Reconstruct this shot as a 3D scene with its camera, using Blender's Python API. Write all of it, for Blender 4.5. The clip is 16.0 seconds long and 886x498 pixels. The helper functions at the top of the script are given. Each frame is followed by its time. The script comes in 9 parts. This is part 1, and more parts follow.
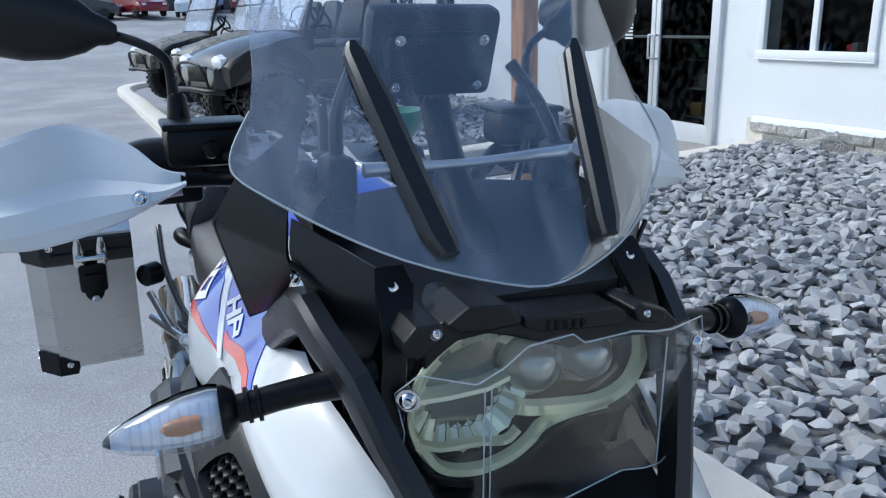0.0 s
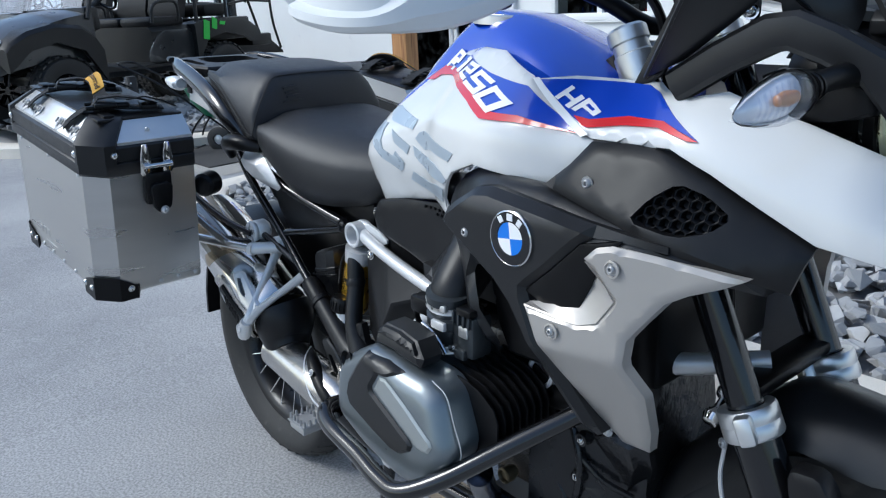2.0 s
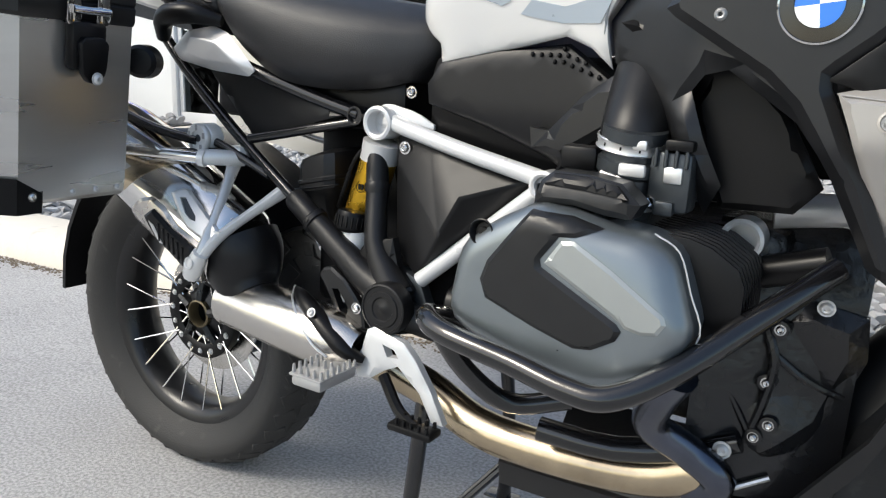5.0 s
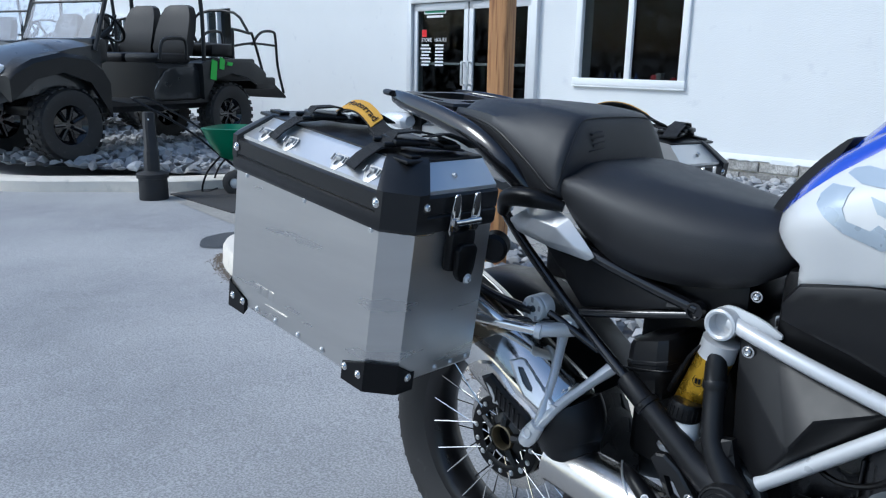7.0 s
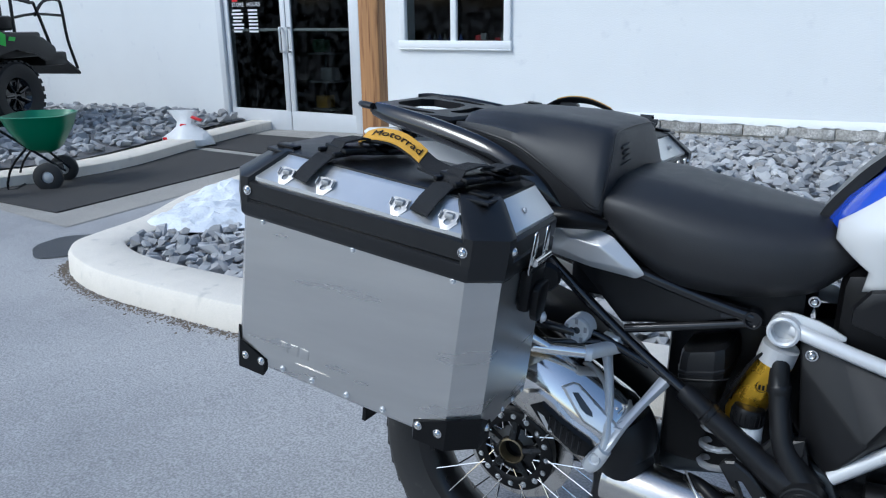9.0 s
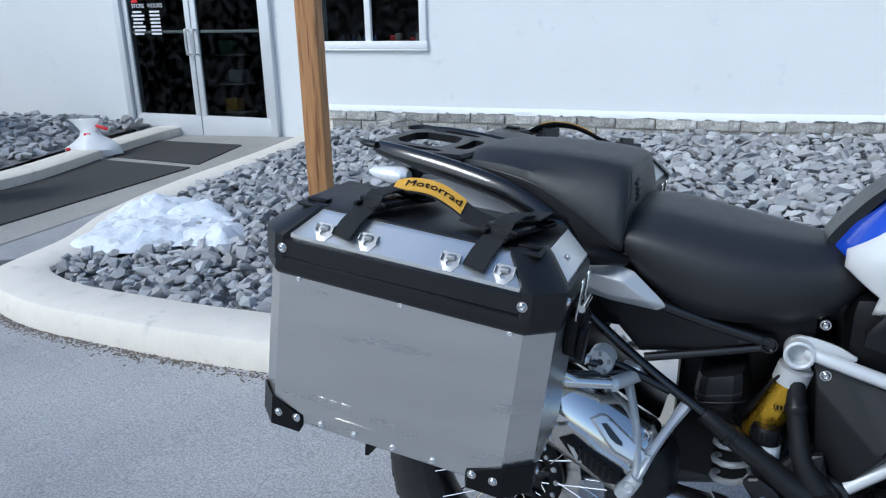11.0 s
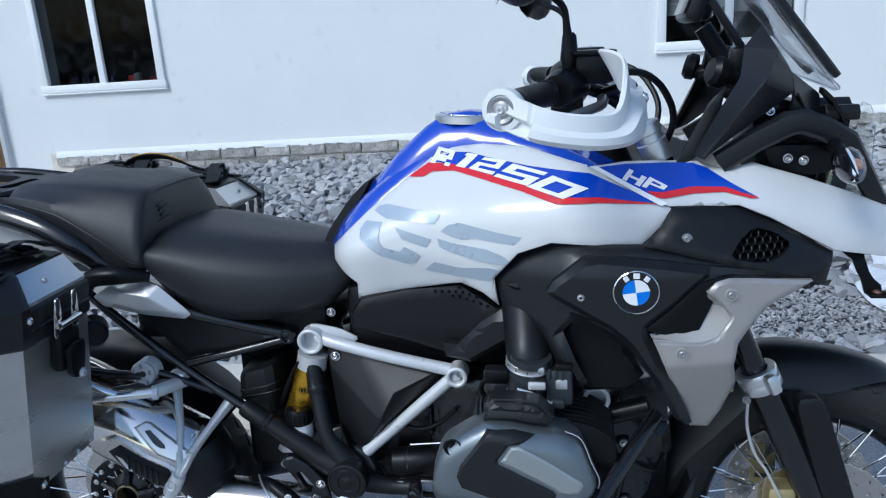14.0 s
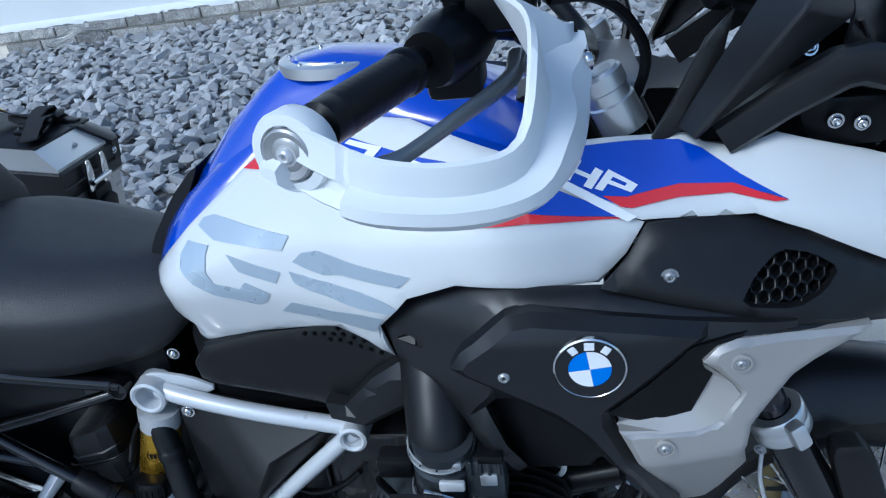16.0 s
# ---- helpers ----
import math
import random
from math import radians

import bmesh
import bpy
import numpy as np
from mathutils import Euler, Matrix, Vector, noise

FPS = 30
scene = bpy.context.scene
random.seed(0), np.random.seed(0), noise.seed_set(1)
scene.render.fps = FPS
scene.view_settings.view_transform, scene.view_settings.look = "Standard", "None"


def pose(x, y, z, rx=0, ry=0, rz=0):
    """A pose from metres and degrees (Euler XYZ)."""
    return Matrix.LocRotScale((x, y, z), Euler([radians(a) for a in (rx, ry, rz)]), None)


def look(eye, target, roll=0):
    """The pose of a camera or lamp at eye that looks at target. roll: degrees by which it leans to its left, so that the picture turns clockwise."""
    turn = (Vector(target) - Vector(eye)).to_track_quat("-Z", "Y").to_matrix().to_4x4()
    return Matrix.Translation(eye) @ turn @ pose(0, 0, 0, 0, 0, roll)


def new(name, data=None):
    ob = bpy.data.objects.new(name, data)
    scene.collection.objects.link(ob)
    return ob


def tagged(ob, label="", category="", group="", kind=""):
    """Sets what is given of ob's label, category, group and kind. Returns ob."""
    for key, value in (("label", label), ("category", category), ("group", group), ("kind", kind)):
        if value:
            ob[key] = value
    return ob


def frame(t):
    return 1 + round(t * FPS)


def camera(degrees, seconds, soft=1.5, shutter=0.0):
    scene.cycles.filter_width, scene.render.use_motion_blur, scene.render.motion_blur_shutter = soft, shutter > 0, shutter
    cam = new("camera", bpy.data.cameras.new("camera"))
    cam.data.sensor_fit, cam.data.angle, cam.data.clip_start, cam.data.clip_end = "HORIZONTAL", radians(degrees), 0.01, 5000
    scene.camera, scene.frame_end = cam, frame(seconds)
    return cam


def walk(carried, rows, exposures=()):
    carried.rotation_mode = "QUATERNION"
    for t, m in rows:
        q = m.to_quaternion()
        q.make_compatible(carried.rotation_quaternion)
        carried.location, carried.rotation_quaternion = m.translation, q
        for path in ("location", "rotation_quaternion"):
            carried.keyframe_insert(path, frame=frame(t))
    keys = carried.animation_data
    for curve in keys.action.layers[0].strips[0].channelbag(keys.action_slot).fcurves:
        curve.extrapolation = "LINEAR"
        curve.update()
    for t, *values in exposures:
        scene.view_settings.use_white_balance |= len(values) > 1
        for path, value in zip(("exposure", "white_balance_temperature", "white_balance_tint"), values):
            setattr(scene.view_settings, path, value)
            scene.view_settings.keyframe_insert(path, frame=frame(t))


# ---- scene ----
cam = camera(60.4, 16.0, 1.2)
PATH = [
    (0, (2.03, -0.263, 1.397), (0.258, 0.468, 0.825), -1.6),
    (0.5, (2.106, -0.448, 1.403), (0.395, 0.445, 0.876), -1.6),
    (1, (2.072, -0.639, 1.343), (0.429, 0.348, 0.773), -1.7),
    (1.5, (1.935, -0.822, 1.277), (0.376, 0.277, 0.674), -2.6),
    (2, (1.806, -0.922, 1.208), (0.344, 0.295, 0.591), -2.8),
    (2.5, (1.669, -0.928, 1.108), (0.344, 0.427, 0.468), -2.1),
    (3, (1.546, -0.929, 1.023), (0.38, 0.565, 0.383), -1.5),
    (3.2, (1.499, -0.942, 0.982), (0.389, 0.596, 0.348), -1.0),
    (5.3, (1.207, -1.111, 0.858), (0.202, 0.559, 0.411), 2.3),
    (5.5, (1.173, -1.14, 0.913), (0.066, 0.466, 0.472), 1.6),
    (6, (1.108, -1.187, 1.032), (-0.191, 0.271, 0.598), 0.5),
    (6.5, (1.069, -1.208, 1.118), (-0.3, 0.174, 0.655), 0.8),
    (7, (1.08, -1.224, 1.165), (-0.329, 0.112, 0.686), 1.1),
    (7.5, (1.041, -1.296, 1.202), (-0.337, 0.066, 0.709), 1.4),
    (8, (0.938, -1.373, 1.241), (-0.359, 0.054, 0.71), 0.6),
    (8.5, (0.795, -1.373, 1.245), (-0.388, 0.139, 0.687), -0.0),
    (9, (0.688, -1.384, 1.267), (-0.322, 0.241, 0.684), -0.7),
    (9.2, (0.638, -1.405, 1.282), (-0.314, 0.252, 0.69), -1.3),
    (11.3, (0.492, -1.464, 1.36), (-0.273, 0.284, 0.763), -1.8),
    (11.5, (0.502, -1.44, 1.355), (-0.239, 0.321, 0.765), -2.3),
    (12, (0.589, -1.369, 1.351), (-0.115, 0.409, 0.767), -3.2),
    (12.5, (0.683, -1.309, 1.341), (0.009, 0.481, 0.756), -4.7),
    (13, (0.786, -1.335, 1.324), (0.157, 0.472, 0.742), -4.4),
    (13.5, (0.923, -1.418, 1.328), (0.412, 0.428, 0.754), -3.5),
    (14, (1.066, -1.445, 1.344), (0.732, 0.447, 0.788), -3.8),
    (14.5, (1.196, -1.445, 1.352), (0.922, 0.461, 0.809), -3.9),
    (15, (1.29, -1.407, 1.375), (0.998, 0.465, 0.735), -3.9),
    (15.5, (1.24, -1.16, 1.39), (0.91, 0.635, 0.571), -5.6),
    (16, (1.159, -0.886, 1.406), (0.814, 0.837, 0.45), -8.9),
]
EXPOSURES = [(0, 0.54, 5600, 4), (0.5, 0.38, 5400, 4), (1.5, 0.44, 5500, 4), (2.4, 0.61, 5900, 4), (3.2, 0.94, 6400, 5), (5.3, 0.98, 6750, 6), (5.7, 0.84, 6400, 6), (6.0, 0.58, 5650, 5), (6.5, 0.44, 5500, 4), (12, 0.33, 5500, 4), (14, 0.23, 5350, 4), (15, 0.25, 5300, 4), (16, 0.27, 5000, 2)]
walk(cam, [(t, look(eye, target, roll)) for t, eye, target, roll in PATH], EXPOSURES)

# ---- sky and light ----
world = bpy.data.worlds.new("sky")
scene.world = world
world.use_nodes = True
sky = world.node_tree.nodes.new("ShaderNodeTexSky")
sky.sky_type = 'NISHITA'
sky.sun_disc = False
SUN_HIGH, SUN_ROUND = radians(44), radians(218)
sky.sun_elevation, sky.sun_rotation = SUN_HIGH, SUN_ROUND
sky.air_density, sky.dust_density, sky.ozone_density = 1.0, 2.0, 1.0
back = world.node_tree.nodes["Background"]
back.inputs["Strength"].default_value = 0.13
world.node_tree.links.new(sky.outputs[0], back.inputs["Color"])
sun = new("sun", bpy.data.lights.new("sun", 'SUN'))
sun.data.energy, sun.data.angle, sun.data.color = 1.5, radians(20), (1.0, 0.95, 0.88)
sun.matrix_world = look((0, 0, 0), (-math.sin(SUN_ROUND) * math.cos(SUN_HIGH), -math.cos(SUN_ROUND) * math.cos(SUN_HIGH), -math.sin(SUN_HIGH)))


# ---- materials ----
def mat(name, col, rough=.5, metal=0.0, var=.12, scale=30, bump=.0, bscale=300, coat=0.0, spec=.5, rvar=.08, stretch=(1, 1, 1), spots=None, speck=None):
    m = bpy.data.materials.new(name)
    m.use_nodes = True
    nt = m.node_tree
    n, l = nt.nodes, nt.links
    bs = n["Principled BSDF"]
    bs.inputs["Metallic"].default_value = metal
    bs.inputs["Coat Weight"].default_value = coat
    bs.inputs["Coat Roughness"].default_value = .06
    bs.inputs["Specular IOR Level"].default_value = spec
    tc = n.new("ShaderNodeTexCoord")
    mp = n.new("ShaderNodeMapping")
    mp.inputs["Scale"].default_value = stretch
    l.new(tc.outputs["Object"], mp.inputs["Vector"])
    big = n.new("ShaderNodeTexNoise")
    big.inputs["Scale"].default_value, big.inputs["Detail"].default_value = scale, 4
    l.new(mp.outputs[0], big.inputs["Vector"])
    mix = n.new("ShaderNodeMix")
    mix.data_type = 'RGBA'
    mix.inputs["A"].default_value = (*[c * (1 - var) for c in col], 1)
    mix.inputs["B"].default_value = (*[min(1, c * (1 + var)) for c in col], 1)
    l.new(big.outputs["Fac"], mix.inputs["Factor"])
    out = mix.outputs["Result"]
    if spots:
        sc, lo, hi, scol = spots
        sp = n.new("ShaderNodeTexNoise")
        sp.inputs["Scale"].default_value, sp.inputs["Detail"].default_value = sc, 6
        l.new(mp.outputs[0], sp.inputs["Vector"])
        ramp = n.new("ShaderNodeMapRange")
        ramp.inputs["From Min"].default_value, ramp.inputs["From Max"].default_value = lo, hi
        l.new(sp.outputs["Fac"], ramp.inputs["Value"])
        mx = n.new("ShaderNodeMix")
        mx.data_type = 'RGBA'
        l.new(ramp.outputs[0], mx.inputs["Factor"])
        l.new(out, mx.inputs["A"])
        mx.inputs["B"].default_value = (*scol, 1)
        out = mx.outputs["Result"]
    if speck:
        sk = n.new("ShaderNodeTexNoise")
        sk.inputs["Scale"].default_value, sk.inputs["Detail"].default_value = speck[0], 7
        l.new(tc.outputs["Object"], sk.inputs["Vector"])
        sr = n.new("ShaderNodeMapRange")
        sr.inputs["From Min"].default_value, sr.inputs["From Max"].default_value = .36, .64
        sr.inputs["To Min"].default_value, sr.inputs["To Max"].default_value = 1 - speck[1], 1 + speck[1]
        l.new(sk.outputs["Fac"], sr.inputs["Value"])
        sm = n.new("ShaderNodeVectorMath")
        sm.operation = 'SCALE'
        l.new(out, sm.inputs[0])
        l.new(sr.outputs[0], sm.inputs["Scale"])
        out = sm.outputs[0]
    l.new(out, bs.inputs["Base Color"])
    fine = n.new("ShaderNodeTexNoise")
    fine.inputs["Scale"].default_value, fine.inputs["Detail"].default_value = bscale, 3
    l.new(mp.outputs[0], fine.inputs["Vector"])
    rr = n.new("ShaderNodeMapRange")
    rr.inputs["To Min"].default_value, rr.inputs["To Max"].default_value = max(.02, rough - rvar), min(1, rough + rvar)
    l.new(big.outputs["Fac"], rr.inputs["Value"])
    l.new(rr.outputs[0], bs.inputs["Roughness"])
    if bump:
        bp = n.new("ShaderNodeBump")
        bp.inputs["Strength"].default_value, bp.inputs["Distance"].default_value = min(1, bump), .002 if bump <= 1 else .002 * bump
        l.new(fine.outputs["Fac"], bp.inputs["Height"])
        l.new(bp.outputs[0], bs.inputs["Normal"])
    return m


def island_mat(name, cols, rough=.85, bump=.6, bscale=60):
    """Stones that differ one by one."""
    m = mat(name, cols[0], rough, 0, .15, 18, bump, bscale)
    n, l = m.node_tree.nodes, m.node_tree.links
    geo = n.new("ShaderNodeNewGeometry")
    ramp = n.new("ShaderNodeValToRGB")
    ramp.color_ramp.elements[0].color, ramp.color_ramp.elements[1].color = (*cols[0], 1), (*cols[-1], 1)
    for i, c in enumerate(cols[1:-1]):
        ramp.color_ramp.elements.new((i + 1) / (len(cols) - 1)).color = (*c, 1)
    l.new(geo.outputs["Random Per Island"], ramp.inputs["Fac"])
    bs = n["Principled BSDF"]
    old = bs.inputs["Base Color"].links[0].from_socket
    mx = n.new("ShaderNodeMix")
    mx.data_type, mx.blend_type = 'RGBA', 'MULTIPLY'
    mx.inputs["Factor"].default_value = .55
    l.new(ramp.outputs[0], mx.inputs["A"])
    sc = n.new("ShaderNodeMix")
    sc.data_type = 'RGBA'
    sc.inputs["A"].default_value, sc.inputs["B"].default_value = (.55, .55, .56, 1), (1, 1, 1, 1)
    l.new(n["Noise Texture"].outputs["Fac"], sc.inputs["Factor"])
    l.new(sc.outputs["Result"], mx.inputs["B"])
    l.new(mx.outputs["Result"], bs.inputs["Base Color"])
    return m


def glass_mat(name, col=(1, 1, 1), rough=.0, ior=1.45):
    m = bpy.data.materials.new(name)
    m.use_nodes = True
    bs = m.node_tree.nodes["Principled BSDF"]
    bs.inputs["Base Color"].default_value = (*col, 1)
    bs.inputs["Transmission Weight"].default_value = 1
    bs.inputs["Roughness"].default_value = rough
    bs.inputs["IOR"].default_value = ior
    return m


def clear_mat(name, col=(1, 1, 1), gloss=.12, smudge=.12, streak=1.0):
    """Thin clear sheet: straight see-through with a mirror sheen and a haze of smudges or painted reflection streaks.
    """
    m = bpy.data.materials.new(name)
    m.use_nodes = True
    n, l = m.node_tree.nodes, m.node_tree.links
    n.remove(n["Principled BSDF"])
    tr, gl, df = n.new("ShaderNodeBsdfTransparent"), n.new("ShaderNodeBsdfGlossy"), n.new("ShaderNodeBsdfDiffuse")
    tr.inputs["Color"].default_value = (*col, 1)
    gl.inputs["Roughness"].default_value = .03
    df.inputs["Color"].default_value = (.80, .84, .90, 1)
    tl, haze = n.new("ShaderNodeBsdfTranslucent"), n.new("ShaderNodeMixShader")
    tl.inputs["Color"].default_value = (.80, .84, .90, 1)
    haze.inputs[0].default_value = .45
    l.new(df.outputs[0], haze.inputs[1]), l.new(tl.outputs[0], haze.inputs[2])
    fr = n.new("ShaderNodeLayerWeight")
    fr.inputs["Blend"].default_value = .5
    pw = n.new("ShaderNodeMath")
    pw.operation = 'POWER'
    pw.inputs[1].default_value = 4.0
    l.new(fr.outputs["Facing"], pw.inputs[0])
    add = n.new("ShaderNodeMath")
    add.operation, add.use_clamp = 'MULTIPLY_ADD', True
    add.inputs[1].default_value, add.inputs[2].default_value = .6, .02 + gloss * .1
    l.new(pw.outputs[0], add.inputs[0])
    noi = n.new("ShaderNodeTexNoise")
    noi.inputs["Scale"].default_value, noi.inputs["Detail"].default_value = 9, 5
    tc = n.new("ShaderNodeTexCoord")
    mp = n.new("ShaderNodeMapping")
    mp.inputs["Scale"].default_value = (1, streak, 1)
    l.new(tc.outputs["Object"], mp.inputs["Vector"])
    l.new(mp.outputs[0], noi.inputs["Vector"])
    mr = n.new("ShaderNodeMapRange")
    mr.inputs["From Min"].default_value, mr.inputs["From Max"].default_value = .48, .72
    mr.inputs["To Max"].default_value = smudge
    l.new(noi.outputs["Fac"], mr.inputs["Value"])
    a, b = n.new("ShaderNodeMixShader"), n.new("ShaderNodeMixShader")
    l.new(mr.outputs[0], a.inputs[0]), l.new(tr.outputs[0], a.inputs[1]), l.new(haze.outputs[0], a.inputs[2])
    l.new(add.outputs[0], b.inputs[0]), l.new(a.outputs[0], b.inputs[1]), l.new(gl.outputs[0], b.inputs[2])
    l.new(b.outputs[0], n["Material Output"].inputs["Surface"])
    return m


WHITE = mat("white_paint", (.66, .66, .65), .2, 0, .02, 6, coat=.6)
WHITE_PLASTIC = mat("white_plastic", (.72, .73, .73), .40, 0, .03, 12, .05, 500)
BLUE = mat("blue_paint", (.012, .055, .46), .2, 0, .05, 6, coat=.8)
RED = mat("red_paint", (.62, .012, .02), .25, 0, .05, 6, coat=.6)
GREY_DECAL = mat("grey_decal", (.40, .46, .52), .28, .2, .04, 20, coat=.4)
WHITE_DECAL = mat("white_decal", (.82, .82, .82), .3, 0, .02, 8)
DARK = mat("dark_satin_plastic", (.0105, .0107, .0114), .35, 0, .2, 40, .06, 900, spec=.40)
DARK2 = mat("black_grained_plastic", (.0075, .0075, .0082), .38, 0, .25, 60, .08, 1100, spec=.33)
BLACK = mat("black_plastic", (.0045, .0045, .005), .34, 0, .25, 40, .05, 700, spec=.20)
GLOSSBLACK = mat("gloss_black_steel", (.0055, .0055, .0065), .17, .0, .2, 30, coat=.35, rvar=.04)
BARBLACK = mat("satin_black_bar", (.0055, .0055, .0065), .19, 0, .2, 30, .03, 400, coat=.45)
OILBLACK = mat("oily_black_casting", (.012, .012, .013), .26, .1, .4, 14, .9, 55, spots=(18, .66, .78, (.07, .06, .045)))
SILVER = mat("silver_grey_plastic", (.43, .405, .375), .36, .45, .04, 30, .05, 900)
LEATHER = mat("seat_vinyl", (.0145, .0147, .0162), .46, 0, .2, 40, .35, 700, spec=.55)
ALU = mat("brushed_aluminium", (.56, .55, .53), .30, .88, .10, 5, .05, 60, stretch=(1, 1, 7), rvar=.10, spots=(26, .74, .84, (.60, .59, .57)))
ALU_BRIGHT = mat("bright_aluminium", (.74, .74, .73), .34, .85, .08, 10, .06, 120)
CAST = mat("silver_cast_metal", (.60, .60, .60), .36, .45, .06, 30, .12, 500)
STEEL = mat("brushed_steel", (.56, .54, .51), .22, 1.0, .06, 10, .06, 200, stretch=(1, 14, 14))
CHROME = mat("polished_steel", (.72, .71, .69), .1, 1.0, .05, 10)
GOLDPIPE = mat("heat_tinted_steel", (.46, .38, .27), .24, 1.0, .5, 14)
GOLD = mat("gold_anodised", (.62, .36, .03), .28, .9, .1, 30)
SLEEVE = mat("dull_bronze", (.16, .13, .08), .4, .7, .2, 30)
BRAKEGOLD = mat("bronze_caliper", (.46, .38, .19), .38, .7, .1, 30)
WHITETUBE = mat("white_frame_paint", (.58, .59, .60), .3, .15, .03, 20, coat=.4)
RUBBER = mat("tyre_rubber", (.020, .0195, .019), .70, 0, .3, 30, .4, 300, spots=(25, .62, .82, (.06, .056, .052)))
RIMBLACK = mat("black_rim", (.010, .010, .011), .3, .3, .1, 20)
GREYENG = mat("dark_grey_engine", (.055, .062, .068), .34, .6, .1, 30, .1, 600)
LOOPGREY = mat("grey_cast_loop", (.36, .36, .36), .4, .5, .08, 30, .1, 400)
PALECAST = mat("pale_cast_aluminium", (.72, .72, .71), .30, .40, .05, 30, .10, 500)
CYLGREY = mat("grey_magnesium_cover", (.20, .225, .24), .32, .75, .08, 20, .05, 700, coat=.15)
STRIP = mat("pale_grey_strip", (.33, .35, .345), .34, .5, .05, 20)
STRAP = mat("black_webbing", (.010, .010, .011), .8, 0, .2, 80, .9, 1400)
YELLOW = mat("yellow_strap", (.62, .33, .03), .7, 0, .1, 60, .5, 900)
# haze stretched into pale streaks that stand in for cloud reflections, besides smudges
SCREEN = clear_mat('clear_screen', (.955, .968, .985), 1.2, .11, 3.2)
SCREEN_EDGE = mat('clear_sheet_edge', (.34, .38, .40), .15, 0, .2, 40, coat=.5)
GUARD = clear_mat('guard_acrylic', (.99, .995, .985), .10, .045)
LENS_SHEET = clear_mat('clear_lens_sheet', (.96, .97, 1), .3, .05)
AMBER = mat("amber_bulb", (.42, .20, .09), .3, 0, .1, 20)
REFLECTOR = mat("reflector", (.95, .97, .72), .12, .38, .1, 60, coat=1.0)
LAMP_GLASS = mat("lamp_pale", (1.0, .98, .66), .16, .2, .05, 40, coat=1)
BLUEPIPE = mat("heat_blued_steel", (.10, .11, .14), .22, 1.0, .6, 12)
PROJ = mat("projector_glass", (.30, .31, .30), .06, .6, .1, 30, coat=1)
LAMP_DARK = mat("dark_chrome", (.16, .165, .15), .12, 1.0, .3, 30)
FAIRING = mat("grey_black_textured_plastic", (.0100, .0103, .0114), .34, 0, .15, 50, .07, 1400, spec=.42)
SHIELDGREY = mat("dull_steel_shield", (.56, .53, .49), .27, 1.0, .1, 20, .1, 300)
BADGE_BLUE = mat("badge_blue", (.01, .17, .68), .3, 0, .04, 20, coat=.5)
LENS_INNER = mat("silvered_reflector", (.84, .86, .88), .2, .25, .25, 120, .2, 160)
# ---- shaping tools ----
from mathutils.geometry import delaunay_2d_cdt


def link(name, bm, material, parent=None, label="", sharp=38, normals=True):
    if normals:
        bmesh.ops.recalc_face_normals(bm, faces=bm.faces)
    me = bpy.data.meshes.new(name)
    bm.to_mesh(me)
    bm.free()
    me.materials.append(material)
    me.polygons.foreach_set("use_smooth", [True] * len(me.polygons))
    me.set_sharp_from_angle(angle=radians(sharp))
    ob = new(name, me)
    ob.parent = parent
    return tagged(ob, label)


def part(name, bm, material, parent, label="", sharp=38):
    return link(name, bm, material, parent, label, sharp)


def thing(name, label, category, m=None, group="", kind=""):
    ob = new(name)
    ob.empty_display_size = .1
    if m is not None:
        ob.matrix_world = m
    return tagged(ob, label, category, group, kind)


def again(ob, parent=None, m=None):
    """Another object on the same mesh."""
    o = ob.copy()
    scene.collection.objects.link(o)
    if parent is not None:
        o.parent = parent
    if m is not None:
        o.matrix_local = m
    return o


def box(cx, cy, cz, sx, sy, sz, bev=.003, m=None, bm=None, seg=2):
    own = bmesh.new()
    bmesh.ops.create_cube(own, size=1, matrix=Matrix.Translation((cx, cy, cz)) @ Matrix.Diagonal((sx, sy, sz, 1)))
    if bev:
        bmesh.ops.bevel(own, geom=own.edges[:], offset=min(bev, .45 * min(sx, sy, sz)), segments=seg, affect='EDGES', profile=.5)
    return merge(own, bm, m)


def merge(own, bm=None, m=None):
    if m is not None:
        own.transform(m)
    if bm is None:
        return own
    me = bpy.data.meshes.new("tmp")
    own.to_mesh(me)
    own.free()
    bm.from_mesh(me)
    bpy.data.meshes.remove(me)
    return bm


def lathe(profile, seg=24, m=None, bm=None):
    """Turns (radius, height) steps round the z axis."""
    own = bmesh.new()
    rings = []
    for r, h in profile:
        if r < 1e-6:
            rings.append([own.verts.new((0, 0, h))])
        else:
            rings.append([own.verts.new((r * math.cos(2 * math.pi * i / seg), r * math.sin(2 * math.pi * i / seg), h)) for i in range(seg)])
    for a, b in zip(rings, rings[1:]):
        for i in range(seg):
            j = (i + 1) % seg
            if len(a) > 1 and len(b) > 1:
                own.faces.new((a[i], a[j], b[j], b[i]))
            elif len(a) > 1:
                own.faces.new((a[i], a[j], b[0]))
            elif len(b) > 1:
                own.faces.new((a[0], b[j], b[i]))
    return merge(own, bm, m)


def ring(profile, seg=48, m=None, bm=None):
    """A closed profile turned round the z axis."""
    return lathe(list(profile) + [profile[0]], seg, m, bm)


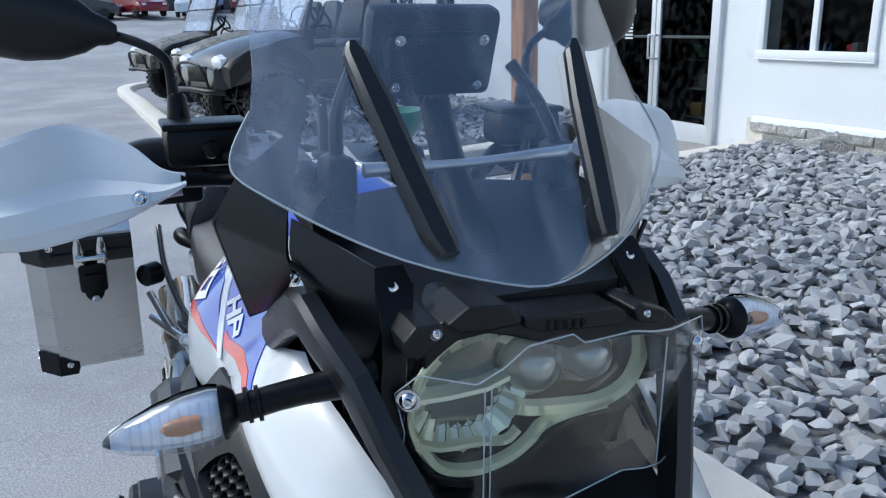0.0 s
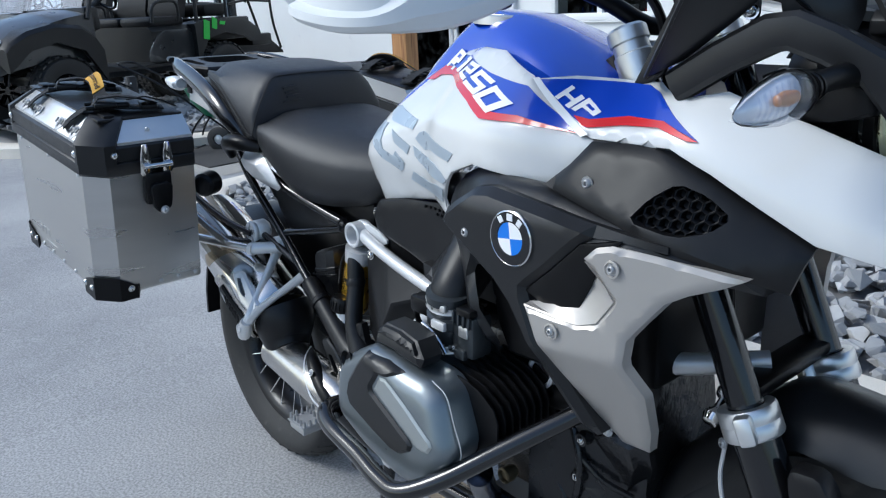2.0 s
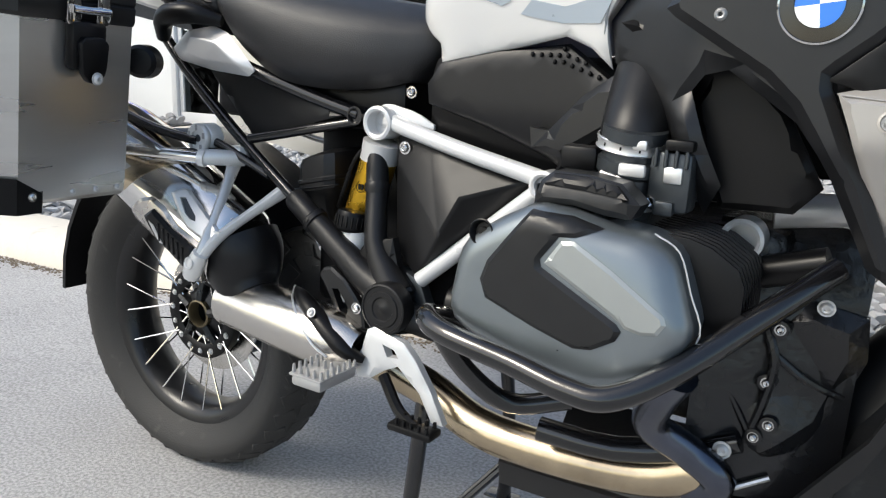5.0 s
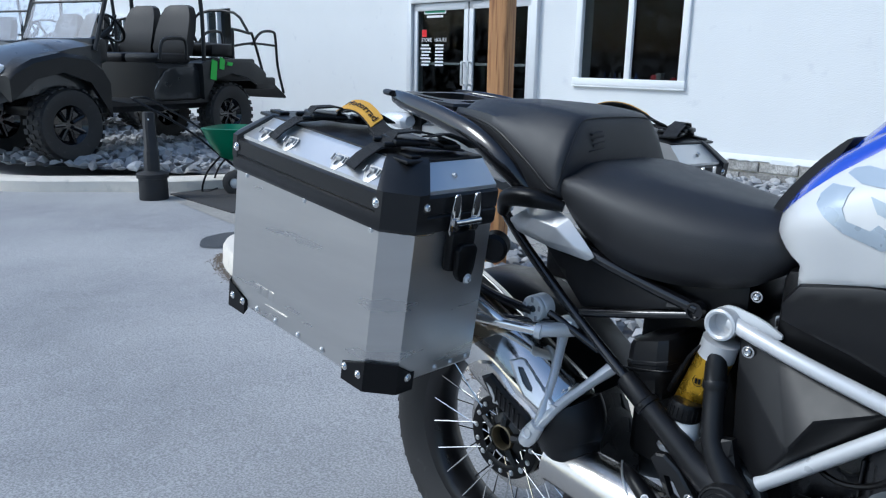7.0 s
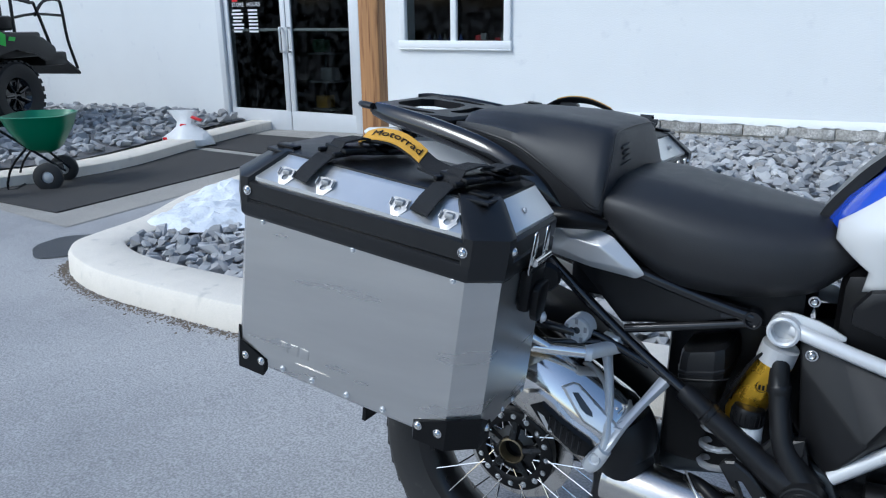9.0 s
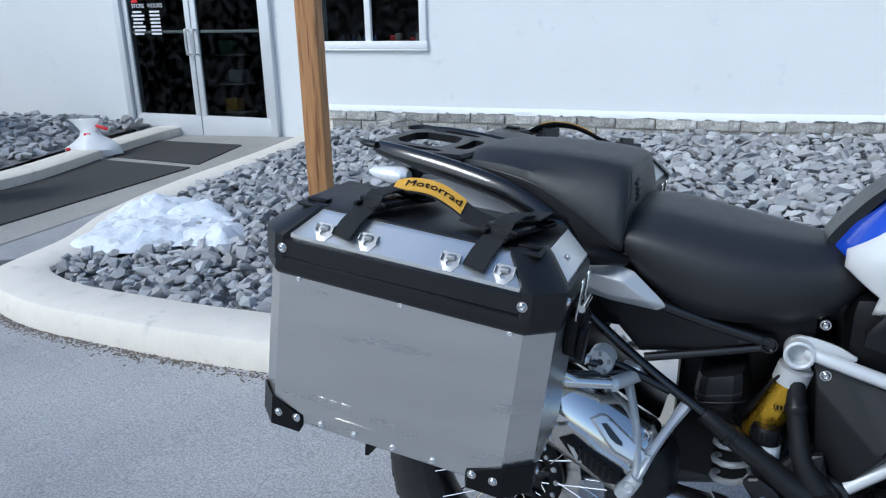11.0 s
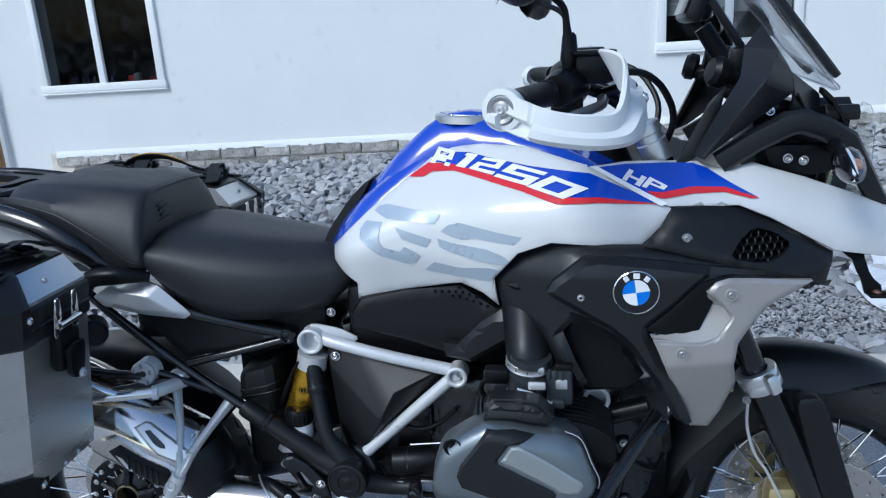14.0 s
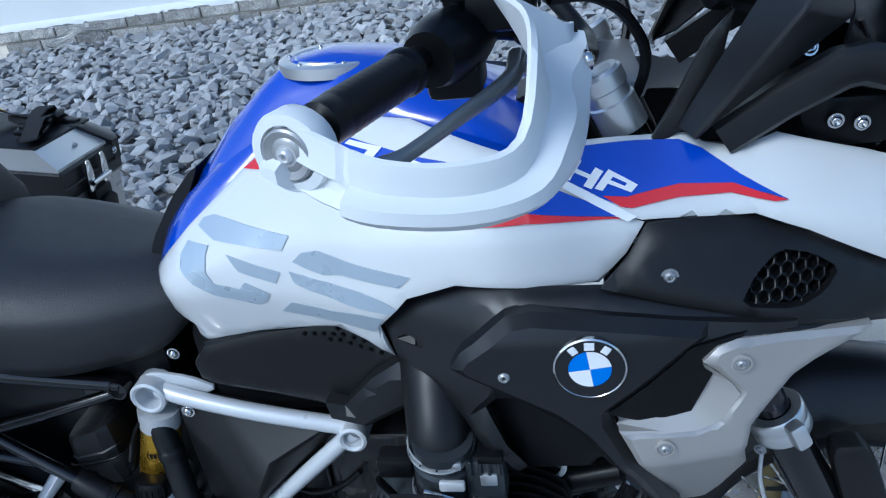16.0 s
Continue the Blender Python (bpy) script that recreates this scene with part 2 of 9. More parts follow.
def glide(pts, n=5):
    """Smooth curve through the points."""
    p = [Vector(q) for q in pts]
    if len(p) < 3 or n < 2:
        return p
    p = [2 * p[0] - p[1]] + p + [2 * p[-1] - p[-2]]
    out = []
    for i in range(1, len(p) - 2):
        a, b, c, d = p[i - 1:i + 3]
        for k in range(n):
            t = k / n
            out.append(.5 * (2 * b + (c - a) * t + (2 * a - 5 * b + 4 * c - d) * t * t + (3 * b - a - 3 * c + d) * t ** 3))
    return out + [p[-2]]


def tube(pts, r, seg=12, n=5, bm=None, m=None, flat=1.0):
    """A round bar along the points; r may change from point to point."""
    p = glide(pts, n)
    rs = [r] * len(p) if not isinstance(r, (list, tuple)) else [q.x for q in glide([(v, 0, 0) for v in r], n)]
    own = bmesh.new()
    rings, up = [], None
    for i, q in enumerate(p):
        d = (p[min(i + 1, len(p) - 1)] - p[max(i - 1, 0)]).normalized()
        if up is None:
            up = Vector((0, 0, 1)) if abs(d.z) < .9 else Vector((1, 0, 0))
        s = d.cross(up).normalized()
        up = s.cross(d).normalized()
        rings.append([own.verts.new(q + rs[i] * (math.cos(2 * math.pi * k / seg) * s + flat * math.sin(2 * math.pi * k / seg) * up)) for k in range(seg)])
    for a, b in zip(rings, rings[1:]):
        for k in range(seg):
            own.faces.new((a[k], a[(k + 1) % seg], b[(k + 1) % seg], b[k]))
    own.faces.new(rings[0][::-1])
    own.faces.new(rings[-1])
    return merge(own, bm, m)


def loft(loops, bm=None, m=None, caps=True, closed=True):
    own = bmesh.new()
    rows = [[own.verts.new(q) for q in loop] for loop in loops]
    n = len(rows[0])
    for a, b in zip(rows, rows[1:]):
        for k in range(n if closed else n - 1):
            own.faces.new((a[k], a[(k + 1) % n], b[(k + 1) % n], b[k]))
    if caps and closed:
        own.faces.new(rows[0][::-1])
        own.faces.new(rows[-1])
    return merge(own, bm, m)


def dense(outline, h):
    out = []
    for (a, b), (c, d) in zip(outline, outline[1:] + outline[:1]):
        k = max(1, round(math.hypot(c - a, d - b) / h))
        out += [(a + (c - a) * i / k, b + (d - b) * i / k) for i in range(k)]
    return out


def rounded(outline, n=2):
    """Cuts the corners of an outline n times."""
    for _ in range(n):
        out = []
        for (a, b), (c, d) in zip(outline, outline[1:] + outline[:1]):
            out += [(a * .82 + c * .18, b * .82 + d * .18), (a * .18 + c * .82, b * .18 + d * .82)]
        outline = out
    return outline


def edge_gap(p, outline):
    best = 9.0
    for (a, b), (c, d) in zip(outline, outline[1:] + outline[:1]):
        ux, uy = c - a, d - b
        t = max(0, min(1, ((p[0] - a) * ux + (p[1] - b) * uy) / (ux * ux + uy * uy + 1e-12)))
        best = min(best, math.hypot(p[0] - a - t * ux, p[1] - b - t * uy))
    return best


def inside(p, outline):
    hit = False
    for (a, b), (c, d) in zip(outline, outline[1:] + outline[:1]):
        if (b > p[1]) != (d > p[1]) and p[0] < (c - a) * (p[1] - b) / (d - b) + a:
            hit = not hit
    return hit


def panel(outline, f, thick=.004, edge=.004, h=.02, side=1, bm=None, m=None, holes=(), place=None, bulge=0.0, crown=.04, cham=0.0):
    """A curved sheet over an outline in x and z, whose outer face lies at y = f(x, z); side -1 mirrors it. The edges roll in."""
    rim = dense(outline, h)
    pts = [Vector(p) for p in rim]
    n0 = len(pts)
    edges = [(i, (i + 1) % n0) for i in range(n0)]
    for hole in holes:
        hr = dense(hole, h)
        k = len(pts)
        pts += [Vector(p) for p in hr]
        edges += [(k + i, k + (i + 1) % len(hr)) for i in range(len(hr))]
    xs, zs = [p[0] for p in outline], [p[1] for p in outline]
    steps = ([edge] if cham else [edge * .06, edge * .22, edge * .45, edge * .7, edge] if edge > .019 else [edge * .3, edge]) if edge > .0015 else []
    x = min(xs) + .37 * h
    row = 0
    while x < max(xs):
        z = min(zs) + (.5 * h if row % 2 else .1 * h)
        while z < max(zs):
            if inside((x, z), outline) and edge_gap((x, z), outline) > max(.45 * h, edge * 1.2) and not any(inside((x, z), hole) or edge_gap((x, z), hole) < .4 * h for hole in holes):
                pts.append(Vector((x, z)))
            z += h
        x += h * .87
        row += 1
    for s in steps:
        for i in range(n0):
            a, b, c = rim[i - 1], rim[i], rim[(i + 1) % n0]
            tx, tz = c[0] - a[0], c[1] - a[1]
            ln = math.hypot(tx, tz) + 1e-9
            for sg in (1, -1):
                q = (b[0] - sg * tz / ln * s, b[1] + sg * tx / ln * s)
                if inside(q, outline) and edge_gap(q, outline) > s * .8 and not any(inside(q, hole) for hole in holes):
                    pts.append(Vector(q))
    vs, _, fs, *_ = delaunay_2d_cdt(pts, edges, [], 1, 1e-6)
    own = bmesh.new()
    top, low = [], []
    for v in vs:
        d = edge_gap(v, outline)
        y = f(v.x, v.y)
        if cham and d < edge:
            y += cham * (1 - d / edge)
        elif edge > 0 and d < edge:
            y += edge - math.sqrt(max(0, edge * edge - (edge - d) ** 2))
        if bulge:
            q = min(1, d / crown)
            y -= bulge * (1 - (1 - q) ** 2)
        top.append(own.verts.new((v.x, y * side, v.y)))
        low.append(own.verts.new((v.x, (f(v.x, v.y) + max(thick, cham if cham else edge)) * side, v.y)))
    count = {}
    for t in fs:
        mid = (sum(vs[i].x for i in t) / 3, sum(vs[i].y for i in t) / 3)
        if not inside(mid, outline) or any(inside(mid, hole) for hole in holes):
            continue
        own.faces.new([top[i] for i in t])
        own.faces.new([low[i] for i in reversed(t)])
        for i, j in zip(t, t[1:] + t[:1] if isinstance(t, list) else list(t[1:]) + [t[0]]):
            count[(i, j)] = 1
    for i, j in list(count):
        if (j, i) not in count:
            own.faces.new((top[i], low[i], low[j], top[j]))
    loose = [v for v in own.verts if not v.link_faces]
    bmesh.ops.delete(own, geom=loose, context='VERTS')
    return merge(own, bm, m)


def folded(faces, bev, thick):
    """A stiff sheet of flat faces that share corners, with rounded folds and a thickness."""
    bm = bmesh.new()
    seen = {}
    for face in faces:
        ring = []
        for q in face:
            key = tuple(round(c, 5) for c in q)
            if key not in seen:
                seen[key] = bm.verts.new(q)
            ring.append(seen[key])
        bm.faces.new(ring)
    bmesh.ops.recalc_face_normals(bm, faces=bm.faces)
    bmesh.ops.bevel(bm, geom=[e for e in bm.edges if len(e.link_faces) == 2], offset=bev, segments=3, affect='EDGES', profile=.5)
    bmesh.ops.recalc_face_normals(bm, faces=bm.faces)
    bmesh.ops.solidify(bm, geom=bm.faces[:], thickness=thick)
    return bm


def plate(outline, thick, m=None, bev=.0, bm=None, holes=()):
    """A flat cut sheet, outline in local x and z, thickness towards +y."""
    if holes:
        return panel(outline, lambda x, z: 0, thick, min(bev, .002), .05, 1, bm, m, holes)
    own = bmesh.new()
    vs = [own.verts.new((x, 0, z)) for x, z in outline]
    face = own.faces.new(vs)
    ex = bmesh.ops.extrude_face_region(own, geom=[face])
    bmesh.ops.translate(own, vec=(0, thick, 0), verts=[v for v in ex["geom"] if isinstance(v, bmesh.types.BMVert)])
    if bev:
        bmesh.ops.bevel(own, geom=own.edges[:], offset=bev, segments=2, affect='EDGES', profile=.5)
    return merge(own, bm, m)


def circle(cx, cz, r, n=24, sq=1.0):
    return [(cx + r * math.cos(2 * math.pi * i / n), cz + sq * r * math.sin(2 * math.pi * i / n)) for i in range(n)]


def along(a, b):
    """A pose whose z axis runs from a to b."""
    a, b = Vector(a), Vector(b)
    return Matrix.Translation(a) @ (b - a).to_track_quat('Z', 'Y').to_matrix().to_4x4()


def words(text, height, shear=0.0, align='CENTER', thick=.0006):
    """Lettering as a mesh in the x-y plane."""
    cu = bpy.data.curves.new("t", 'FONT')
    cu.body, cu.size, cu.shear, cu.align_x, cu.extrude, cu.resolution_u = text, height, shear, align, thick, 2
    ob = bpy.data.objects.new("t", cu)
    me = bpy.data.meshes.new_from_object(ob)
    bpy.data.objects.remove(ob)
    bm = bmesh.new()
    bm.from_mesh(me)
    bpy.data.meshes.remove(me)
    bmesh.ops.remove_doubles(bm, verts=bm.verts, dist=1e-5)
    return bm


BITS = {'R': "111101111110101", '1': "111011011011011", '2': "111001111100111", '5': "111100111001111", '0': "111101101101111", 'H': "101101111101101", 'P': "111101111100100"}


def glyph(ch, corners, f, s, flip, cols=(0, .25, .72, 1), rows=(1, .79, .6, .4, .21, 0)):
    """One square-cut character laid into four corners (x, z) on y = f."""
    bm = bmesh.new()
    grid = {}

    def corner(i, j):
        if (i, j) not in grid:
            u, q = (cols[i] if not flip else 1 - cols[i]), rows[j]
            (ax, az), (bx, bz), (cx, cz), (dx, dz) = corners
            x = (ax * (1 - u) + dx * u) * (1 - q) + (bx * (1 - u) + cx * u) * q
            z = (az * (1 - u) + dz * u) * (1 - q) + (bz * (1 - u) + cz * u) * q
            grid[i, j] = bm.verts.new((x, s * f(x, z), z))
        return grid[i, j]
    for k, bit in enumerate(BITS[ch]):
        if bit == "1":
            i, j = k % 3, k // 3
            bm.faces.new((corner(i, j), corner(i, j + 1), corner(i + 1, j + 1), corner(i + 1, j)))
    bmesh.ops.subdivide_edges(bm, edges=bm.edges[:], cuts=2, use_grid_fill=True)
    for v in bm.verts:
        v.co.y = s * f(v.co.x, v.co.z)
    return bm


_bolts = {}


def bolt(parent, m, r=.008, material=None, name="bolt"):
    """A button-head screw with a six-sided socket, looking along z."""
    material = material or CHROME
    key = (round(r, 4), material.name)
    if key not in _bolts:
        bm = lathe([(0, r * .12), (r * .32, r * .12), (r * .38, r * .55), (r * .6, r * .62), (r * .85, r * .45), (r, r * .15), (r * 1.02, 0), (r * 1.35, 0), (r * 1.35, -r * .15)], 12)
        ob = link(name, bm, material, parent)
        ob.matrix_local = m
        _bolts[key] = ob
        return ob
    return again(_bolts[key], parent, m)
# ---- motorcycle ----
LEAN = Matrix(((.9999, -.00034, .01399, 0), (0, .99971, .02399, 0), (-.01399, -.02399, .99961, 0), (0, 0, 0, 1)))
bike = thing("motorcycle", "white, blue and red adventure motorcycle parked on its stand on asphalt", "motorcycle", LEAN)


def tab(x, *p):
    """Smooth steps between pairs of place and value."""
    if x <= p[0][0]:
        return p[0][1]
    for i, ((a, u), (b, v)) in enumerate(zip(p, p[1:])):
        if x <= b:
            h, t = b - a, (x - a) / (b - a)
            m0 = (v - p[i - 1][1]) / (b - p[i - 1][0]) if i else (v - u) / h
            m1 = (p[i + 2][1] - u) / (p[i + 2][0] - a) if i + 2 < len(p) else (v - u) / h
            return u + (v - u) * (3 * t * t - 2 * t ** 3) + h * m0 * (t ** 3 - 2 * t * t + t) + h * m1 * (t ** 3 - t * t)
    return p[-1][1]


def y_tank(x, z):
    w = tab(x, (.57, .075), (.637, .155), (.75, .172), (.85, .190), (.913, .217), (1.03, .243), (1.1, .245), (1.2, .226), (1.35, .222), (1.47, .195), (1.61, .150), (1.78, .08))
    zc = tab(x, (.57, .93), (.75, 1.02), (1.03, 1.06), (1.2, 1.06), (1.35, 1.06), (1.6, .98), (1.78, .92))
    d = z - zc
    return -w + .55 * (d + math.sqrt(d * d + .00025)) - .004 + .4 * max(0, .96 - z) * tab(x, (1.0, 1), (1.25, 0))


def y_shroud(x, z):
    w = tab(x, (.9, .190), (1.0, .245), (1.06, .278), (1.15, .286), (1.25, .284), (1.35, .265), (1.48, .200))
    return -w + .55 * max(0, z - .95) + .5 * max(0, .80 - z)


def y_face(x, z):
    """Raised outer face of the shroud."""
    return -tab(x, (1.0, .301), (1.15, .299), (1.25, .295), (1.35, .276), (1.48, .211)) + .40 * max(0, .80 - z) + .5 * max(0, z - .96)


def y_silver(x, z):
    w = tab(x, (1.17, .294), (1.23, .287), (1.3, .271), (1.36, .252), (1.45, .224))
    return -w + .62 * max(0, .81 - z) + .3 * max(0, z - .945)


# wheels
def wheel(name, c, R, rim, w, spokes, label, inset=0.0):
    m = Matrix.Translation(c) @ pose(0, 0, 0, 90)
    hw = w / 2
    bm = ring([(rim, hw * .62), (rim + .006, hw * .66), (rim + .004, hw * .52), (rim - .012, hw * .45), (rim - .02, 0), (rim - .012, -hw * .45), (rim + .004, -hw * .52), (rim + .006, -hw * .66), (rim, -hw * .62), (rim - .016, -hw * .60), (rim - .030, -hw * .48), (rim - .040, -hw * .2), (rim - .040, hw * .2), (rim - .030, hw * .48), (rim - .016, hw * .60)], 64, m)
    wh = part(name, bm, RIMBLACK, bike, label)
    prof = [(rim - .004, hw * .6), (rim + .012, hw * .78), (rim + .035, hw * .97), (rim + .055, hw), (R - .028, hw * .94), (R - .016, hw * .8), (R - .006, hw * .5), (R - .001, hw * .2), (R - .001, -hw * .2), (R - .006, -hw * .5), (R - .016, -hw * .8), (R - .028, -hw * .94), (rim + .055, -hw), (rim + .035, -hw * .97), (rim + .012, -hw * .78), (rim - .004, -hw * .6)]
    part("tyre", ring(prof, 72, m), RUBBER, wh, "dusty black road tyre")
    bm = bmesh.new()
    n = 40
    for i in range(n):
        for k, (lat, off, skew) in enumerate(((.62, 0, 28), (-.62, .5, -28), (.2, .3, 12), (-.2, .8, -12))):
            a = 2 * math.pi * (i + off) / n
            r = R - .0105 - (.010 if abs(lat) > .5 else .002)
            mm = m @ pose(0, 0, 0, 0, 0, math.degrees(a)) @ Matrix.Translation((r + .0055, 0, lat * hw)) @ pose(0, 0, 0, skew, math.copysign(26, -lat) * (abs(lat) > .5), 0)
            box(0, 0, 0, .012, 2 * math.pi * R / n * .62, hw * (.52 if abs(lat) > .5 else .28), .002, mm, bm, 1)
    tagged(part("tread", bm, RUBBER, wh), kind="stuff")
    hub = lathe([(0, .02 - inset), (.024, .02 - inset), (.026, .046 - inset), (.034, .048 - inset), (.050, .040 - inset), (.055, .038 - inset), (.034, .03 - inset), (.034, -.03), (.055, -.038), (.055, -.046), (.034, -.05), (.03, -.07), (0, -.07)], 28, m)
    part("hub", hub, RIMBLACK, wh)
    for i in range(spokes):
        s = 1 if i % 2 else -1
        a = 2 * math.pi * i / spokes
        b = a + (.42 if (i // 2) % 2 else -.42)
        p = m @ Vector((.052 * math.cos(b), .052 * math.sin(b), .042 - inset if s > 0 else -.042))
        q = m @ Vector(((rim - .012) * math.cos(a), (rim - .012) * math.sin(a), s * hw * .52))
        part("spoke", tube([p, q], .0019, 6, 1), CHROME, wh)
    return wh


rear = wheel("rear_wheel", (.006, 0, .320), .328, .236, .165, 40, "black wire-spoked rear wheel", .036)
front = wheel("front_wheel", (1.530, 0, .370), .318, .240, .112, 40, "black wire-spoked front wheel")

# rear hub ring and brake discs
RW = Matrix.Translation((.006, .036, .320)) @ pose(0, 0, 0, 90)
bm = ring([(.100, .030), (.100, .048), (.096, .051), (.074, .051), (.068, .047), (.068, .030)], 40, RW)
part("brake_ring", bm, BLACK, rear, "black ring with bolts round the hub")
for i in range(16):
    a = 2 * math.pi * i / 16
    p = RW @ Vector((.085 * math.cos(a), .085 * math.sin(a), .051))
    bolt(rear, Matrix.Translation(p) @ pose(0, 0, 0, 90), .0055, CAST)
for i in range(5):
    a = 2 * math.pi * (i + .2) / 5
    ar = part("hub_arm", tube([RW @ Vector((.030 * math.cos(a), .030 * math.sin(a), .045)), RW @ Vector((.072 * math.cos(a), .072 * math.sin(a), .040))], [.017, .012], 8, 1, flat=.7), DARK, rear)
    bolt(rear, Matrix.Translation(RW @ Vector((.050 * math.cos(a), .050 * math.sin(a), .053))) @ pose(0, 0, 0, 90), .006, GREYENG)
part("axle_sleeve", ring([(.031, .03), (.031, .056), (.027, .058), (.025, .054), (.025, .03)], 28, RW), SLEEVE, rear, "dull bronze axle sleeve")
for y in (-.075, .075):
    for who, c, r in ((front, (1.530, y, .370), .150),):
        mm = Matrix.Translation(c) @ pose(0, 0, 0, 90)
        holes = [circle(rr * math.cos(2 * math.pi * (i + .5 * k) / 24), rr * math.sin(2 * math.pi * (i + .5 * k) / 24), .0045, 6) for i in range(24) for k, rr in enumerate((.118, .136))]
        bm = panel(circle(0, 0, r, 48), lambda x, z: -.0025, .005, 0, .02, 1, None, Matrix.Translation(c), [circle(0, 0, .096, 32)] + holes)
        d = part("brake_disc", bm, STEEL, who, "drilled steel brake disc")
        for i in range(10):
            a = 2 * math.pi * i / 10
            part("rivet", lathe([(0, .004), (.006, .004), (.008, 0), (.008, -.004)], 10, mm @ Matrix.Translation((.088 * math.cos(a), .088 * math.sin(a), 0))), CHROME, who)
        for i in range(5):
            a = 2 * math.pi * i / 5
            part("disc_arm", tube([mm @ Vector((.04 * math.cos(a), .04 * math.sin(a), 0)), mm @ Vector((.092 * math.cos(a + .35), .092 * math.sin(a + .35), 0))], .006, 6, 1), GREYENG, who)

part("final_drive", lathe([(0, -.030), (.060, -.030), (.100, -.050), (.118, -.075), (.120, -.105), (.095, -.125), (0, -.130)], 36, Matrix.Translation((.006, 0, .320)) @ pose(0, 0, 0, 90)), GREYENG, rear, "dark cast final drive housing")
part("rear_disc", ring([(.095, -.020), (.134, -.020), (.134, -.025), (.095, -.025)], 48, Matrix.Translation((.006, 0, .320)) @ pose(0, 0, 0, 90)), STEEL, rear, "steel rear brake disc")

# front fork
for s in (-1, 1):
    top, mid, low = Vector((1.180, s * .117, 1.165)), Vector((1.393, s * .112, .703)), Vector((1.548, s * .108, .368))
    leg = part("fork_leg", tube([mid, low], .030, 20, 1), GLOSSBLACK, bike, "glossy black fork leg")
    part("fork_foot", tube([low, low + (low - mid) * .12], [.034, .028], 16, 1), CAST, leg)
    part("stanchion", tube([top, mid], .0225, 20, 1), GLOSSBLACK, leg)
    d = (top - mid).normalized()
    part("fork_clamp", lathe([(.024, .004), (.036, .004), (.038, .007), (.038, .022), (.0372, .0235), (.0372, .0245), (.038, .026), (.038, .041), (.036, .044), (.024, .044)], 24, along(mid - d * .02, mid + d)), ALU_BRIGHT, leg, "silver fork clamp")
    lug = part("clamp_lug", box(-.040, 0, .024, .026, .022, .038, .006, along(mid - d * .02, mid + d) @ pose(0, 0, 0, 0, 0, 200 if s < 0 else 160)), ALU_BRIGHT, leg)
    for k in (-.012, .012):
        bolt(leg, along((1.368, s * .132, .682 + k), (1.352, s * .172, .684 + k)), .0058, LOOPGREY)
    part("fork_cap", lathe([(.026, -.055), (.026, -.02), (.0235, -.018), (.0235, -.006), (.026, -.004), (.026, .012), (.022, .016), (.016, .016), (.015, .010), (0, .010)], 24, along(top, top + d)), ALU_BRIGHT, leg, "silver fork cap")
    part("guard_leaf", panel(rounded([(1.448, .678), (1.500, .684), (1.545, .55), (1.600, .38), (1.545, .37), (1.480, .57)]), lambda x, z: -.140, .03, .008, .03, -s if s > 0 else 1), DARK2, leg)
# lower fork bridge and steering damper piece
part("fork_bridge", box(1.372, 0, .738, .045, .21, .022, .008), BLACK, bike)
part("ball_joint", lathe([(0, .02), (.010, .018), (.014, .008), (.010, -.002), (.007, -.006), (.007, -.022), (.014, -.026), (.016, -.034), (.012, -.044), (0, -.046)], 20, pose(1.338, -.100, .690, 120)), CHROME, bike)
part("upper_bridge", box(1.19, 0, 1.15, .075, .20, .022, .008, None), CAST, bike)
part("steering_head", tube([(1.10, 0, 1.14), (1.24, 0, .86)], .042, 16, 1), BLACK, bike)
part("a_arm", tube([(1.12, -.13, .718), (1.26, -.10, .734), (1.37, -.03, .754)], [.022, .0165, .014], 12), CAST, bike, "silver cast suspension arm")
again(bike.children[-1], bike, Matrix.Diagonal((1, -1, 1, 1)))
part("front_spring", tube([(1.22 + .035 * math.sin(t * .63), .035 * math.cos(t * .63), .74 + .26 * t / 60) for t in range(61)], .006, 8, 1), WHITE_PLASTIC, bike)

# front mudguard
loops = []
for k in range(22):
    a = radians(64 + (176 - 64) * k / 21)
    rr = tab(math.degrees(a), (64, .337), (70, .344), (83, .353), (92, .361), (110, .380), (124, .354), (138, .340), (150, .342), (165, .344), (176, .350))
    hw = tab(k / 21, (0, .012), (.06, .045), (.2, .070), (.5, .078), (.8, .072), (1, .062))
    dep = tab(k / 21, (0, .006), (.12, .038), (.25, .072), (.41, .066), (.84, .052), (1, .03))
    loop = []
    for u in (-1, -.98, -.8, -.4, 0, .4, .8, .98, 1, .94, .76, .38, 0, -.38, -.76, -.94):
        i = len(loop)
        outer = i < 9
        lift = rr - dep * (abs(u) ** 3) - (0 if outer else .006)
        loop.append(Vector((1.530 + lift * math.cos(a), u * hw, .370 + lift * math.sin(a))))
    loops.append(loop)
part("front_mudguard", loft(loops), FAIRING, bike, "matt black front mudguard")

# brake caliper and hose
for s in (-1, 1):
    cal = part("brake_caliper", box(1.446, s * .098, .420, .055, .052, .13, .014, None), BRAKEGOLD, bike, "bronze-gold front brake caliper")
    part("caliper_bridge", box(1.466, s * .104, .420, .045, .05, .07, .012), BRAKEGOLD, cal)
    for z in (.37, .44):
        bolt(cal, Matrix.Translation((1.442, s * .125, z)) @ pose(0, 0, 0, -90 * s), .008, CHROME)
    part("brake_hose", tube([(1.371, s * .130, .672), (1.371, s * .134, .62), (1.387, s * .134, .565), (1.412, s * .132, .525), (1.440, s * .128, .47)], .0030, 8), CAST, cal, "braided steel brake hose")
bm = tube([(1.33, -.06, 1.0), (1.33, -.08, .9), (1.345, -.09, .80), (1.37, -.10, .74)], .005, 8)
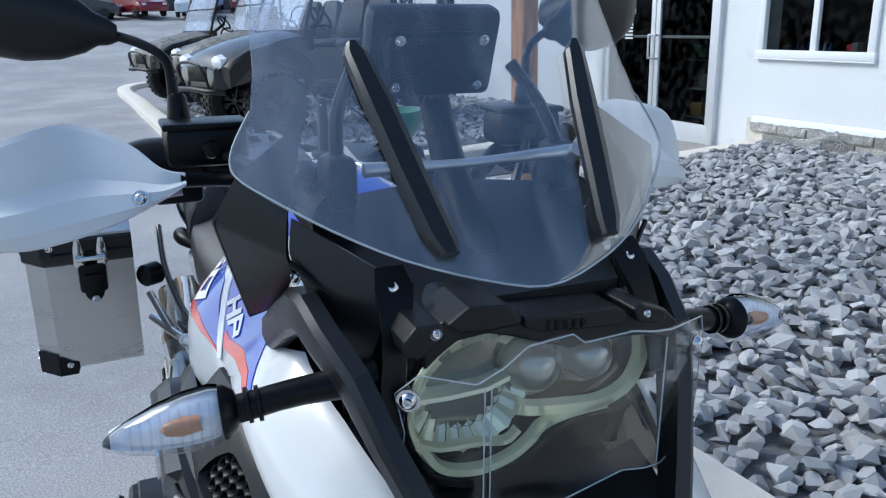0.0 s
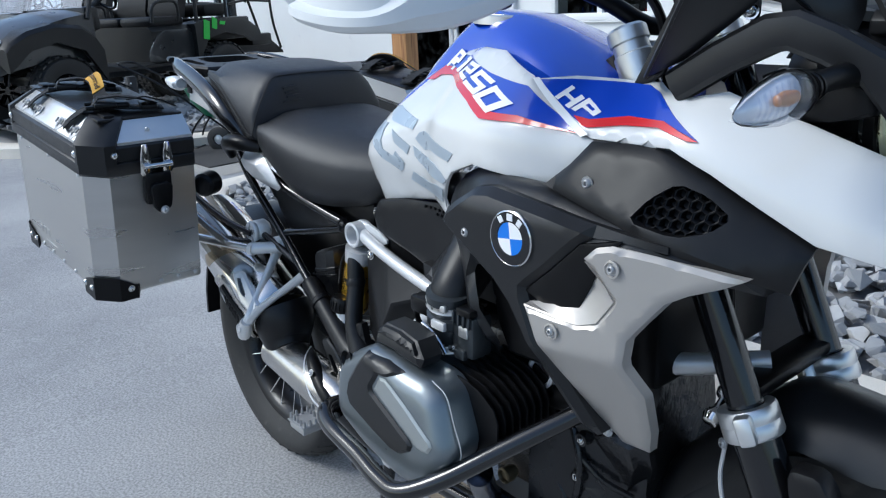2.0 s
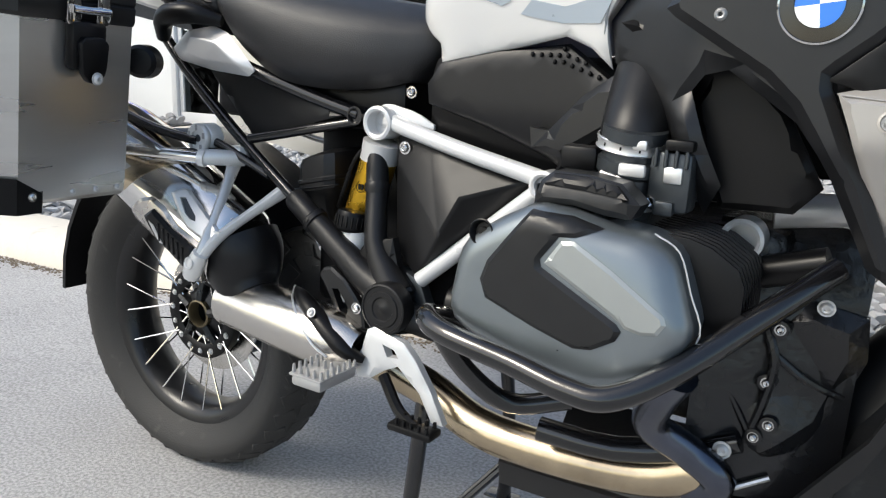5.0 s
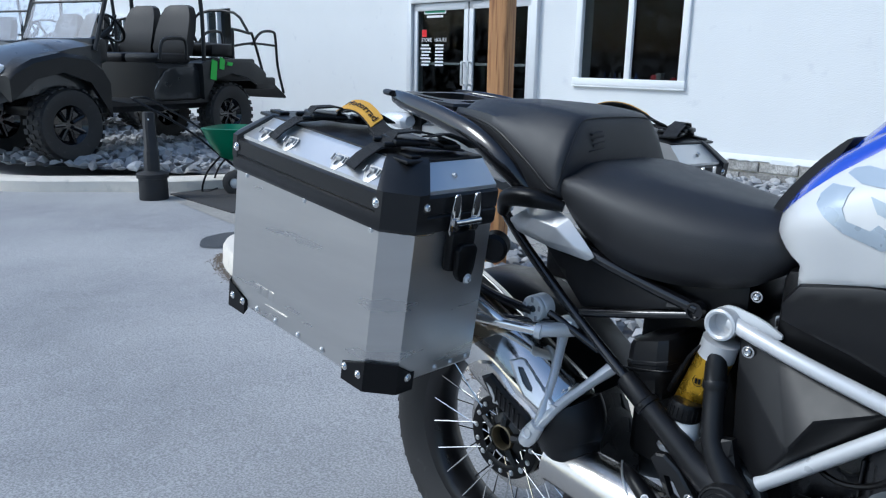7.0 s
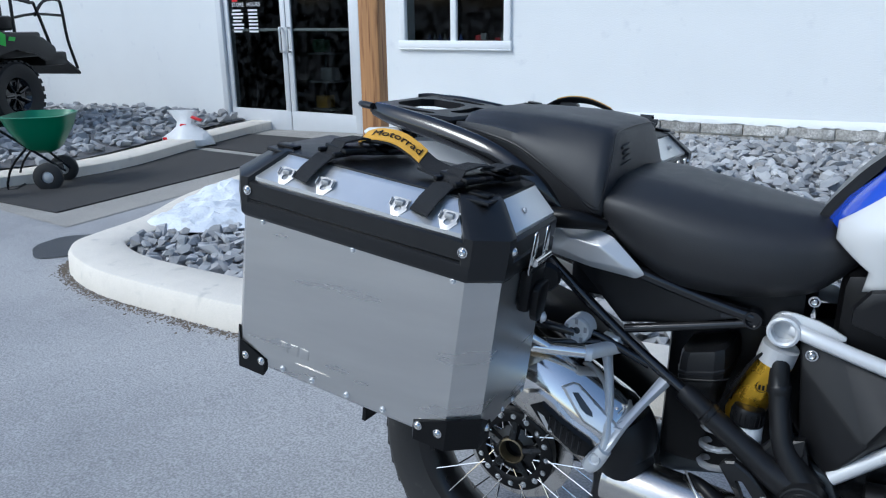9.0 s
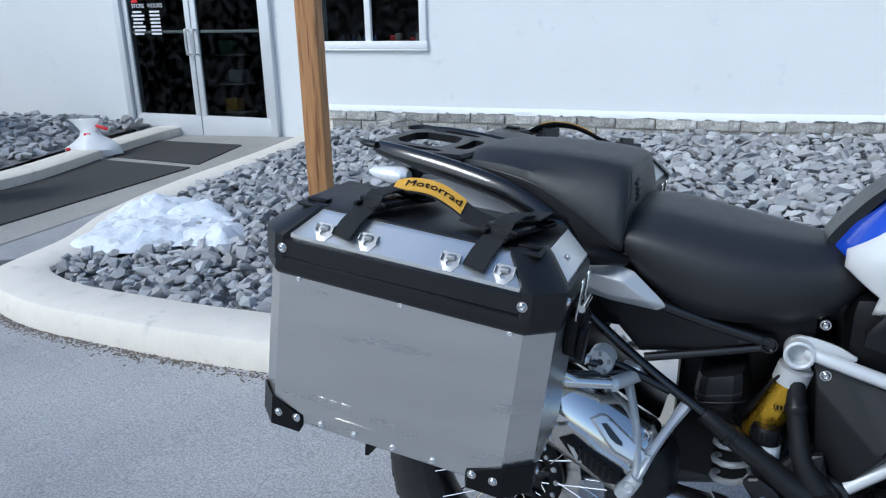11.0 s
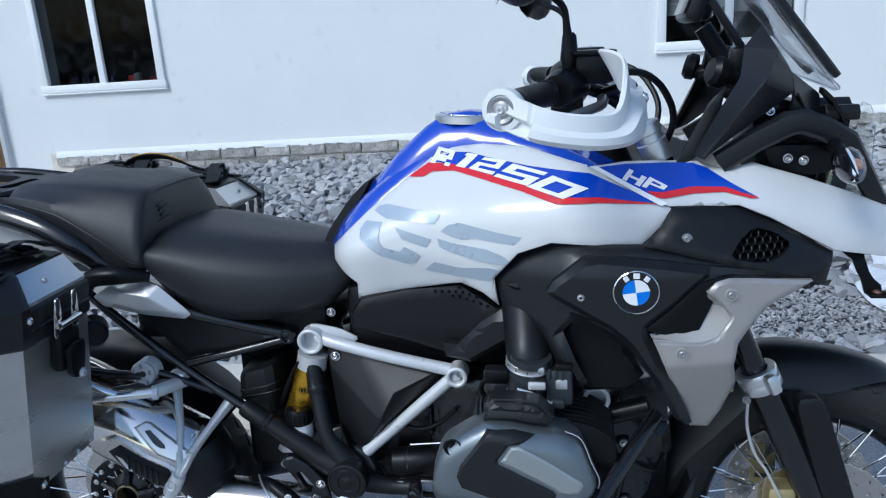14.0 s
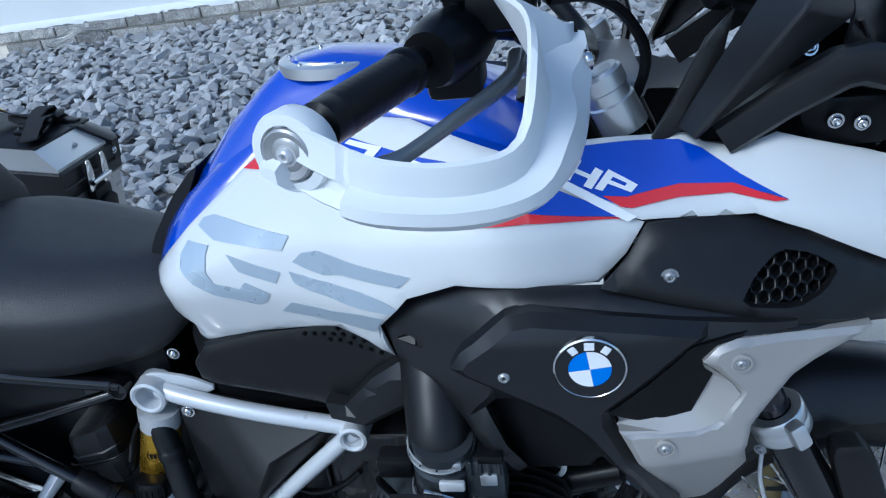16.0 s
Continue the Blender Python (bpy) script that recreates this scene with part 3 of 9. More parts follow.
part("cable", bm, BLACK, bike)

# fuel tank: blue crown between the white sides
loops = []
for x, zt, ys, zs in ((.575, .935, .040, .930), (.600, .985, .058, .962), (.66, 1.065, .075, 1.018), (.72, 1.130, .078, 1.066), (.775, 1.176, .072, 1.108), (.81, 1.198, .068, 1.128), (.86, 1.204, .078, 1.140), (.93, 1.196, .106, 1.143), (1.00, 1.172, .126, 1.134), (1.07, 1.140, .144, 1.114), (1.13, 1.105, .160, 1.085)):
    half = [(0, zt), (ys * .42, zt - .002), (ys * .72, zt - .012 - .1 * (zt - zs)), (ys * .9, zs + .45 * (zt - zs)), (ys * 1.0, zs + .08 * (zt - zs)), (ys * 1.0, zs - .03)]
    loop = [(-y, z) for y, z in half[::-1]] + half[1:] + [(0, zs - .06)]
    loops.append([Vector((x, y, z)) for y, z in loop])
part("tank", loft(loops), BLUE, bike, "glossy blue fuel tank crown", 50)
capm = pose(.858, 0, 1.1930, 0, 2, 0)
cap = part("fuel_cap", lathe([(.066, -.012), (.066, .001), (.063, .003), (.052, .003), (.050, .0005), (.047, .0005), (.045, .0035), (.022, .0035), (.020, .001), (.010, .001), (0, .001)], 36, capm), ALU_BRIGHT, bike, "silver round fuel cap")
for i in range(6):
    a = math.pi * i / 3
    bolt(cap, capm @ Matrix.Translation((.054 * math.cos(a), .054 * math.sin(a), .003)), .003)
part("tank_pad", panel(rounded([(.550, .93), (.570, .976), (.616, 1.037), (.652, 1.072), (.664, 1.078), (.645, 1.045), (.60, .99), (.575, .935)], 1), lambda x, z: -.058, .116, .014, .015, cham=.014), FAIRING, bike, "black pad at the back of the tank")

# side outlines of the panels, forward and up
WHITE_SIDE = [(0.593, 0.958), (0.673, 1.03), (0.736, 1.079), (0.791, 1.122), (0.833, 1.141), (0.892, 1.149), (0.972, 1.147), (1.078, 1.119), (1.079, 1.116), (1.14, 1.086), (1.196, 1.057), (1.213, 1.051), (1.196, 1.021), (1.167, 0.99), (1.119, 0.993), (1.018, 0.998), (0.962, 0.977), (0.918, 0.926), (0.923, 0.868), (0.893, 0.892), (0.854, 0.906), (0.742, 0.884), (0.642, 0.856), (0.647, 0.893), (0.593, 0.928)]
TANK_EDGE = [(.600, .940), (.676, 1.024), (.738, 1.073), (.793, 1.116), (.806, 1.144), (.775, 1.136), (.718, 1.097), (.656, 1.051), (.602, .994), (.576, .952)]
RED_A = [(0.753, 1.092), (0.79, 1.116), (0.838, 1.115), (0.911, 1.103), (0.977, 1.09), (1.025, 1.074), (1.097, 1.074), (1.196, 1.059), (1.097, 1.066), (1.027, 1.064), (0.968, 1.081), (0.901, 1.095), (0.84, 1.105), (0.799, 1.102), (0.783, 1.093)]
BLUE_A = [(0.794, 1.118), (0.834, 1.134), (0.868, 1.135), (0.907, 1.129), (0.98, 1.118), (1.083, 1.108), (1.196, 1.06), (1.097, 1.073), (1.026, 1.074), (0.978, 1.088), (0.911, 1.102), (0.838, 1.114)]
FRONT_PANEL = [(1.079, 1.116), (1.14, 1.122), (1.213, 1.12), (1.261, 1.12), (1.275, 1.113), (1.308, 1.107), (1.347, 1.115), (1.436, 1.086), (1.506, 1.059), (1.548, 1.042), (1.586, 1.03), (1.651, 0.989), (1.69, 0.963), (1.642, 0.96), (1.611, 0.945), (1.538, 0.958), (1.475, 0.971), (1.368, 1.032), (1.317, 1.054), (1.21, 1.053), (1.196, 1.057), (1.14, 1.086)]
BLUE_B = [(1.086, 1.116), (1.14, 1.119), (1.213, 1.118), (1.251, 1.117), (1.272, 1.11), (1.306, 1.089), (1.348, 1.066), (1.332, 1.072), (1.296, 1.082), (1.249, 1.082), (1.196, 1.067), (1.144, 1.089)]
RED_B = [(1.173, 1.079), (1.197, 1.076), (1.249, 1.084), (1.298, 1.083), (1.348, 1.066), (1.336, 1.066), (1.295, 1.076), (1.248, 1.074), (1.201, 1.067), (1.19, 1.069)]
DUCT = [(1.167, 0.998), (1.195, 1.025), (1.215, 1.053), (1.266, 1.055), (1.318, 1.052), (1.369, 1.029), (1.475, 0.969), (1.461, 0.919), (1.394, 0.938), (1.286, 0.970)]
MESH = [(1.298, 0.978), (1.314, 1.003), (1.339, 1.022), (1.372, 1.012), (1.4, 0.992), (1.384, 0.976), (1.354, 0.968)]
SHROUD_OUT = [(0.917, 0.924), (0.959, 0.972), (1.017, 0.995), (1.12, 0.998), (1.167, 0.998), (1.286, 0.977), (1.394, 0.950), (1.455, 0.924), (1.437, 0.912), (1.285, 0.940), (1.258, 0.924), (1.262, 0.894), (1.234, 0.869), (1.177, 0.854), (1.192, 0.825), (1.207, 0.765), (1.253, 0.655), (1.212, 0.73), (1.192, 0.765), (1.145, 0.825), (1.075, 0.872), (1.05, 0.866), (1.037, 0.849), (1.078, 0.752), (1.06, 0.716), (1.012, 0.81), (0.975, 0.855), (0.93, 0.876)]
SHROUD_IN = [(1.01, .929), (1.023, .949), (1.07, .983), (1.097, .987), (1.207, .977), (1.297, .966), (1.353, .959), (1.353, .951), (1.297, .957), (1.266, .955), (1.25, .943), (1.206, .90), (1.171, .87), (1.172, .859), (1.195, .81), (1.215, .775), (1.256, .676), (1.248, .67), (1.226, .686), (1.183, .775), (1.164, .805), (1.141, .839), (1.113, .865), (1.021, .92)]
SHROUD_GAP = [(1.167, .866), (1.207, .901), (1.251, .945), (1.303, .958), (1.276, .919), (1.253, .866), (1.206, .855)]
SILVER_O = [(1.179, 0.855), (1.259, 0.849), (1.28, 0.856), (1.3, 0.886), (1.275, 0.919), (1.261, 0.931), (1.275, 0.946), (1.293, 0.951), (1.343, 0.947), (1.432, 0.935), (1.409, 0.922), (1.377, 0.908), (1.354, 0.894), (1.331, 0.863), (1.315, 0.84), (1.311, 0.803), (1.322, 0.758), (1.308, 0.684), (1.293, 0.641), (1.259, 0.647), (1.226, 0.736), (1.206, 0.788), (1.192, 0.825)]
SIDE_COVER = [(0.655, 0.868), (0.745, 0.888), (0.85, 0.899), (0.917, 0.856), (0.934, 0.833), (0.924, 0.79), (0.889, 0.753), (0.849, 0.734), (0.822, 0.749), (0.735, 0.781), (0.636, 0.808), (0.634, 0.837)]
SIDE_MESH = [(0.778, 0.883), (0.85, 0.898), (0.916, 0.857), (0.896, 0.853), (0.832, 0.869)]
GS_G1 = [(0.691, 1.034), (0.698, 1.042), (0.716, 1.047), (0.823, 1.037), (0.812, 1.02), (0.758, 1.023), (0.718, 1.024)]
GS_G2 = [(0.676, 1.018), (0.71, 1.018), (0.706, 1.007), (0.704, 0.989), (0.712, 0.974), (0.744, 0.966), (0.753, 0.976), (0.783, 0.962), (0.774, 0.947), (0.76, 0.942), (0.71, 0.957), (0.684, 0.973), (0.666, 0.989), (0.665, 1.003)]
GS_G3 = [(0.736, 1.011), (0.804, 0.992), (0.795, 0.977), (0.749, 0.99)]
GS_S1 = [(0.823, 1.007), (0.837, 1.019), (0.859, 1.024), (0.969, 1.007), (0.955, 0.993), (0.888, 1.0), (0.861, 0.994), (0.841, 0.999)]
GS_S2 = [(0.816, 0.994), (0.851, 0.986), (0.907, 0.982), (0.933, 0.973), (0.948, 0.964), (0.937, 0.956), (0.883, 0.961), (0.839, 0.97), (0.82, 0.979)]
GS_S3 = [(0.789, 0.932), (0.808, 0.949), (0.857, 0.94), (0.904, 0.948), (0.927, 0.945), (0.91, 0.92), (0.853, 0.921), (0.82, 0.926)]
CYL_COVER = [(.814, .594), (.824, .656), (.837, .678), (.874, .703), (.913, .724), (.96, .72), (.995, .71), (1.035, .705), (1.064, .689), (1.079, .651), (1.093, .612), (1.07, .569), (1.029, .536), (.992, .524), (.944, .53), (.892, .542), (.825, .57)]
CYL_STRIP = [(.936, .664), (.953, .690), (.967, .692), (1.010, .668), (1.066, .632), (1.069, .624), (1.062, .612), (1.046, .609), (1.028, .612), (1.024, .617)]
CYL_DARK = [(.899, .696), (.869, .655), (.862, .633), (.870, .613), (.930, .592), (.977, .579), (.997, .582), (1.021, .597), (1.026, .608), (1.020, .615), (.933, .659), (.931, .667), (.950, .694), (.968, .696), (.992, .7065), (.958, .7155), (.914, .7175)]

def lay(f, d):
    return lambda x, z: f(x, z) - d


# painted body sides
for s in (1, -1):
    w = part("tank_side", panel(WHITE_SIDE, y_tank, .006, .006, .018, s), WHITE, bike, "glossy white tank side with blue, red and grey graphics")
    part("tank_flank", panel(TANK_EDGE, lambda x, z: y_tank(x, z) + .007, .030, .010, .014, s, cham=.008), BLUE, bike, "blue rear edge of the tank")
    part("stripe", panel(BLUE_A, lay(y_tank, .0016), .001, 0, .016, s), BLUE, w)
    part("stripe", panel(RED_A, lay(y_tank, .0024), .001, 0, .014, s), RED, w)
    for o in (GS_G1, GS_G2, GS_G3, GS_S1, GS_S2, GS_S3):
        part("graphic", panel(o, lay(y_tank, .0014), .001, 0, .014, s), GREY_DECAL, w)
    row = (('R', [(.794, 1.116), (.807, 1.142), (.842, 1.136), (.832, 1.111)]), ('1', [(.838, 1.113), (.866, 1.134), (.887, 1.132), (.862, 1.110)]), ('2', [(.870, 1.110), (.900, 1.129), (.941, 1.125), (.916, 1.103)]), ('5', [(.918, 1.101), (.952, 1.121), (1.013, 1.109), (.978, 1.089)]), ('0', [(.977, 1.088), (1.021, 1.105), (1.080, 1.087), (1.038, 1.072)]))
    for (ch, _), (_, q) in zip(row, row if s > 0 else row[::-1]):
        part("letter", glyph(ch, q, lay(y_tank, .0034), s, s < 0), WHITE_DECAL, w)
    fp = part("beak_side", panel(FRONT_PANEL, y_tank, .006, .006, .018, s), WHITE, bike, "glossy white front side panel running into the beak")
    part("stripe", panel(BLUE_B, lay(y_tank, .0016), .001, 0, .014, s), BLUE, fp)
    part("stripe", panel(RED_B, lay(y_tank, .0024), .001, 0, .014, s), RED, fp)
    part("stripe", panel([(1.083, 1.118), (1.092, 1.119), (1.205, 1.060), (1.196, 1.056)], lay(y_tank, .0032), .0012, 0, .02, s), WHITE_DECAL, fp)
    row = (('H', [(1.134, 1.098), (1.147, 1.112), (1.175, 1.098), (1.162, 1.086)]), ('P', [(1.165, 1.086), (1.180, 1.099), (1.208, 1.085), (1.196, 1.076)]))
    for (ch, _), (_, q) in zip(row, row if s > 0 else row[::-1]):
        part("badge", glyph(ch, q, lay(y_tank, .0036), s, s < 0), WHITE_DECAL, fp)
    # dark shroud, layer on layer
    sh = part("radiator_shroud", panel(SHROUD_OUT, y_shroud, .012, .012, .018, s, cham=.012), FAIRING, bike, "matt black radiator shroud with a round badge", 36)
    part("shroud_face", panel(SHROUD_IN, y_face, .030, .010, .010, s, cham=.010), FAIRING, sh, "", 26)
    part("shroud_gap", panel(SHROUD_GAP, lambda x, z: y_face(x, z) + .007, .020, .002, .014, s), BLACK, sh)
    hole = rounded(MESH, 1)
    part("duct_cover", panel(DUCT, lay(y_shroud, .004), .012, .010, .016, s, holes=[hole], cham=.007), DARK2, sh)
    part("duct_back", panel([(1.347 + 1.22 * (x - 1.347), .993 + 1.3 * (z - .993)) for x, z in MESH], lambda x, z: y_shroud(x, z) + .016, .004, 0, .03, s), BLACK, sh)
    bm = bmesh.new()
    for i in range(10):
        for k in range(8):
            c = (1.297 + .0128 * i + .0064 * (k % 2), .958 + .0105 * k)
            if inside(c, MESH):
                hx = [(c[0] + .0070 * math.cos(radians(60 * j + 30)), c[1] + .0072 * math.sin(radians(60 * j + 30))) for j in range(6)]
                hi = [(c[0] + .0056 * math.cos(radians(60 * j + 30)), c[1] + .0058 * math.sin(radians(60 * j + 30))) for j in range(6)]
                vo = [bm.verts.new((x, s * (y_shroud(x, z) + .003), z)) for x, z in hx]
                vi = [bm.verts.new((x, s * (y_shroud(x, z) + .004), z)) for x, z in hi]
                vb = [bm.verts.new((x, s * (y_shroud(x, z) + .014), z)) for x, z in hi]
                for j in range(6):
                    q = (j + 1) % 6
                    bm.faces.new((vo[j], vo[q], vi[q], vi[j]))
                    bm.faces.new((vi[j], vi[q], vb[q], vb[j]))
    part("grille", bm, BLACK, sh, "black honeycomb grille")
    part("shroud_leg", panel([(.940, .920), (.999, .880), (1.043, .849), (1.034, .836), (1.051, .769), (1.075, .725), (1.150, .728), (1.175, .758), (1.13, .835), (1.06, .90), (.98, .93)], lambda x, z: -.228, .012, .008, .02, s, cham=.008), BLACK, sh)
    si = part("silver_cover", panel(SILVER_O, lambda x, z: y_silver(x, z) - .016, .022, .006, .010, s, cham=.005), SILVER, bike, "satin silver-grey radiator side cover", 36)
    notch = [((1.177, .855), (1.184, .853)), ((1.216, .865), (1.224, .850)), ((1.235, .871), (1.259, .848)), ((1.250, .886), (1.281, .856)), ((1.259, .900), (1.300, .886)), ((1.264, .911), (1.289, .904)), ((1.259, .924), (1.264, .929))]
    part("notch_bevel", loft([[Vector((a[0], s * (y_silver(*a) + .002), a[1])), Vector((b[0], s * (y_silver(*b) - .0145), b[1])), Vector((b[0] + .003, s * (y_silver(*b) - .006), b[1] - .003)), Vector((a[0] + .003, s * (y_silver(*a) + .006), a[1] - .003))] for a, b in notch]), SILVER, si, "", 24)
    for x, z, r in ((1.298, .926, .0056), (1.225, .832, .0056)):
        y = y_silver(x, z) - .0165
        part("screw_recess", lathe([(r * 1.9, .000), (r * 1.9, .002), (r * 1.5, .0025), (r * 1.3, -.001)], 20, Matrix.Translation((x, s * y, z)) @ pose(0, 0, 0, 90 * s)), SILVER, si)
        bolt(si, Matrix.Translation((x, s * (y - .001), z)) @ pose(0, 0, 0, 90 * s), r, LOOPGREY)
    for x, z in ((1.066, .923), (1.233, 1.009)):
        y = (y_face(x, z) + .001) if x < 1.1 else y_shroud(x, z) - .004
        bolt(sh, Matrix.Translation((x, s * y, z)) @ pose(0, 0, 0, 90 * s), .0065, LOOPGREY)
    # round badge
    bx, bz = 1.152, .933
    bm_m = Matrix.Translation((bx, s * (y_face(bx, bz) + .0005), bz)) @ pose(0, 0, 0, 90 * s, 0, 0)
    badge = part("badge", lathe([(.0362, -.006), (.0362, .003), (.0345, .0042), (.0335, .0032), (.0215, .0032)], 48, bm_m), CHROME, sh, "round black, blue and white badge")
    part("badge_ring", lathe([(.0338, .0030), (.0336, .0040), (.0218, .0044), (.0214, .0030)], 48, bm_m), GLOSSBLACK, badge)
    for k in range(4):
        bm = bmesh.new()
        vs = [bm.verts.new((0, 0, .0040))] + [bm.verts.new((.0212 * math.cos(radians(90 * k + a)), .0212 * math.sin(radians(90 * k + a)), .0036)) for a in range(0, 91, 10)]
        for a, b in zip(vs[1:], vs[2:]):
            bm.faces.new((vs[0], a, b))
        bm.transform(bm_m @ pose(0, 0, 0, 0, 0, 8))
        part("quadrant", bm, BADGE_BLUE if k % 2 else WHITE_DECAL, badge)
    for a in (55, 90, 125):
        part("mark", box(.0278, 0, .0046, .009, .008 if a != 90 else .010, .0012, .0005, bm_m @ pose(0, 0, 0, 0, 0, a), None, 1), WHITE_DECAL, badge)
    # black arm, low screen side and side cover
    ARM = [((1.290, -.178, 1.118), .034), ((1.345, -.176, 1.152), .034), ((1.396, -.174, 1.178), .036), ((1.418, -.172, 1.181), .036), ((1.452, -.166, 1.168), .034), ((1.492, -.153, 1.146), .034), ((1.520, -.138, 1.104), .030), ((1.556, -.115, 1.050), .026), ((1.580, -.098, 1.018), .022)]
    loops = []
    for j, (c, w) in enumerate(ARM):
        c = Vector(c)
        d = (Vector(ARM[min(j + 1, len(ARM) - 1)][0]) - Vector(ARM[max(j - 1, 0)][0])).normalized()
        out = (Vector((0, -1, 0)) - d * -d.y).normalized()
        up = out.cross(d)
        up = -up if up.z < 0 else up
        loops.append([Vector((q.x, s * q.y, q.z)) for q in (c + up * (a * w * .56) + out * (h * .012) for a, h in ((-1, -.8), (-1, .35), (-.72, .75), (-.1, 1), (.72, .8), (1, .35), (1, -.8)))])
    arm = part("fairing_arm", loft(loops), FAIRING, bike, "black fairing support arm", 24)
    for x, y, z in ((1.405, -.150, 1.118), (1.430, -.150, 1.114)):
        bolt(arm, Matrix.Translation((x, s * y, z)) @ pose(0, 0, 0, 90 * s), .006)
    part("arm_web", panel(rounded([(1.37, 1.14), (1.47, 1.14), (1.50, 1.10), (1.44, 1.085), (1.38, 1.095)], 1), lambda x, z: -.142, .02, .005, .02, s), BLACK, arm)
    # black panels under the screen's lower edge
    W1, W2, W3, W4, W5, W6, W7, WB = [Vector((x, s * y, z)) for x, y, z in ((1.364, -.212, 1.293), (1.344, -.234, 1.250), (1.262, -.198, 1.127), (1.294, -.168, 1.147), (1.399, -.182, 1.228), (1.394, -.178, 1.262), (1.352, -.150, 1.335), (1.366, -.170, 1.200))]
    lo = part("screen_side", folded([(W7, W1, W6), (W1, W2, W5, W6), (W2, W3, W4, WB, W5)], .007, .004), FAIRING, bike, "matt black panel beside the screen", 30)
    part("panel_return", folded([(W7, W1, Vector((1.322, s * -.172, 1.300))), (W1, W2, Vector((1.315, s * -.190, 1.255)), Vector((1.322, s * -.172, 1.300))), (W2, W3, Vector((1.250, s * -.165, 1.130)), Vector((1.315, s * -.190, 1.255)))], .003, .003), FAIRING, lo, "", 30)
    bolt(lo, along((1.368, s * -.168, 1.199), (1.388, s * -.25, 1.225)), .0062)
    C1, C2, C3, C4, C5, C6, C7 = [Vector((x, s * y, z)) for x, y, z in ((1.3955, -.175, 1.259), (1.458, -.110, 1.219), (1.460, -.112, 1.196), (1.446, -.126, 1.140), (1.420, -.150, 1.152), (1.400, -.166, 1.200), (1.401, -.180, 1.228))]
    C8 = Vector((1.434, s * -.146, 1.196))
    ck = part("screen_cheek", folded([(C1, C7, C8, C3, C2), (C7, C6, C5, C8), (C8, C5, C4, C3)], .007, .004), FAIRING, bike, "matt black cheek panel under the screen", 30)
    part("cheek_slit", tube([C7 + Vector((.004, 0, -.004)), C8 + Vector((-.006, 0, -.003))], .0026, 6, 1), BLACK, ck)
    part("lamp_bracket", loft([[Vector((x, s * (y + q), z + h)) for q, h in ((-w, .003), (w, .003), (w, -.006), (-w, -.006))] for x, y, z, w in ((1.460, -.112, 1.226, .012), (1.474, -.112, 1.212, .016), (1.488, -.116, 1.190, .012), (1.500, -.122, 1.160, .010), (1.508, -.128, 1.120, .010))]), BLACK, ck)
    cover = part("side_cover", panel(SIDE_COVER, lambda x, z: -.150 - .12 * max(0, x - .82) + .25 * max(0, .80 - z), .012, .012, .02, s), DARK2, bike, "matt black side cover under the tank")
    bm = bmesh.new()
    for i in range(9):
        for k in range(4):
            c = (.795 + .013 * i + .006 * (k % 2), .892 - .0085 * k - .0042 * max(0, i - 4))
            if inside(c, SIDE_MESH) and edge_gap(c, SIDE_MESH) > .004:
                lathe([(0, .003), (.002, .0026), (.0033, 0)], 8, Matrix.Translation((c[0], s * (-.151 - .12 * max(0, c[0] - .82)), c[1])) @ pose(0, 0, 0, 90 * s), bm)
    tagged(part("dimple", bm, BLACK, cover), kind="stuff")
    part("pointed_fin", panel([(.816, .790), (.843, .788), (.888, .835), (.927, .862), (.952, .838), (.945, .804), (.867, .755), (.820, .764)], lambda x, z: -.186 - .12 * (x - .85), .03, .010, .02, s, cham=.010), DARK, cover, "", 24)
    bolt(cover, Matrix.Translation((.578, s * -.098, .821)) @ pose(0, 0, 0, 90 * s), .007)
    P = [Vector((x, s * y, z)) for x, y, z in ((.566, -.112, .754), (.622, -.112, .762), (.815, -.118, .716), (.574, -.124, .717), (.685, -.174, .621), (.716, -.168, .680), (.640, -.152, .546), (.588, -.136, .583), (.690, -.118, .573), (.566, -.090, .754), (.600, -.090, .575), (.640, -.100, .540))]
    tri = part("frame_cover", folded([(P[0], P[1], P[4], P[3]), (P[1], P[2], P[5], P[4]), (P[3], P[4], P[6], P[7]), (P[4], P[5], P[2], P[8]), (P[4], P[8], P[6]), (P[0], P[3], P[9]), (P[3], P[7], P[10], P[9]), (P[7], P[6], P[11], P[10])], .0045, .004), DARK2, bike, "black triangular frame cover with a fold", 30)
    bolt(tri, Matrix.Translation((.588, s * -.124, .738)) @ pose(0, 0, 0, 90 * s), .0075)
    # frame tubes
    fr = part("frame_tube", tube([(.552, s * -.118, .776), (.60, s * -.128, .766), (.70, s * -.135, .744), (.834, s * -.136, .717)], .0125, 16), WHITETUBE, bike, "white steel frame tube")
    part("frame_tube", tube([(.834, s * -.138, .713), (.645, s * -.150, .545)], .0125, 16, 1), WHITETUBE, bike, "white steel frame tube")
    for x, y, z, r in ((.542, -.118, .772, .026), (.835, -.14, .713, .0205), (1.096, -.160, .685, .025)):
        part("frame_socket", ring([(r, .018), (r - .004, .020), (r - .0075, .018), (r - .0075, -.02), (r, -.02)], 28, Matrix.Translation((x, s * y, z)) @ pose(0, 0, 0, 90 * s)), WHITETUBE, fr)
        part("socket_floor", lathe([(0, -.004), (r - .006, -.004)], 24, Matrix.Translation((x, s * y, z)) @ pose(0, 0, 0, 90 * s)), CAST, fr)
    part("frame_web", plate(rounded([(.520, .790), (.545, .803), (.60, .792), (.64, .772), (.60, .756), (.53, .765)], 1), .006, Matrix.Translation((0, s * -.112 - .003, 0)), .001), WHITETUBE, fr)
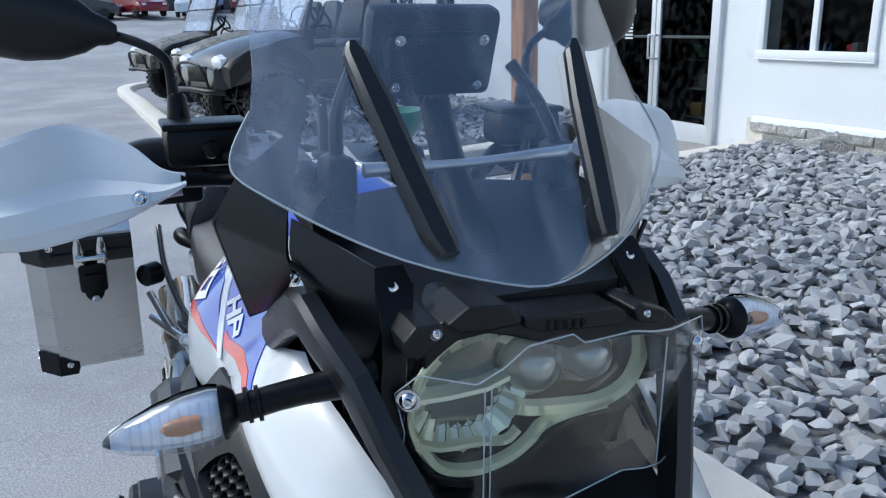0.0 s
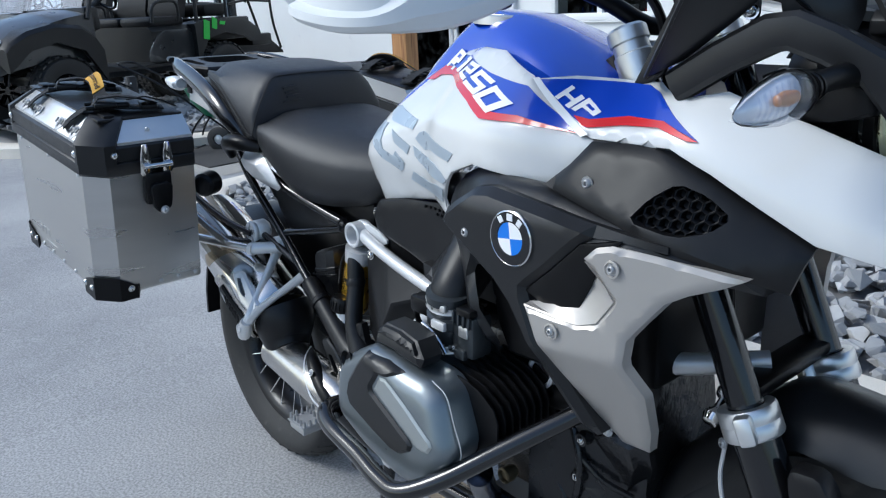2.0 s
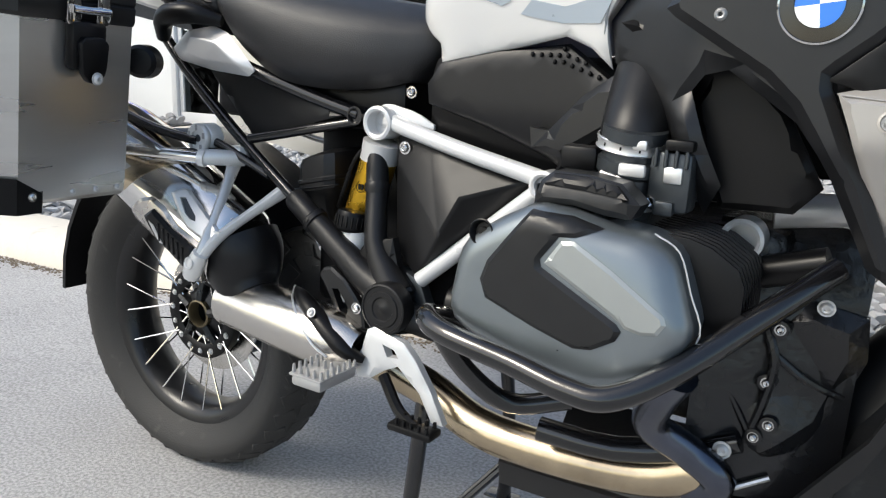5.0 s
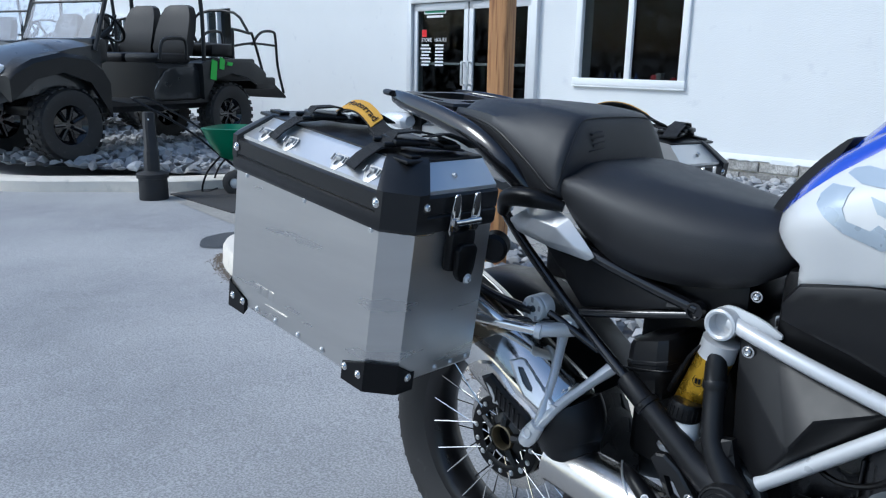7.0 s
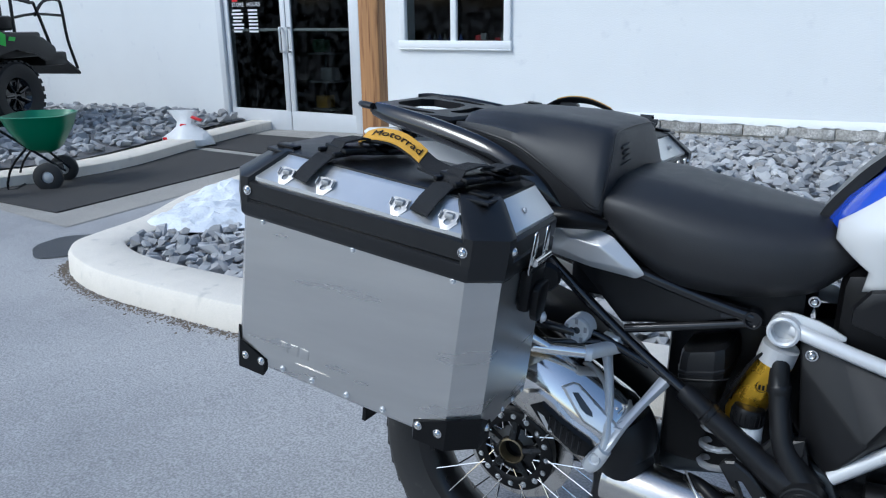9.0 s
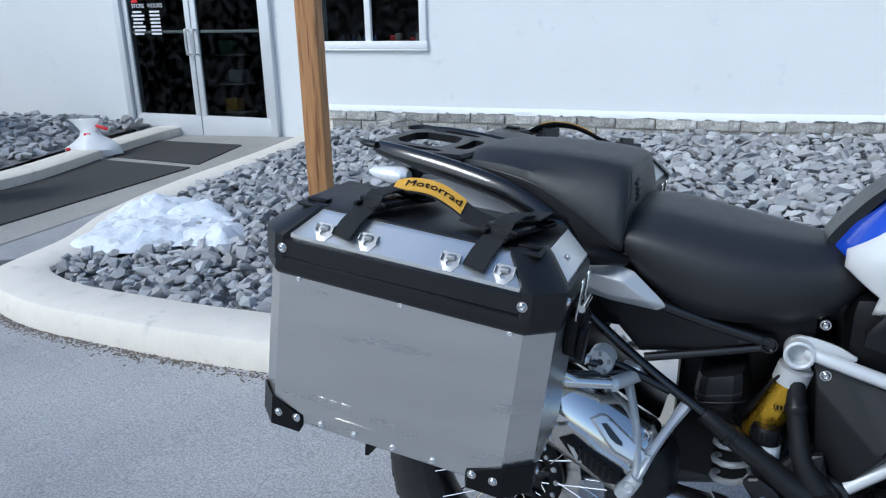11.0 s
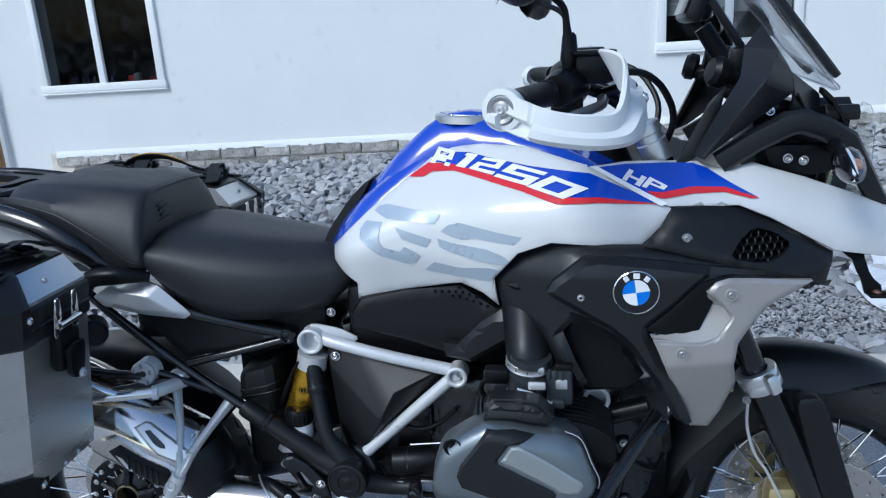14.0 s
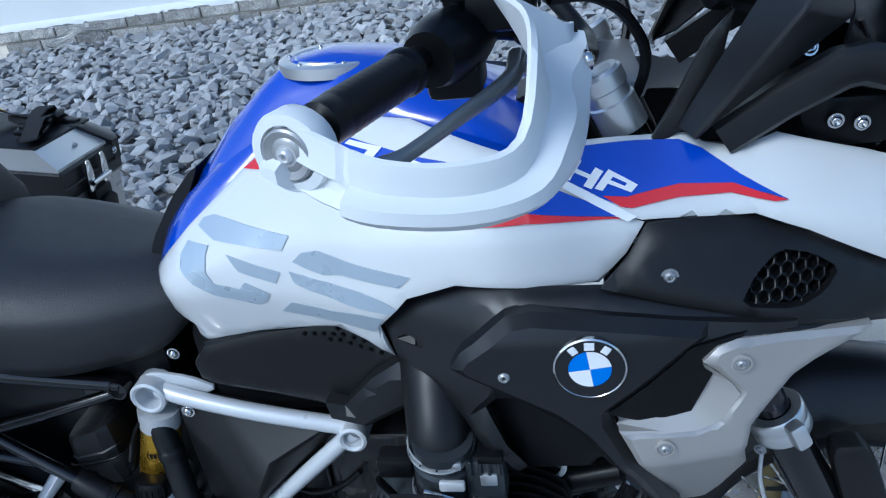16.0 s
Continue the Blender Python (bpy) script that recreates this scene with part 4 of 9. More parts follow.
    # rear subframe, black
    for pts, r in (([(.60, -.165, .51), (.420, -.160, .626), (.273, -.145, .716), (.145, -.145, .818), (.07, -.14, .885)], .0098), ([(.49, -.113, .770), (.40, -.128, .750), (.282, -.143, .724)], .0085), ([(.49, -.113, .780), (.40, -.13, .805), (.295, -.150, .839), (.16, -.145, .88)], .0115)):
        part("subframe_tube", tube([(x, s * y, z) for x, y, z in pts], r, 12), GLOSSBLACK, bike, "glossy black subframe tube")
    ts = part("tube_sleeve", tube([(.398, s * -.159, .640), (.405, s * -.160, .636), (.441, s * -.162, .612), (.443, s * -.162, .611), (.450, s * -.162, .606), (.452, s * -.162, .605), (.535, s * -.168, .551)], [.0165, .0190, .0195, .0225, .0225, .0195, .0225], 16, 1), DARK2, bike, "black plastic sleeve")
    part("sleeve_dot", lathe([(0, .0015), (.0035, .001), (.004, 0)], 12, along((.447, s * -.184, .613), (.449, s * -.22, .628))), BLACK, ts)
    part("tube_end", lathe([(0, -.004), (.010, -.004), (.012, .002), (.0150, .002), (.0155, -.02)], 20, Matrix.Translation((.492, s * -.126, .779)) @ pose(0, 0, 0, 90 * s)), GLOSSBLACK, bike, "black tube end")
    part("tail_panel", panel([(.47, .778), (.29, .835), (.20, .845), (.165, .835), (.27, .728), (.36, .745)], lambda x, z: -.128, .02, .005, .03, s), DARK2, bike, "matt black panel under the seat")
    # silver tail piece
    T = [Vector((x, s * y, z)) for x, y, z in ((.100, -.150, .868), (.150, -.160, .898), (.215, -.160, .908), (.255, -.166, .896), (.305, -.168, .852), (.316, -.166, .838), (.300, -.164, .828), (.215, -.160, .834), (.120, -.150, .848), (.180, -.182, .888), (.240, -.186, .880), (.285, -.180, .848), (.215, -.180, .850), (.160, -.172, .862))]
    part("tail_trim", folded([(T[0], T[1], T[9], T[13]), (T[1], T[2], T[10], T[9]), (T[2], T[3], T[10]), (T[3], T[4], T[11], T[10]), (T[4], T[5], T[11]), (T[5], T[6], T[11]), (T[6], T[7], T[12], T[11]), (T[7], T[8], T[13], T[12]), (T[8], T[0], T[13]), (T[9], T[10], T[12], T[13]), (T[10], T[11], T[12])], .003, .004), CAST, bike, "silver faceted tail trim beside the seat", 25)
    part("tail_hook", tube([(.10, s * -.17, .885), (.13, s * -.19, .918), (.19, s * -.19, .925), (.24, s * -.165, .915)], [.012, .018, .018, .01], 10), BLACK, bike)
    # handlebar half
    part("handlebar", tube([(1.17, 0, 1.18), (1.165, s * -.06, 1.182), (1.12, s * -.13, 1.225), (1.055, s * -.22, 1.252), (.965, s * -.455, 1.245)], .0115, 14), BLACK, bike)
    gr = part("grip", lathe([(.0105, 0), (.0175, .004), (.0178, .02)] + [(.0172 + .0012 * (k % 2), .022 + .0045 * k) for k in range(20)] + [(.0178, .115), (.020, .118), (.020, .125), (.0125, .126)], 20, along((.972, s * -.44, 1.245), (1.045, s * -.245, 1.251))), BLACK, bike, "ribbed black rubber grip")
    sw = part("switch_housing", tube([(1.030, s * -.300, 1.250), (1.038, s * -.27, 1.251), (1.052, s * -.232, 1.252), (1.062, s * -.205, 1.250)], [.024, .031, .030, .022], 16), BLACK, bike, "black switch housing")
    part("switch_block", box(1.045, s * -.242, 1.225, .05, .06, .04, .008), BLACK, sw)
    part("switch_key", box(1.025, s * -.262, 1.258, .02, .02, .012, .003), BADGE_BLUE, sw)
    res = part("brake_reservoir", box(1.088, s * -.208, 1.279, .062, .092, .046, .010, None), BLACK, bike, "black brake fluid reservoir")
    part("sight_glass", lathe([(0, .003), (.009, .003), (.011, 0)], 16, pose(1.120, s * -.205, 1.277, 0, 90, 0)), GLOSSBLACK, res)
    part("reservoir_lid", box(1.088, s * -.208, 1.303, .066, .096, .008, .003), BLACK, res)
    part("lever", tube([(1.10, s * -.24, 1.232), (1.095, s * -.29, 1.226), (1.06, s * -.37, 1.222), (1.03, s * -.43, 1.218), (1.015, s * -.447, 1.217)], [.009, .008, .0065, .006, .007], 10), CYLGREY, bike, "grey metal brake lever")
    part("bar_hose", tube([(1.13, s * -.19, 1.27), (1.17, s * -.17, 1.265), (1.205, s * -.14, 1.235), (1.225, s * -.11, 1.18), (1.20, s * -.08, 1.10)], .006, 8), BLACK, bike)
    # white hand guard
    gst = [((.946, -.462, 1.220), (.948, -.460, 1.258), .007), ((.964, -.472, 1.212), (.966, -.470, 1.262), .007), ((.985, -.482, 1.204), (.990, -.480, 1.252), .007), ((1.020, -.492, 1.194), (1.028, -.489, 1.238), .007), ((1.075, -.484, 1.185), (1.076, -.482, 1.231), .006), ((1.112, -.458, 1.184), (1.110, -.458, 1.236), .008), ((1.130, -.425, 1.184), (1.120, -.430, 1.286), .008), ((1.143, -.390, 1.187), (1.114, -.392, 1.304), .008), ((1.152, -.345, 1.198), (1.090, -.345, 1.309), .008), ((1.156, -.300, 1.214), (1.112, -.292, 1.288), .007), ((1.153, -.265, 1.230), (1.140, -.262, 1.264), .006), ((1.150, -.240, 1.244), (1.148, -.238, 1.258), .005)]
    cv = []
    for t in range(len(gst) * 4 - 3):
        i, k = min(t // 4, len(gst) - 2), (t - 4 * min(t // 4, len(gst) - 2)) / 4
        a = [Vector(gst[j][0]) for j in (max(0, i - 1), i, i + 1, min(len(gst) - 1, i + 2))]
        b = [Vector(gst[j][1]) for j in (max(0, i - 1), i, i + 1, min(len(gst) - 1, i + 2))]
        cr = lambda p: .5 * (2 * p[1] + (p[2] - p[0]) * k + (2 * p[0] - 5 * p[1] + 4 * p[2] - p[3]) * k * k + (3 * p[1] - p[0] - 3 * p[2] + p[3]) * k ** 3)
        cv.append((cr(a), cr(b), gst[i][2] + (gst[i + 1][2] - gst[i][2]) * k))
    loops = []
    for j, (a, b, th) in enumerate(cv):
        d = cv[min(j + 1, len(cv) - 1)][0] - cv[max(j - 1, 0)][0]
        nrm = Vector((-d.y, d.x, 0)).normalized()
        nrm = -nrm if nrm.dot(Vector((1.0, -.35, 0)) if j > 3 else Vector((0, -1, 0))) < 0 else nrm
        up = b - a
        loop = []
        for v, o in ((0, .2), (.03, .9), (.16, 1.9), (.36, 2.0), (.45, .8), (.50, .3), (.82, .55), (.95, .50), (1, .05), (.97, -.35), (.7, -.30), (.50, -.5), (.42, .1), (.34, 1.2), (.17, 1.1), (.04, .0)):
            loop.append(Vector(((a + up * v + nrm * th * o).x, s * (a + up * v + nrm * th * o).y, (a + up * v + nrm * th * o).z)))
        loops.append(loop)
    hg = part("hand_guard", loft(loops), WHITE_PLASTIC, bike, "white plastic hand guard with a raised fold", 20)
    part("bar_end", lathe([(.022, -.026), (.028, -.018), (.0290, -.004), (.0275, 0), (.0205, .001), (.0190, -.003), (.009, -.003), (.008, -.006), (0, -.006)], 24, along((.9610, s * -.4715, 1.239), (.9545, s * -.496, 1.238))), WHITE_PLASTIC, hg)
    part("end_disc", lathe([(.0185, -.004), (.0185, .0005), (.0170, .0018), (.012, -.0005), (.010, .001), (0, .001)], 24, along((.9606, s * -.4730, 1.239), (.9541, s * -.4975, 1.238))), LOOPGREY, hg, "grey bar end weight")
    bolt(hg, along((.9603, s * -.4742, 1.239), (.9538, s * -.4985, 1.238)), .0058, CAST)
    bolt(hg, along((1.161, s * -.286, 1.236), (1.20, s * -.295, 1.250)), .0068)
    part("guard_stay", tube([(1.145, s * -.245, 1.25), (1.13, s * -.20, 1.245), (1.10, s * -.17, 1.235)], .009, 10), BLACK, hg)
    # mirror
    st = part("mirror_stem", tube([(1.050, s * -.232, 1.268), (1.048, s * -.233, 1.30), (1.045, s * -.236, 1.345), (1.040, s * -.240, 1.372), (1.022, s * -.262, 1.389), (.99, s * -.302, 1.403)], [.012, .011, .0062, .0058, .0058, .0058], 10), BLACK, bike, "black mirror stem")
    part("stem_boot", lathe([(.013, 0), (.0145, .01), (.011, .045), (.007, .05)], 16, pose(1.049, s * -.232, 1.285)), BLACK, st)
    loops = []
    for u, w, h in ((0, .010, .010), (.06, .017, .018), (.12, .020, .022), (.20, .032, .032), (.35, .046, .044), (.55, .056, .052), (.78, .058, .054), (.93, .046, .044), (1, .020, .02)):
        c = Vector((1.004, -.288, 1.402)).lerp(Vector((.955, -.475, 1.442)), u)
        loops.append([Vector((c.x + .028 * math.cos(2 * math.pi * k / 16) * (h / .05), s * (c.y), c.z + w * .95 * math.sin(2 * math.pi * k / 16))) for k in range(16)])
    mi = part("mirror_shell", loft(loops), DARK2, st, "matt black mirror shell")
    part("mirror_glass", panel(rounded([(-.072, -.035), (.07, -.042), (.078, .03), (.02, .044), (-.06, .036)]), lambda x, z: 0, .003, .001, .05, 1, None, Matrix.Translation((.946, s * -.39, 1.424)) @ pose(0, 0, 0, 0, s * 16, -90 + s * 10)), CHROME, st, "mirror glass")
    # indicator
    ind = part("indicator_stalk", tube([(1.475, s * -.130, 1.142), (1.468, s * -.19, 1.138), (1.463, s * -.238, 1.130)], [.015, .0115, .0115], 14, 3), BLACK, bike, "black rubber indicator stalk")
    for y in (.222, .230):
        part("stalk_rib", lathe([(.0115, -.002), (.0145, -.0015), (.0145, .0015), (.0115, .002)], 14, along((1.4645, s * -y, 1.1325), (1.461, s * -.26, 1.128))), BLACK, ind)
    loops = []
    for u, w, h in ((0, .021, .022), (.08, .023, .024), (.3, .0225, .0235), (.55, .019, .0195), (.8, .0125, .0125), (.94, .006, .0065), (1, .002, .002)):
        c = Vector((1.460, -.251, 1.128)).lerp(Vector((1.452, -.336, 1.119)), u)
        loops.append([Vector((c.x + w * math.cos(2 * math.pi * k / 20) * (.8 if math.cos(2 * math.pi * k / 20) < 0 else 1), s * c.y, c.z + h * math.sin(2 * math.pi * k / 20) - .004 * u)) for k in range(20)])
    ln = part("indicator_lens", loft(loops), LENS_SHEET, ind, "clear ribbed indicator lens")
    ln.visible_shadow = False
    part("indicator_core", loft([[q.lerp(sum(lp, Vector()) / 20, .12) - Vector((.010 if q.x > sum(lp, Vector()).x / 20 else 0, 0, 0)) for q in lp] for lp in loops[:-1]]), LENS_INNER, ln, "silvered reflector")
    for k in range(9):
        c = Vector((1.474, -.260 - .007 * k, 1.127 - .0008 * k))
        h = .020 * (1 - (k / 11) ** 2)
        part("lens_rib", tube([(c.x - .003 * k * .5, s * c.y, c.z - h), (c.x + .006 - .0018 * k, s * c.y, c.z), (c.x - .003 * k * .5, s * c.y, c.z + h)], .0012, 5, 3), LENS_SHEET, ln)
    half = range(6, 15)
    part("indicator_shell", loft([[lp[k] + (lp[k] - sum(lp, Vector()) / 20) * .05 for k in half] for lp in loops], None, None, False, False), GLOSSBLACK, ind, "glossy black indicator back shell")
    part("indicator_bulb", lathe([(0, .030), (.005, .026), (.0075, .014), (.006, 0)], 12, along((1.470, s * -.266, 1.128), (1.462, s * -.33, 1.122))), AMBER, ln)
    part("indicator_collar", lathe([(.012, -.006), (.016, -.004), (.0205, .002), (.0215, .006)], 18, along((1.463, s * -.244, 1.130), (1.452, s * -.338, 1.121))), BLACK, ind)

# windscreen: a clear sheet bent across, with two black stiffeners
def screen_at(y, v, off=0.0):
    """A place on the screen, v metres up its middle line."""
    return Vector((1.519 - .64 * v - 2.0 * y * y * (1 - .45 * v / .42) + off * .80, y, 1.216 + .80 * v + off * .60))


loops = []
for v, hw in ((0, .004), (.010, .05), (.028, .105), (.052, .152), (.078, .192), (.092, .210), (.104, .217), (.125, .213), (.16, .196), (.20, .188), (.27, .183), (.34, .175), (.40, .155), (.43, .12)):
    # the lower edge runs up to the corners while the middle stays down
    loops.append([screen_at(hw * u, v) for u in [k / 12 - 1 for k in range(25)]] + [screen_at(hw * u, v, -.004) for u in [1 - k / 12 for k in range(25)]])
scr = part("windscreen", loft(loops), SCREEN, bike, "clear curved windscreen with smudges and painted cloud-reflection streaks")
scr.visible_shadow = False
edge = [screen_at(y, v, .0005) for y, v in ((-.196, .16), (-.213, .125), (-.217, .104), (-.210, .092), (-.192, .078), (-.152, .052), (-.105, .028), (-.05, .010), (0, .0), (.05, .010), (.105, .028), (.152, .052), (.192, .078), (.210, .092), (.217, .104), (.213, .125), (.196, .16))]
part("screen_edge", tube(edge, .0010, 6, 3), SCREEN_EDGE, scr)
for s in (-1, 1):
    rows = [screen_at(s * y, v, .004) for y, v in ((.074, .030), (.078, .045), (.088, .10), (.098, .16), (.108, .212), (.110, .222))]
    bm = bmesh.new()
    loops = []
    for j, (c, w) in enumerate(zip(rows, (.008, .0115, .0125, .0125, .010, .004))):
        n = Vector((.80, -s * .12, .60))
        loops.append([c + Vector((0, a * w, 0)) + n * h for a, h in ((-1, -.002), (-1, .005), (-.7, .009), (.5, .009), (1, .006), (1, -.002))])
    part("screen_stiffener", loft(loops), FAIRING, scr, "black rubber strip on the screen", 24)
    bolt(bike, along((1.470, s * .113, 1.214), (1.53, s * .125, 1.30)), .0062)
# screen mount behind the sheet
mnt = part("screen_mount", tube([(1.36, -.10, 1.288), (1.362, 0, 1.288), (1.36, .115, 1.292)], [.007, .0045, .007], 10, 4), ALU_BRIGHT, bike, "silver screen cross bar")
part("mount_eye", lathe([(0, .007), (.007, .006), (.009, 0), (.009, -.012)], 14, pose(1.366, .118, 1.292, 0, 60, 0)), ALU_BRIGHT, mnt)
for s in (-1, 1):
    part("mount_arm", tube([(1.345, s * .12, 1.275), (1.31, s * .11, 1.33), (1.285, s * .085, 1.375)], .007, 8), BLACK, bike)
    kn = part("mount_knob", tube([(1.345, s * .125, 1.243), (1.315, s * .135, 1.248), (1.29, s * .14, 1.254)], [.024, .016, .014], 14, 3), BLACK, bike, "black screen adjuster")
    part("knob_grip", lathe([(0, .014), (.020, .012), (.027, .004), (.026, -.010), (.014, -.014)], 10, along((1.288, s * .14, 1.262), (1.268, s * .145, 1.268))), BLACK, kn)
    part("adjuster_body", box(1.335, s * .118, 1.275, .05, .030, .05, .010), BLACK, bike)
dm = Matrix.Translation((1.272, 0, 1.388)) @ pose(0, 0, 0, 0, 20, 0)
dash = part("dashboard", box(0, 0, 0, .030, .140, .092, .010, dm), DARK2, bike, "black dashboard display")
part("display", box(-.0165, 0, .002, .003, .124, .078, .001, dm), GLOSSBLACK, dash)
part("dash_back", box(.018, 0, -.006, .022, .11, .064, .008, dm), BLACK, dash)
for y in (-.044, .044):
    for z in (-.026, .022):
        bolt(dash, dm @ pose(.030, y, z, 0, 90, 0), .004)
part("dash_foot", tube([(1.285, 0, 1.335), (1.33, 0, 1.27), (1.40, 0, 1.20)], [.016, .018, .025], 10), BLACK, dash)
part("dash_cowl", loft([[Vector((x, y, z - q * abs(y))) for y in (-w, -w * .6, 0, w * .6, w)] + [Vector((x, y, z - .01 - q * abs(y))) for y in (w, w * .6, 0, -w * .6, -w)] for x, z, w, q in ((1.30, 1.262, .15, .1), (1.37, 1.235, .14, .1), (1.44, 1.206, .115, .05), (1.475, 1.196, .10, .0))]), FAIRING, bike, "matt black panel under the screen")

# headlamp with its clear guard
FACE = [(-.112, 1.095), (-.098, 1.068), (-.06, 1.052), (-.03, 1.058), (.0, 1.085), (.02, 1.098), (.075, 1.100), (.100, 1.118), (.108, 1.150), (.100, 1.180), (.05, 1.188), (.01, 1.186), (-.02, 1.196), (-.05, 1.208), (-.082, 1.202), (-.105, 1.180), (-.116, 1.140)]


def face_at(x, k, q=0.0):
    return [Vector((x, y * k, 1.128 + (z - 1.128) * k + q)) for y, z in rounded(FACE, 1)]


lamp = part("headlight", loft([face_at(1.42, .75), face_at(1.47, .98), face_at(1.522, 1.0), face_at(1.524, .97), face_at(1.500, .92)]), BLACK, bike, "black headlight with pale yellow-green reflectors behind a guard")
gm = Matrix(((0, -1, 0, 0), (1, 0, 0, 0), (0, 0, 1, 0), (0, 0, 0, 1)))


def front_block(outline, x, deep, bev):
    """A bevelled block whose front face, outlined in y and z, stands at x."""
    return plate(outline, deep, Matrix.Translation((x, 0, 0)) @ gm, bev)


brow = part("headlight_brow", front_block([(-.113, 1.196), (-.098, 1.211), (-.080, 1.218), (-.048, 1.216), (-.028, 1.204), (.030, 1.200), (.072, 1.193), (.098, 1.192), (.113, 1.178), (.106, 1.164), (.077, 1.172), (.034, 1.174), (.010, 1.172), (-.024, 1.184), (-.044, 1.191), (-.062, 1.196), (-.086, 1.194), (-.101, 1.184), (-.111, 1.175)], 1.552, .066, .0022), DARK2, lamp, "black brow over the headlight", 12)
part("brow_block", front_block([(-.097, 1.211), (-.080, 1.2225), (-.048, 1.219), (-.037, 1.205), (-.040, 1.202), (-.066, 1.2005), (-.088, 1.203)], 1.559, .050, .002), DARK2, brow, "", 12)
part("brow_ledge", front_block([(-.034, 1.206), (.048, 1.2025), (.058, 1.196), (.052, 1.186), (-.020, 1.192), (-.034, 1.198)], 1.5565, .05, .0016), DARK2, brow, "", 12)
for k in range(5):
    part("vent_slot", box(1.5562, -.013 + .0074 * k, 1.1965 - .0004 * k, .004, .0042, .0075, .0008, pose(0, 0, 0), None, 1), BLACK, brow)
for o, c in (([(-.130, 1.204), (-.121, 1.214), (-.101, 1.213), (-.098, 1.203), (-.117, 1.189), (-.128, 1.192)], (-.106, 1.2065)), ([(.060, 1.200), (.068, 1.204), (.092, 1.195), (.093, 1.187), (.086, 1.183), (.066, 1.188)], (.073, 1.1945))):
    part("brow_pod", front_block(o, 1.5605, .05, .002), DARK2, lamp, "", 12)
    bolt(lamp, pose(1.5605, c[0], c[1], 0, 90, 0), .0036)
# bowl cut into facets
rnd = random.Random(8)
bm = bmesh.new()
for k in range(13):
    a0, a1 = radians(58 + 12.5 * k), radians(58 + 12.5 * (k + 1))
    for r0, r1, d0, d1 in ((.061, .046, .0, .013), (.046, .030, .014, .026), (.030, .014, .027, .033)):
        j = [rnd.uniform(-.003, .003) for i in range(4)]
        ring_ = [Vector((1.527 - d + j[i], -.052 + r * math.cos(a), 1.128 + r * math.sin(a))) for i, (r, d, a) in enumerate(((r0, d0, a0), (r0, d0, a1), (r1, d1, a1), (r1, d1, a0)))]
        bm.faces.new([bm.verts.new(v) for v in ring_])
part("reflector", bm, REFLECTOR, lamp, "pale yellow-green faceted reflector bowl", 10)
bm = bmesh.new()
for k in range(20):
    a0, a1 = radians(186 + 8.4 * k), radians(186 + 8.4 * (k + 1))
    for r0, r1, d0, d1 in ((.050, .036, .0, .012), (.036, .022, .013, .022), (.022, .008, .023, .027)):
        lift = .0025 if k % 2 else -.0015
        q = [Vector((1.526 - d + lift * (1 if i in (0, 3) else -.4), -.064 + r * 1.0 * math.cos(a), 1.136 + r * math.sin(a))) for i, (r, d, a) in enumerate(((r0, d0, a0), (r0, d0, a1), (r1, d1, a1), (r1, d1, a0)))]
        bm.faces.new([bm.verts.new(v) for v in q])
part("fluted_reflector", bm, REFLECTOR, lamp, "fluted lower reflector", 10)
part("reflector_rim", tube([(1.529, -.052 + .0625 * math.cos(radians(a)), 1.128 + .0625 * math.sin(radians(a))) for a in range(50, 235, 12)], .0028, 6, 2), LAMP_GLASS, lamp)
part("reflector_shelf", loft([[Vector((1.498, y, z + .003)), Vector((1.529, y, z)), Vector((1.529, y, z - .004)), Vector((1.498, y, z - .003))] for y, z in ((-.108, 1.140), (-.08, 1.139), (-.05, 1.140), (-.03, 1.146))]), REFLECTOR, lamp, "", 20)
for y, z, r in ((-.006, 1.148, .0255), (.045, 1.149, .0235)):
    part("projector", lathe([(0, .022), (r * .5, .019), (r * .8, .010), (r * .95, -.002), (r, -.004), (r * 1.1, -.002), (r * 1.12, -.02)], 30, pose(1.522, y, z, 0, 90, 0)), PROJ, lamp, "round projector lens")
# light guides, flat bright bands
for pts, w in (([(.088, 1.174), (.094, 1.158), (.0945, 1.140), (.083, 1.118), (.056, 1.107), (.018, 1.109), (-.010, 1.113), (-.024, 1.117)], .0070), ([(.062, 1.104), (.022, 1.102), (.000, 1.096), (-.010, 1.086), (-.030, 1.074), (-.060, 1.069), (-.090, 1.078), (-.106, 1.100)], .0050), ([(-.109, 1.104), (-.090, 1.096), (-.063, 1.095), (-.034, 1.090), (-.022, 1.098)], .003)):
    c = glide([(1.530, y, z) for y, z in pts], 4)
    loops = []
    for j, q in enumerate(c):
        d = (c[min(j + 1, len(c) - 1)] - c[max(j - 1, 0)]).normalized()
        nn = Vector((1, 0, 0)).cross(d)
        loops.append([q + nn * w + Vector((-.004, 0, 0)), q + nn * w * .6 + Vector((.004, 0, 0)), q - nn * w * .6 + Vector((.004, 0, 0)), q - nn * w + Vector((-.004, 0, 0))])
    part("light_guide", loft(loops), LAMP_GLASS, lamp, "pale light guide", 20)
part("lamp_floor", panel([(y, z) for y, z in rounded(FACE, 1)], lambda x, z: -1.512, .004, 0, .03, 1, None, Matrix(((0, -1, 0, 0), (1, 0, 0, 0), (0, 0, 1, 0), (0, 0, 0, 1)))), LAMP_DARK, lamp)
part("lamp_lens", loft([face_at(1.534, .99), face_at(1.540, .97), face_at(1.543, .90)]), GUARD, lamp, "clear headlight lens").visible_shadow = False
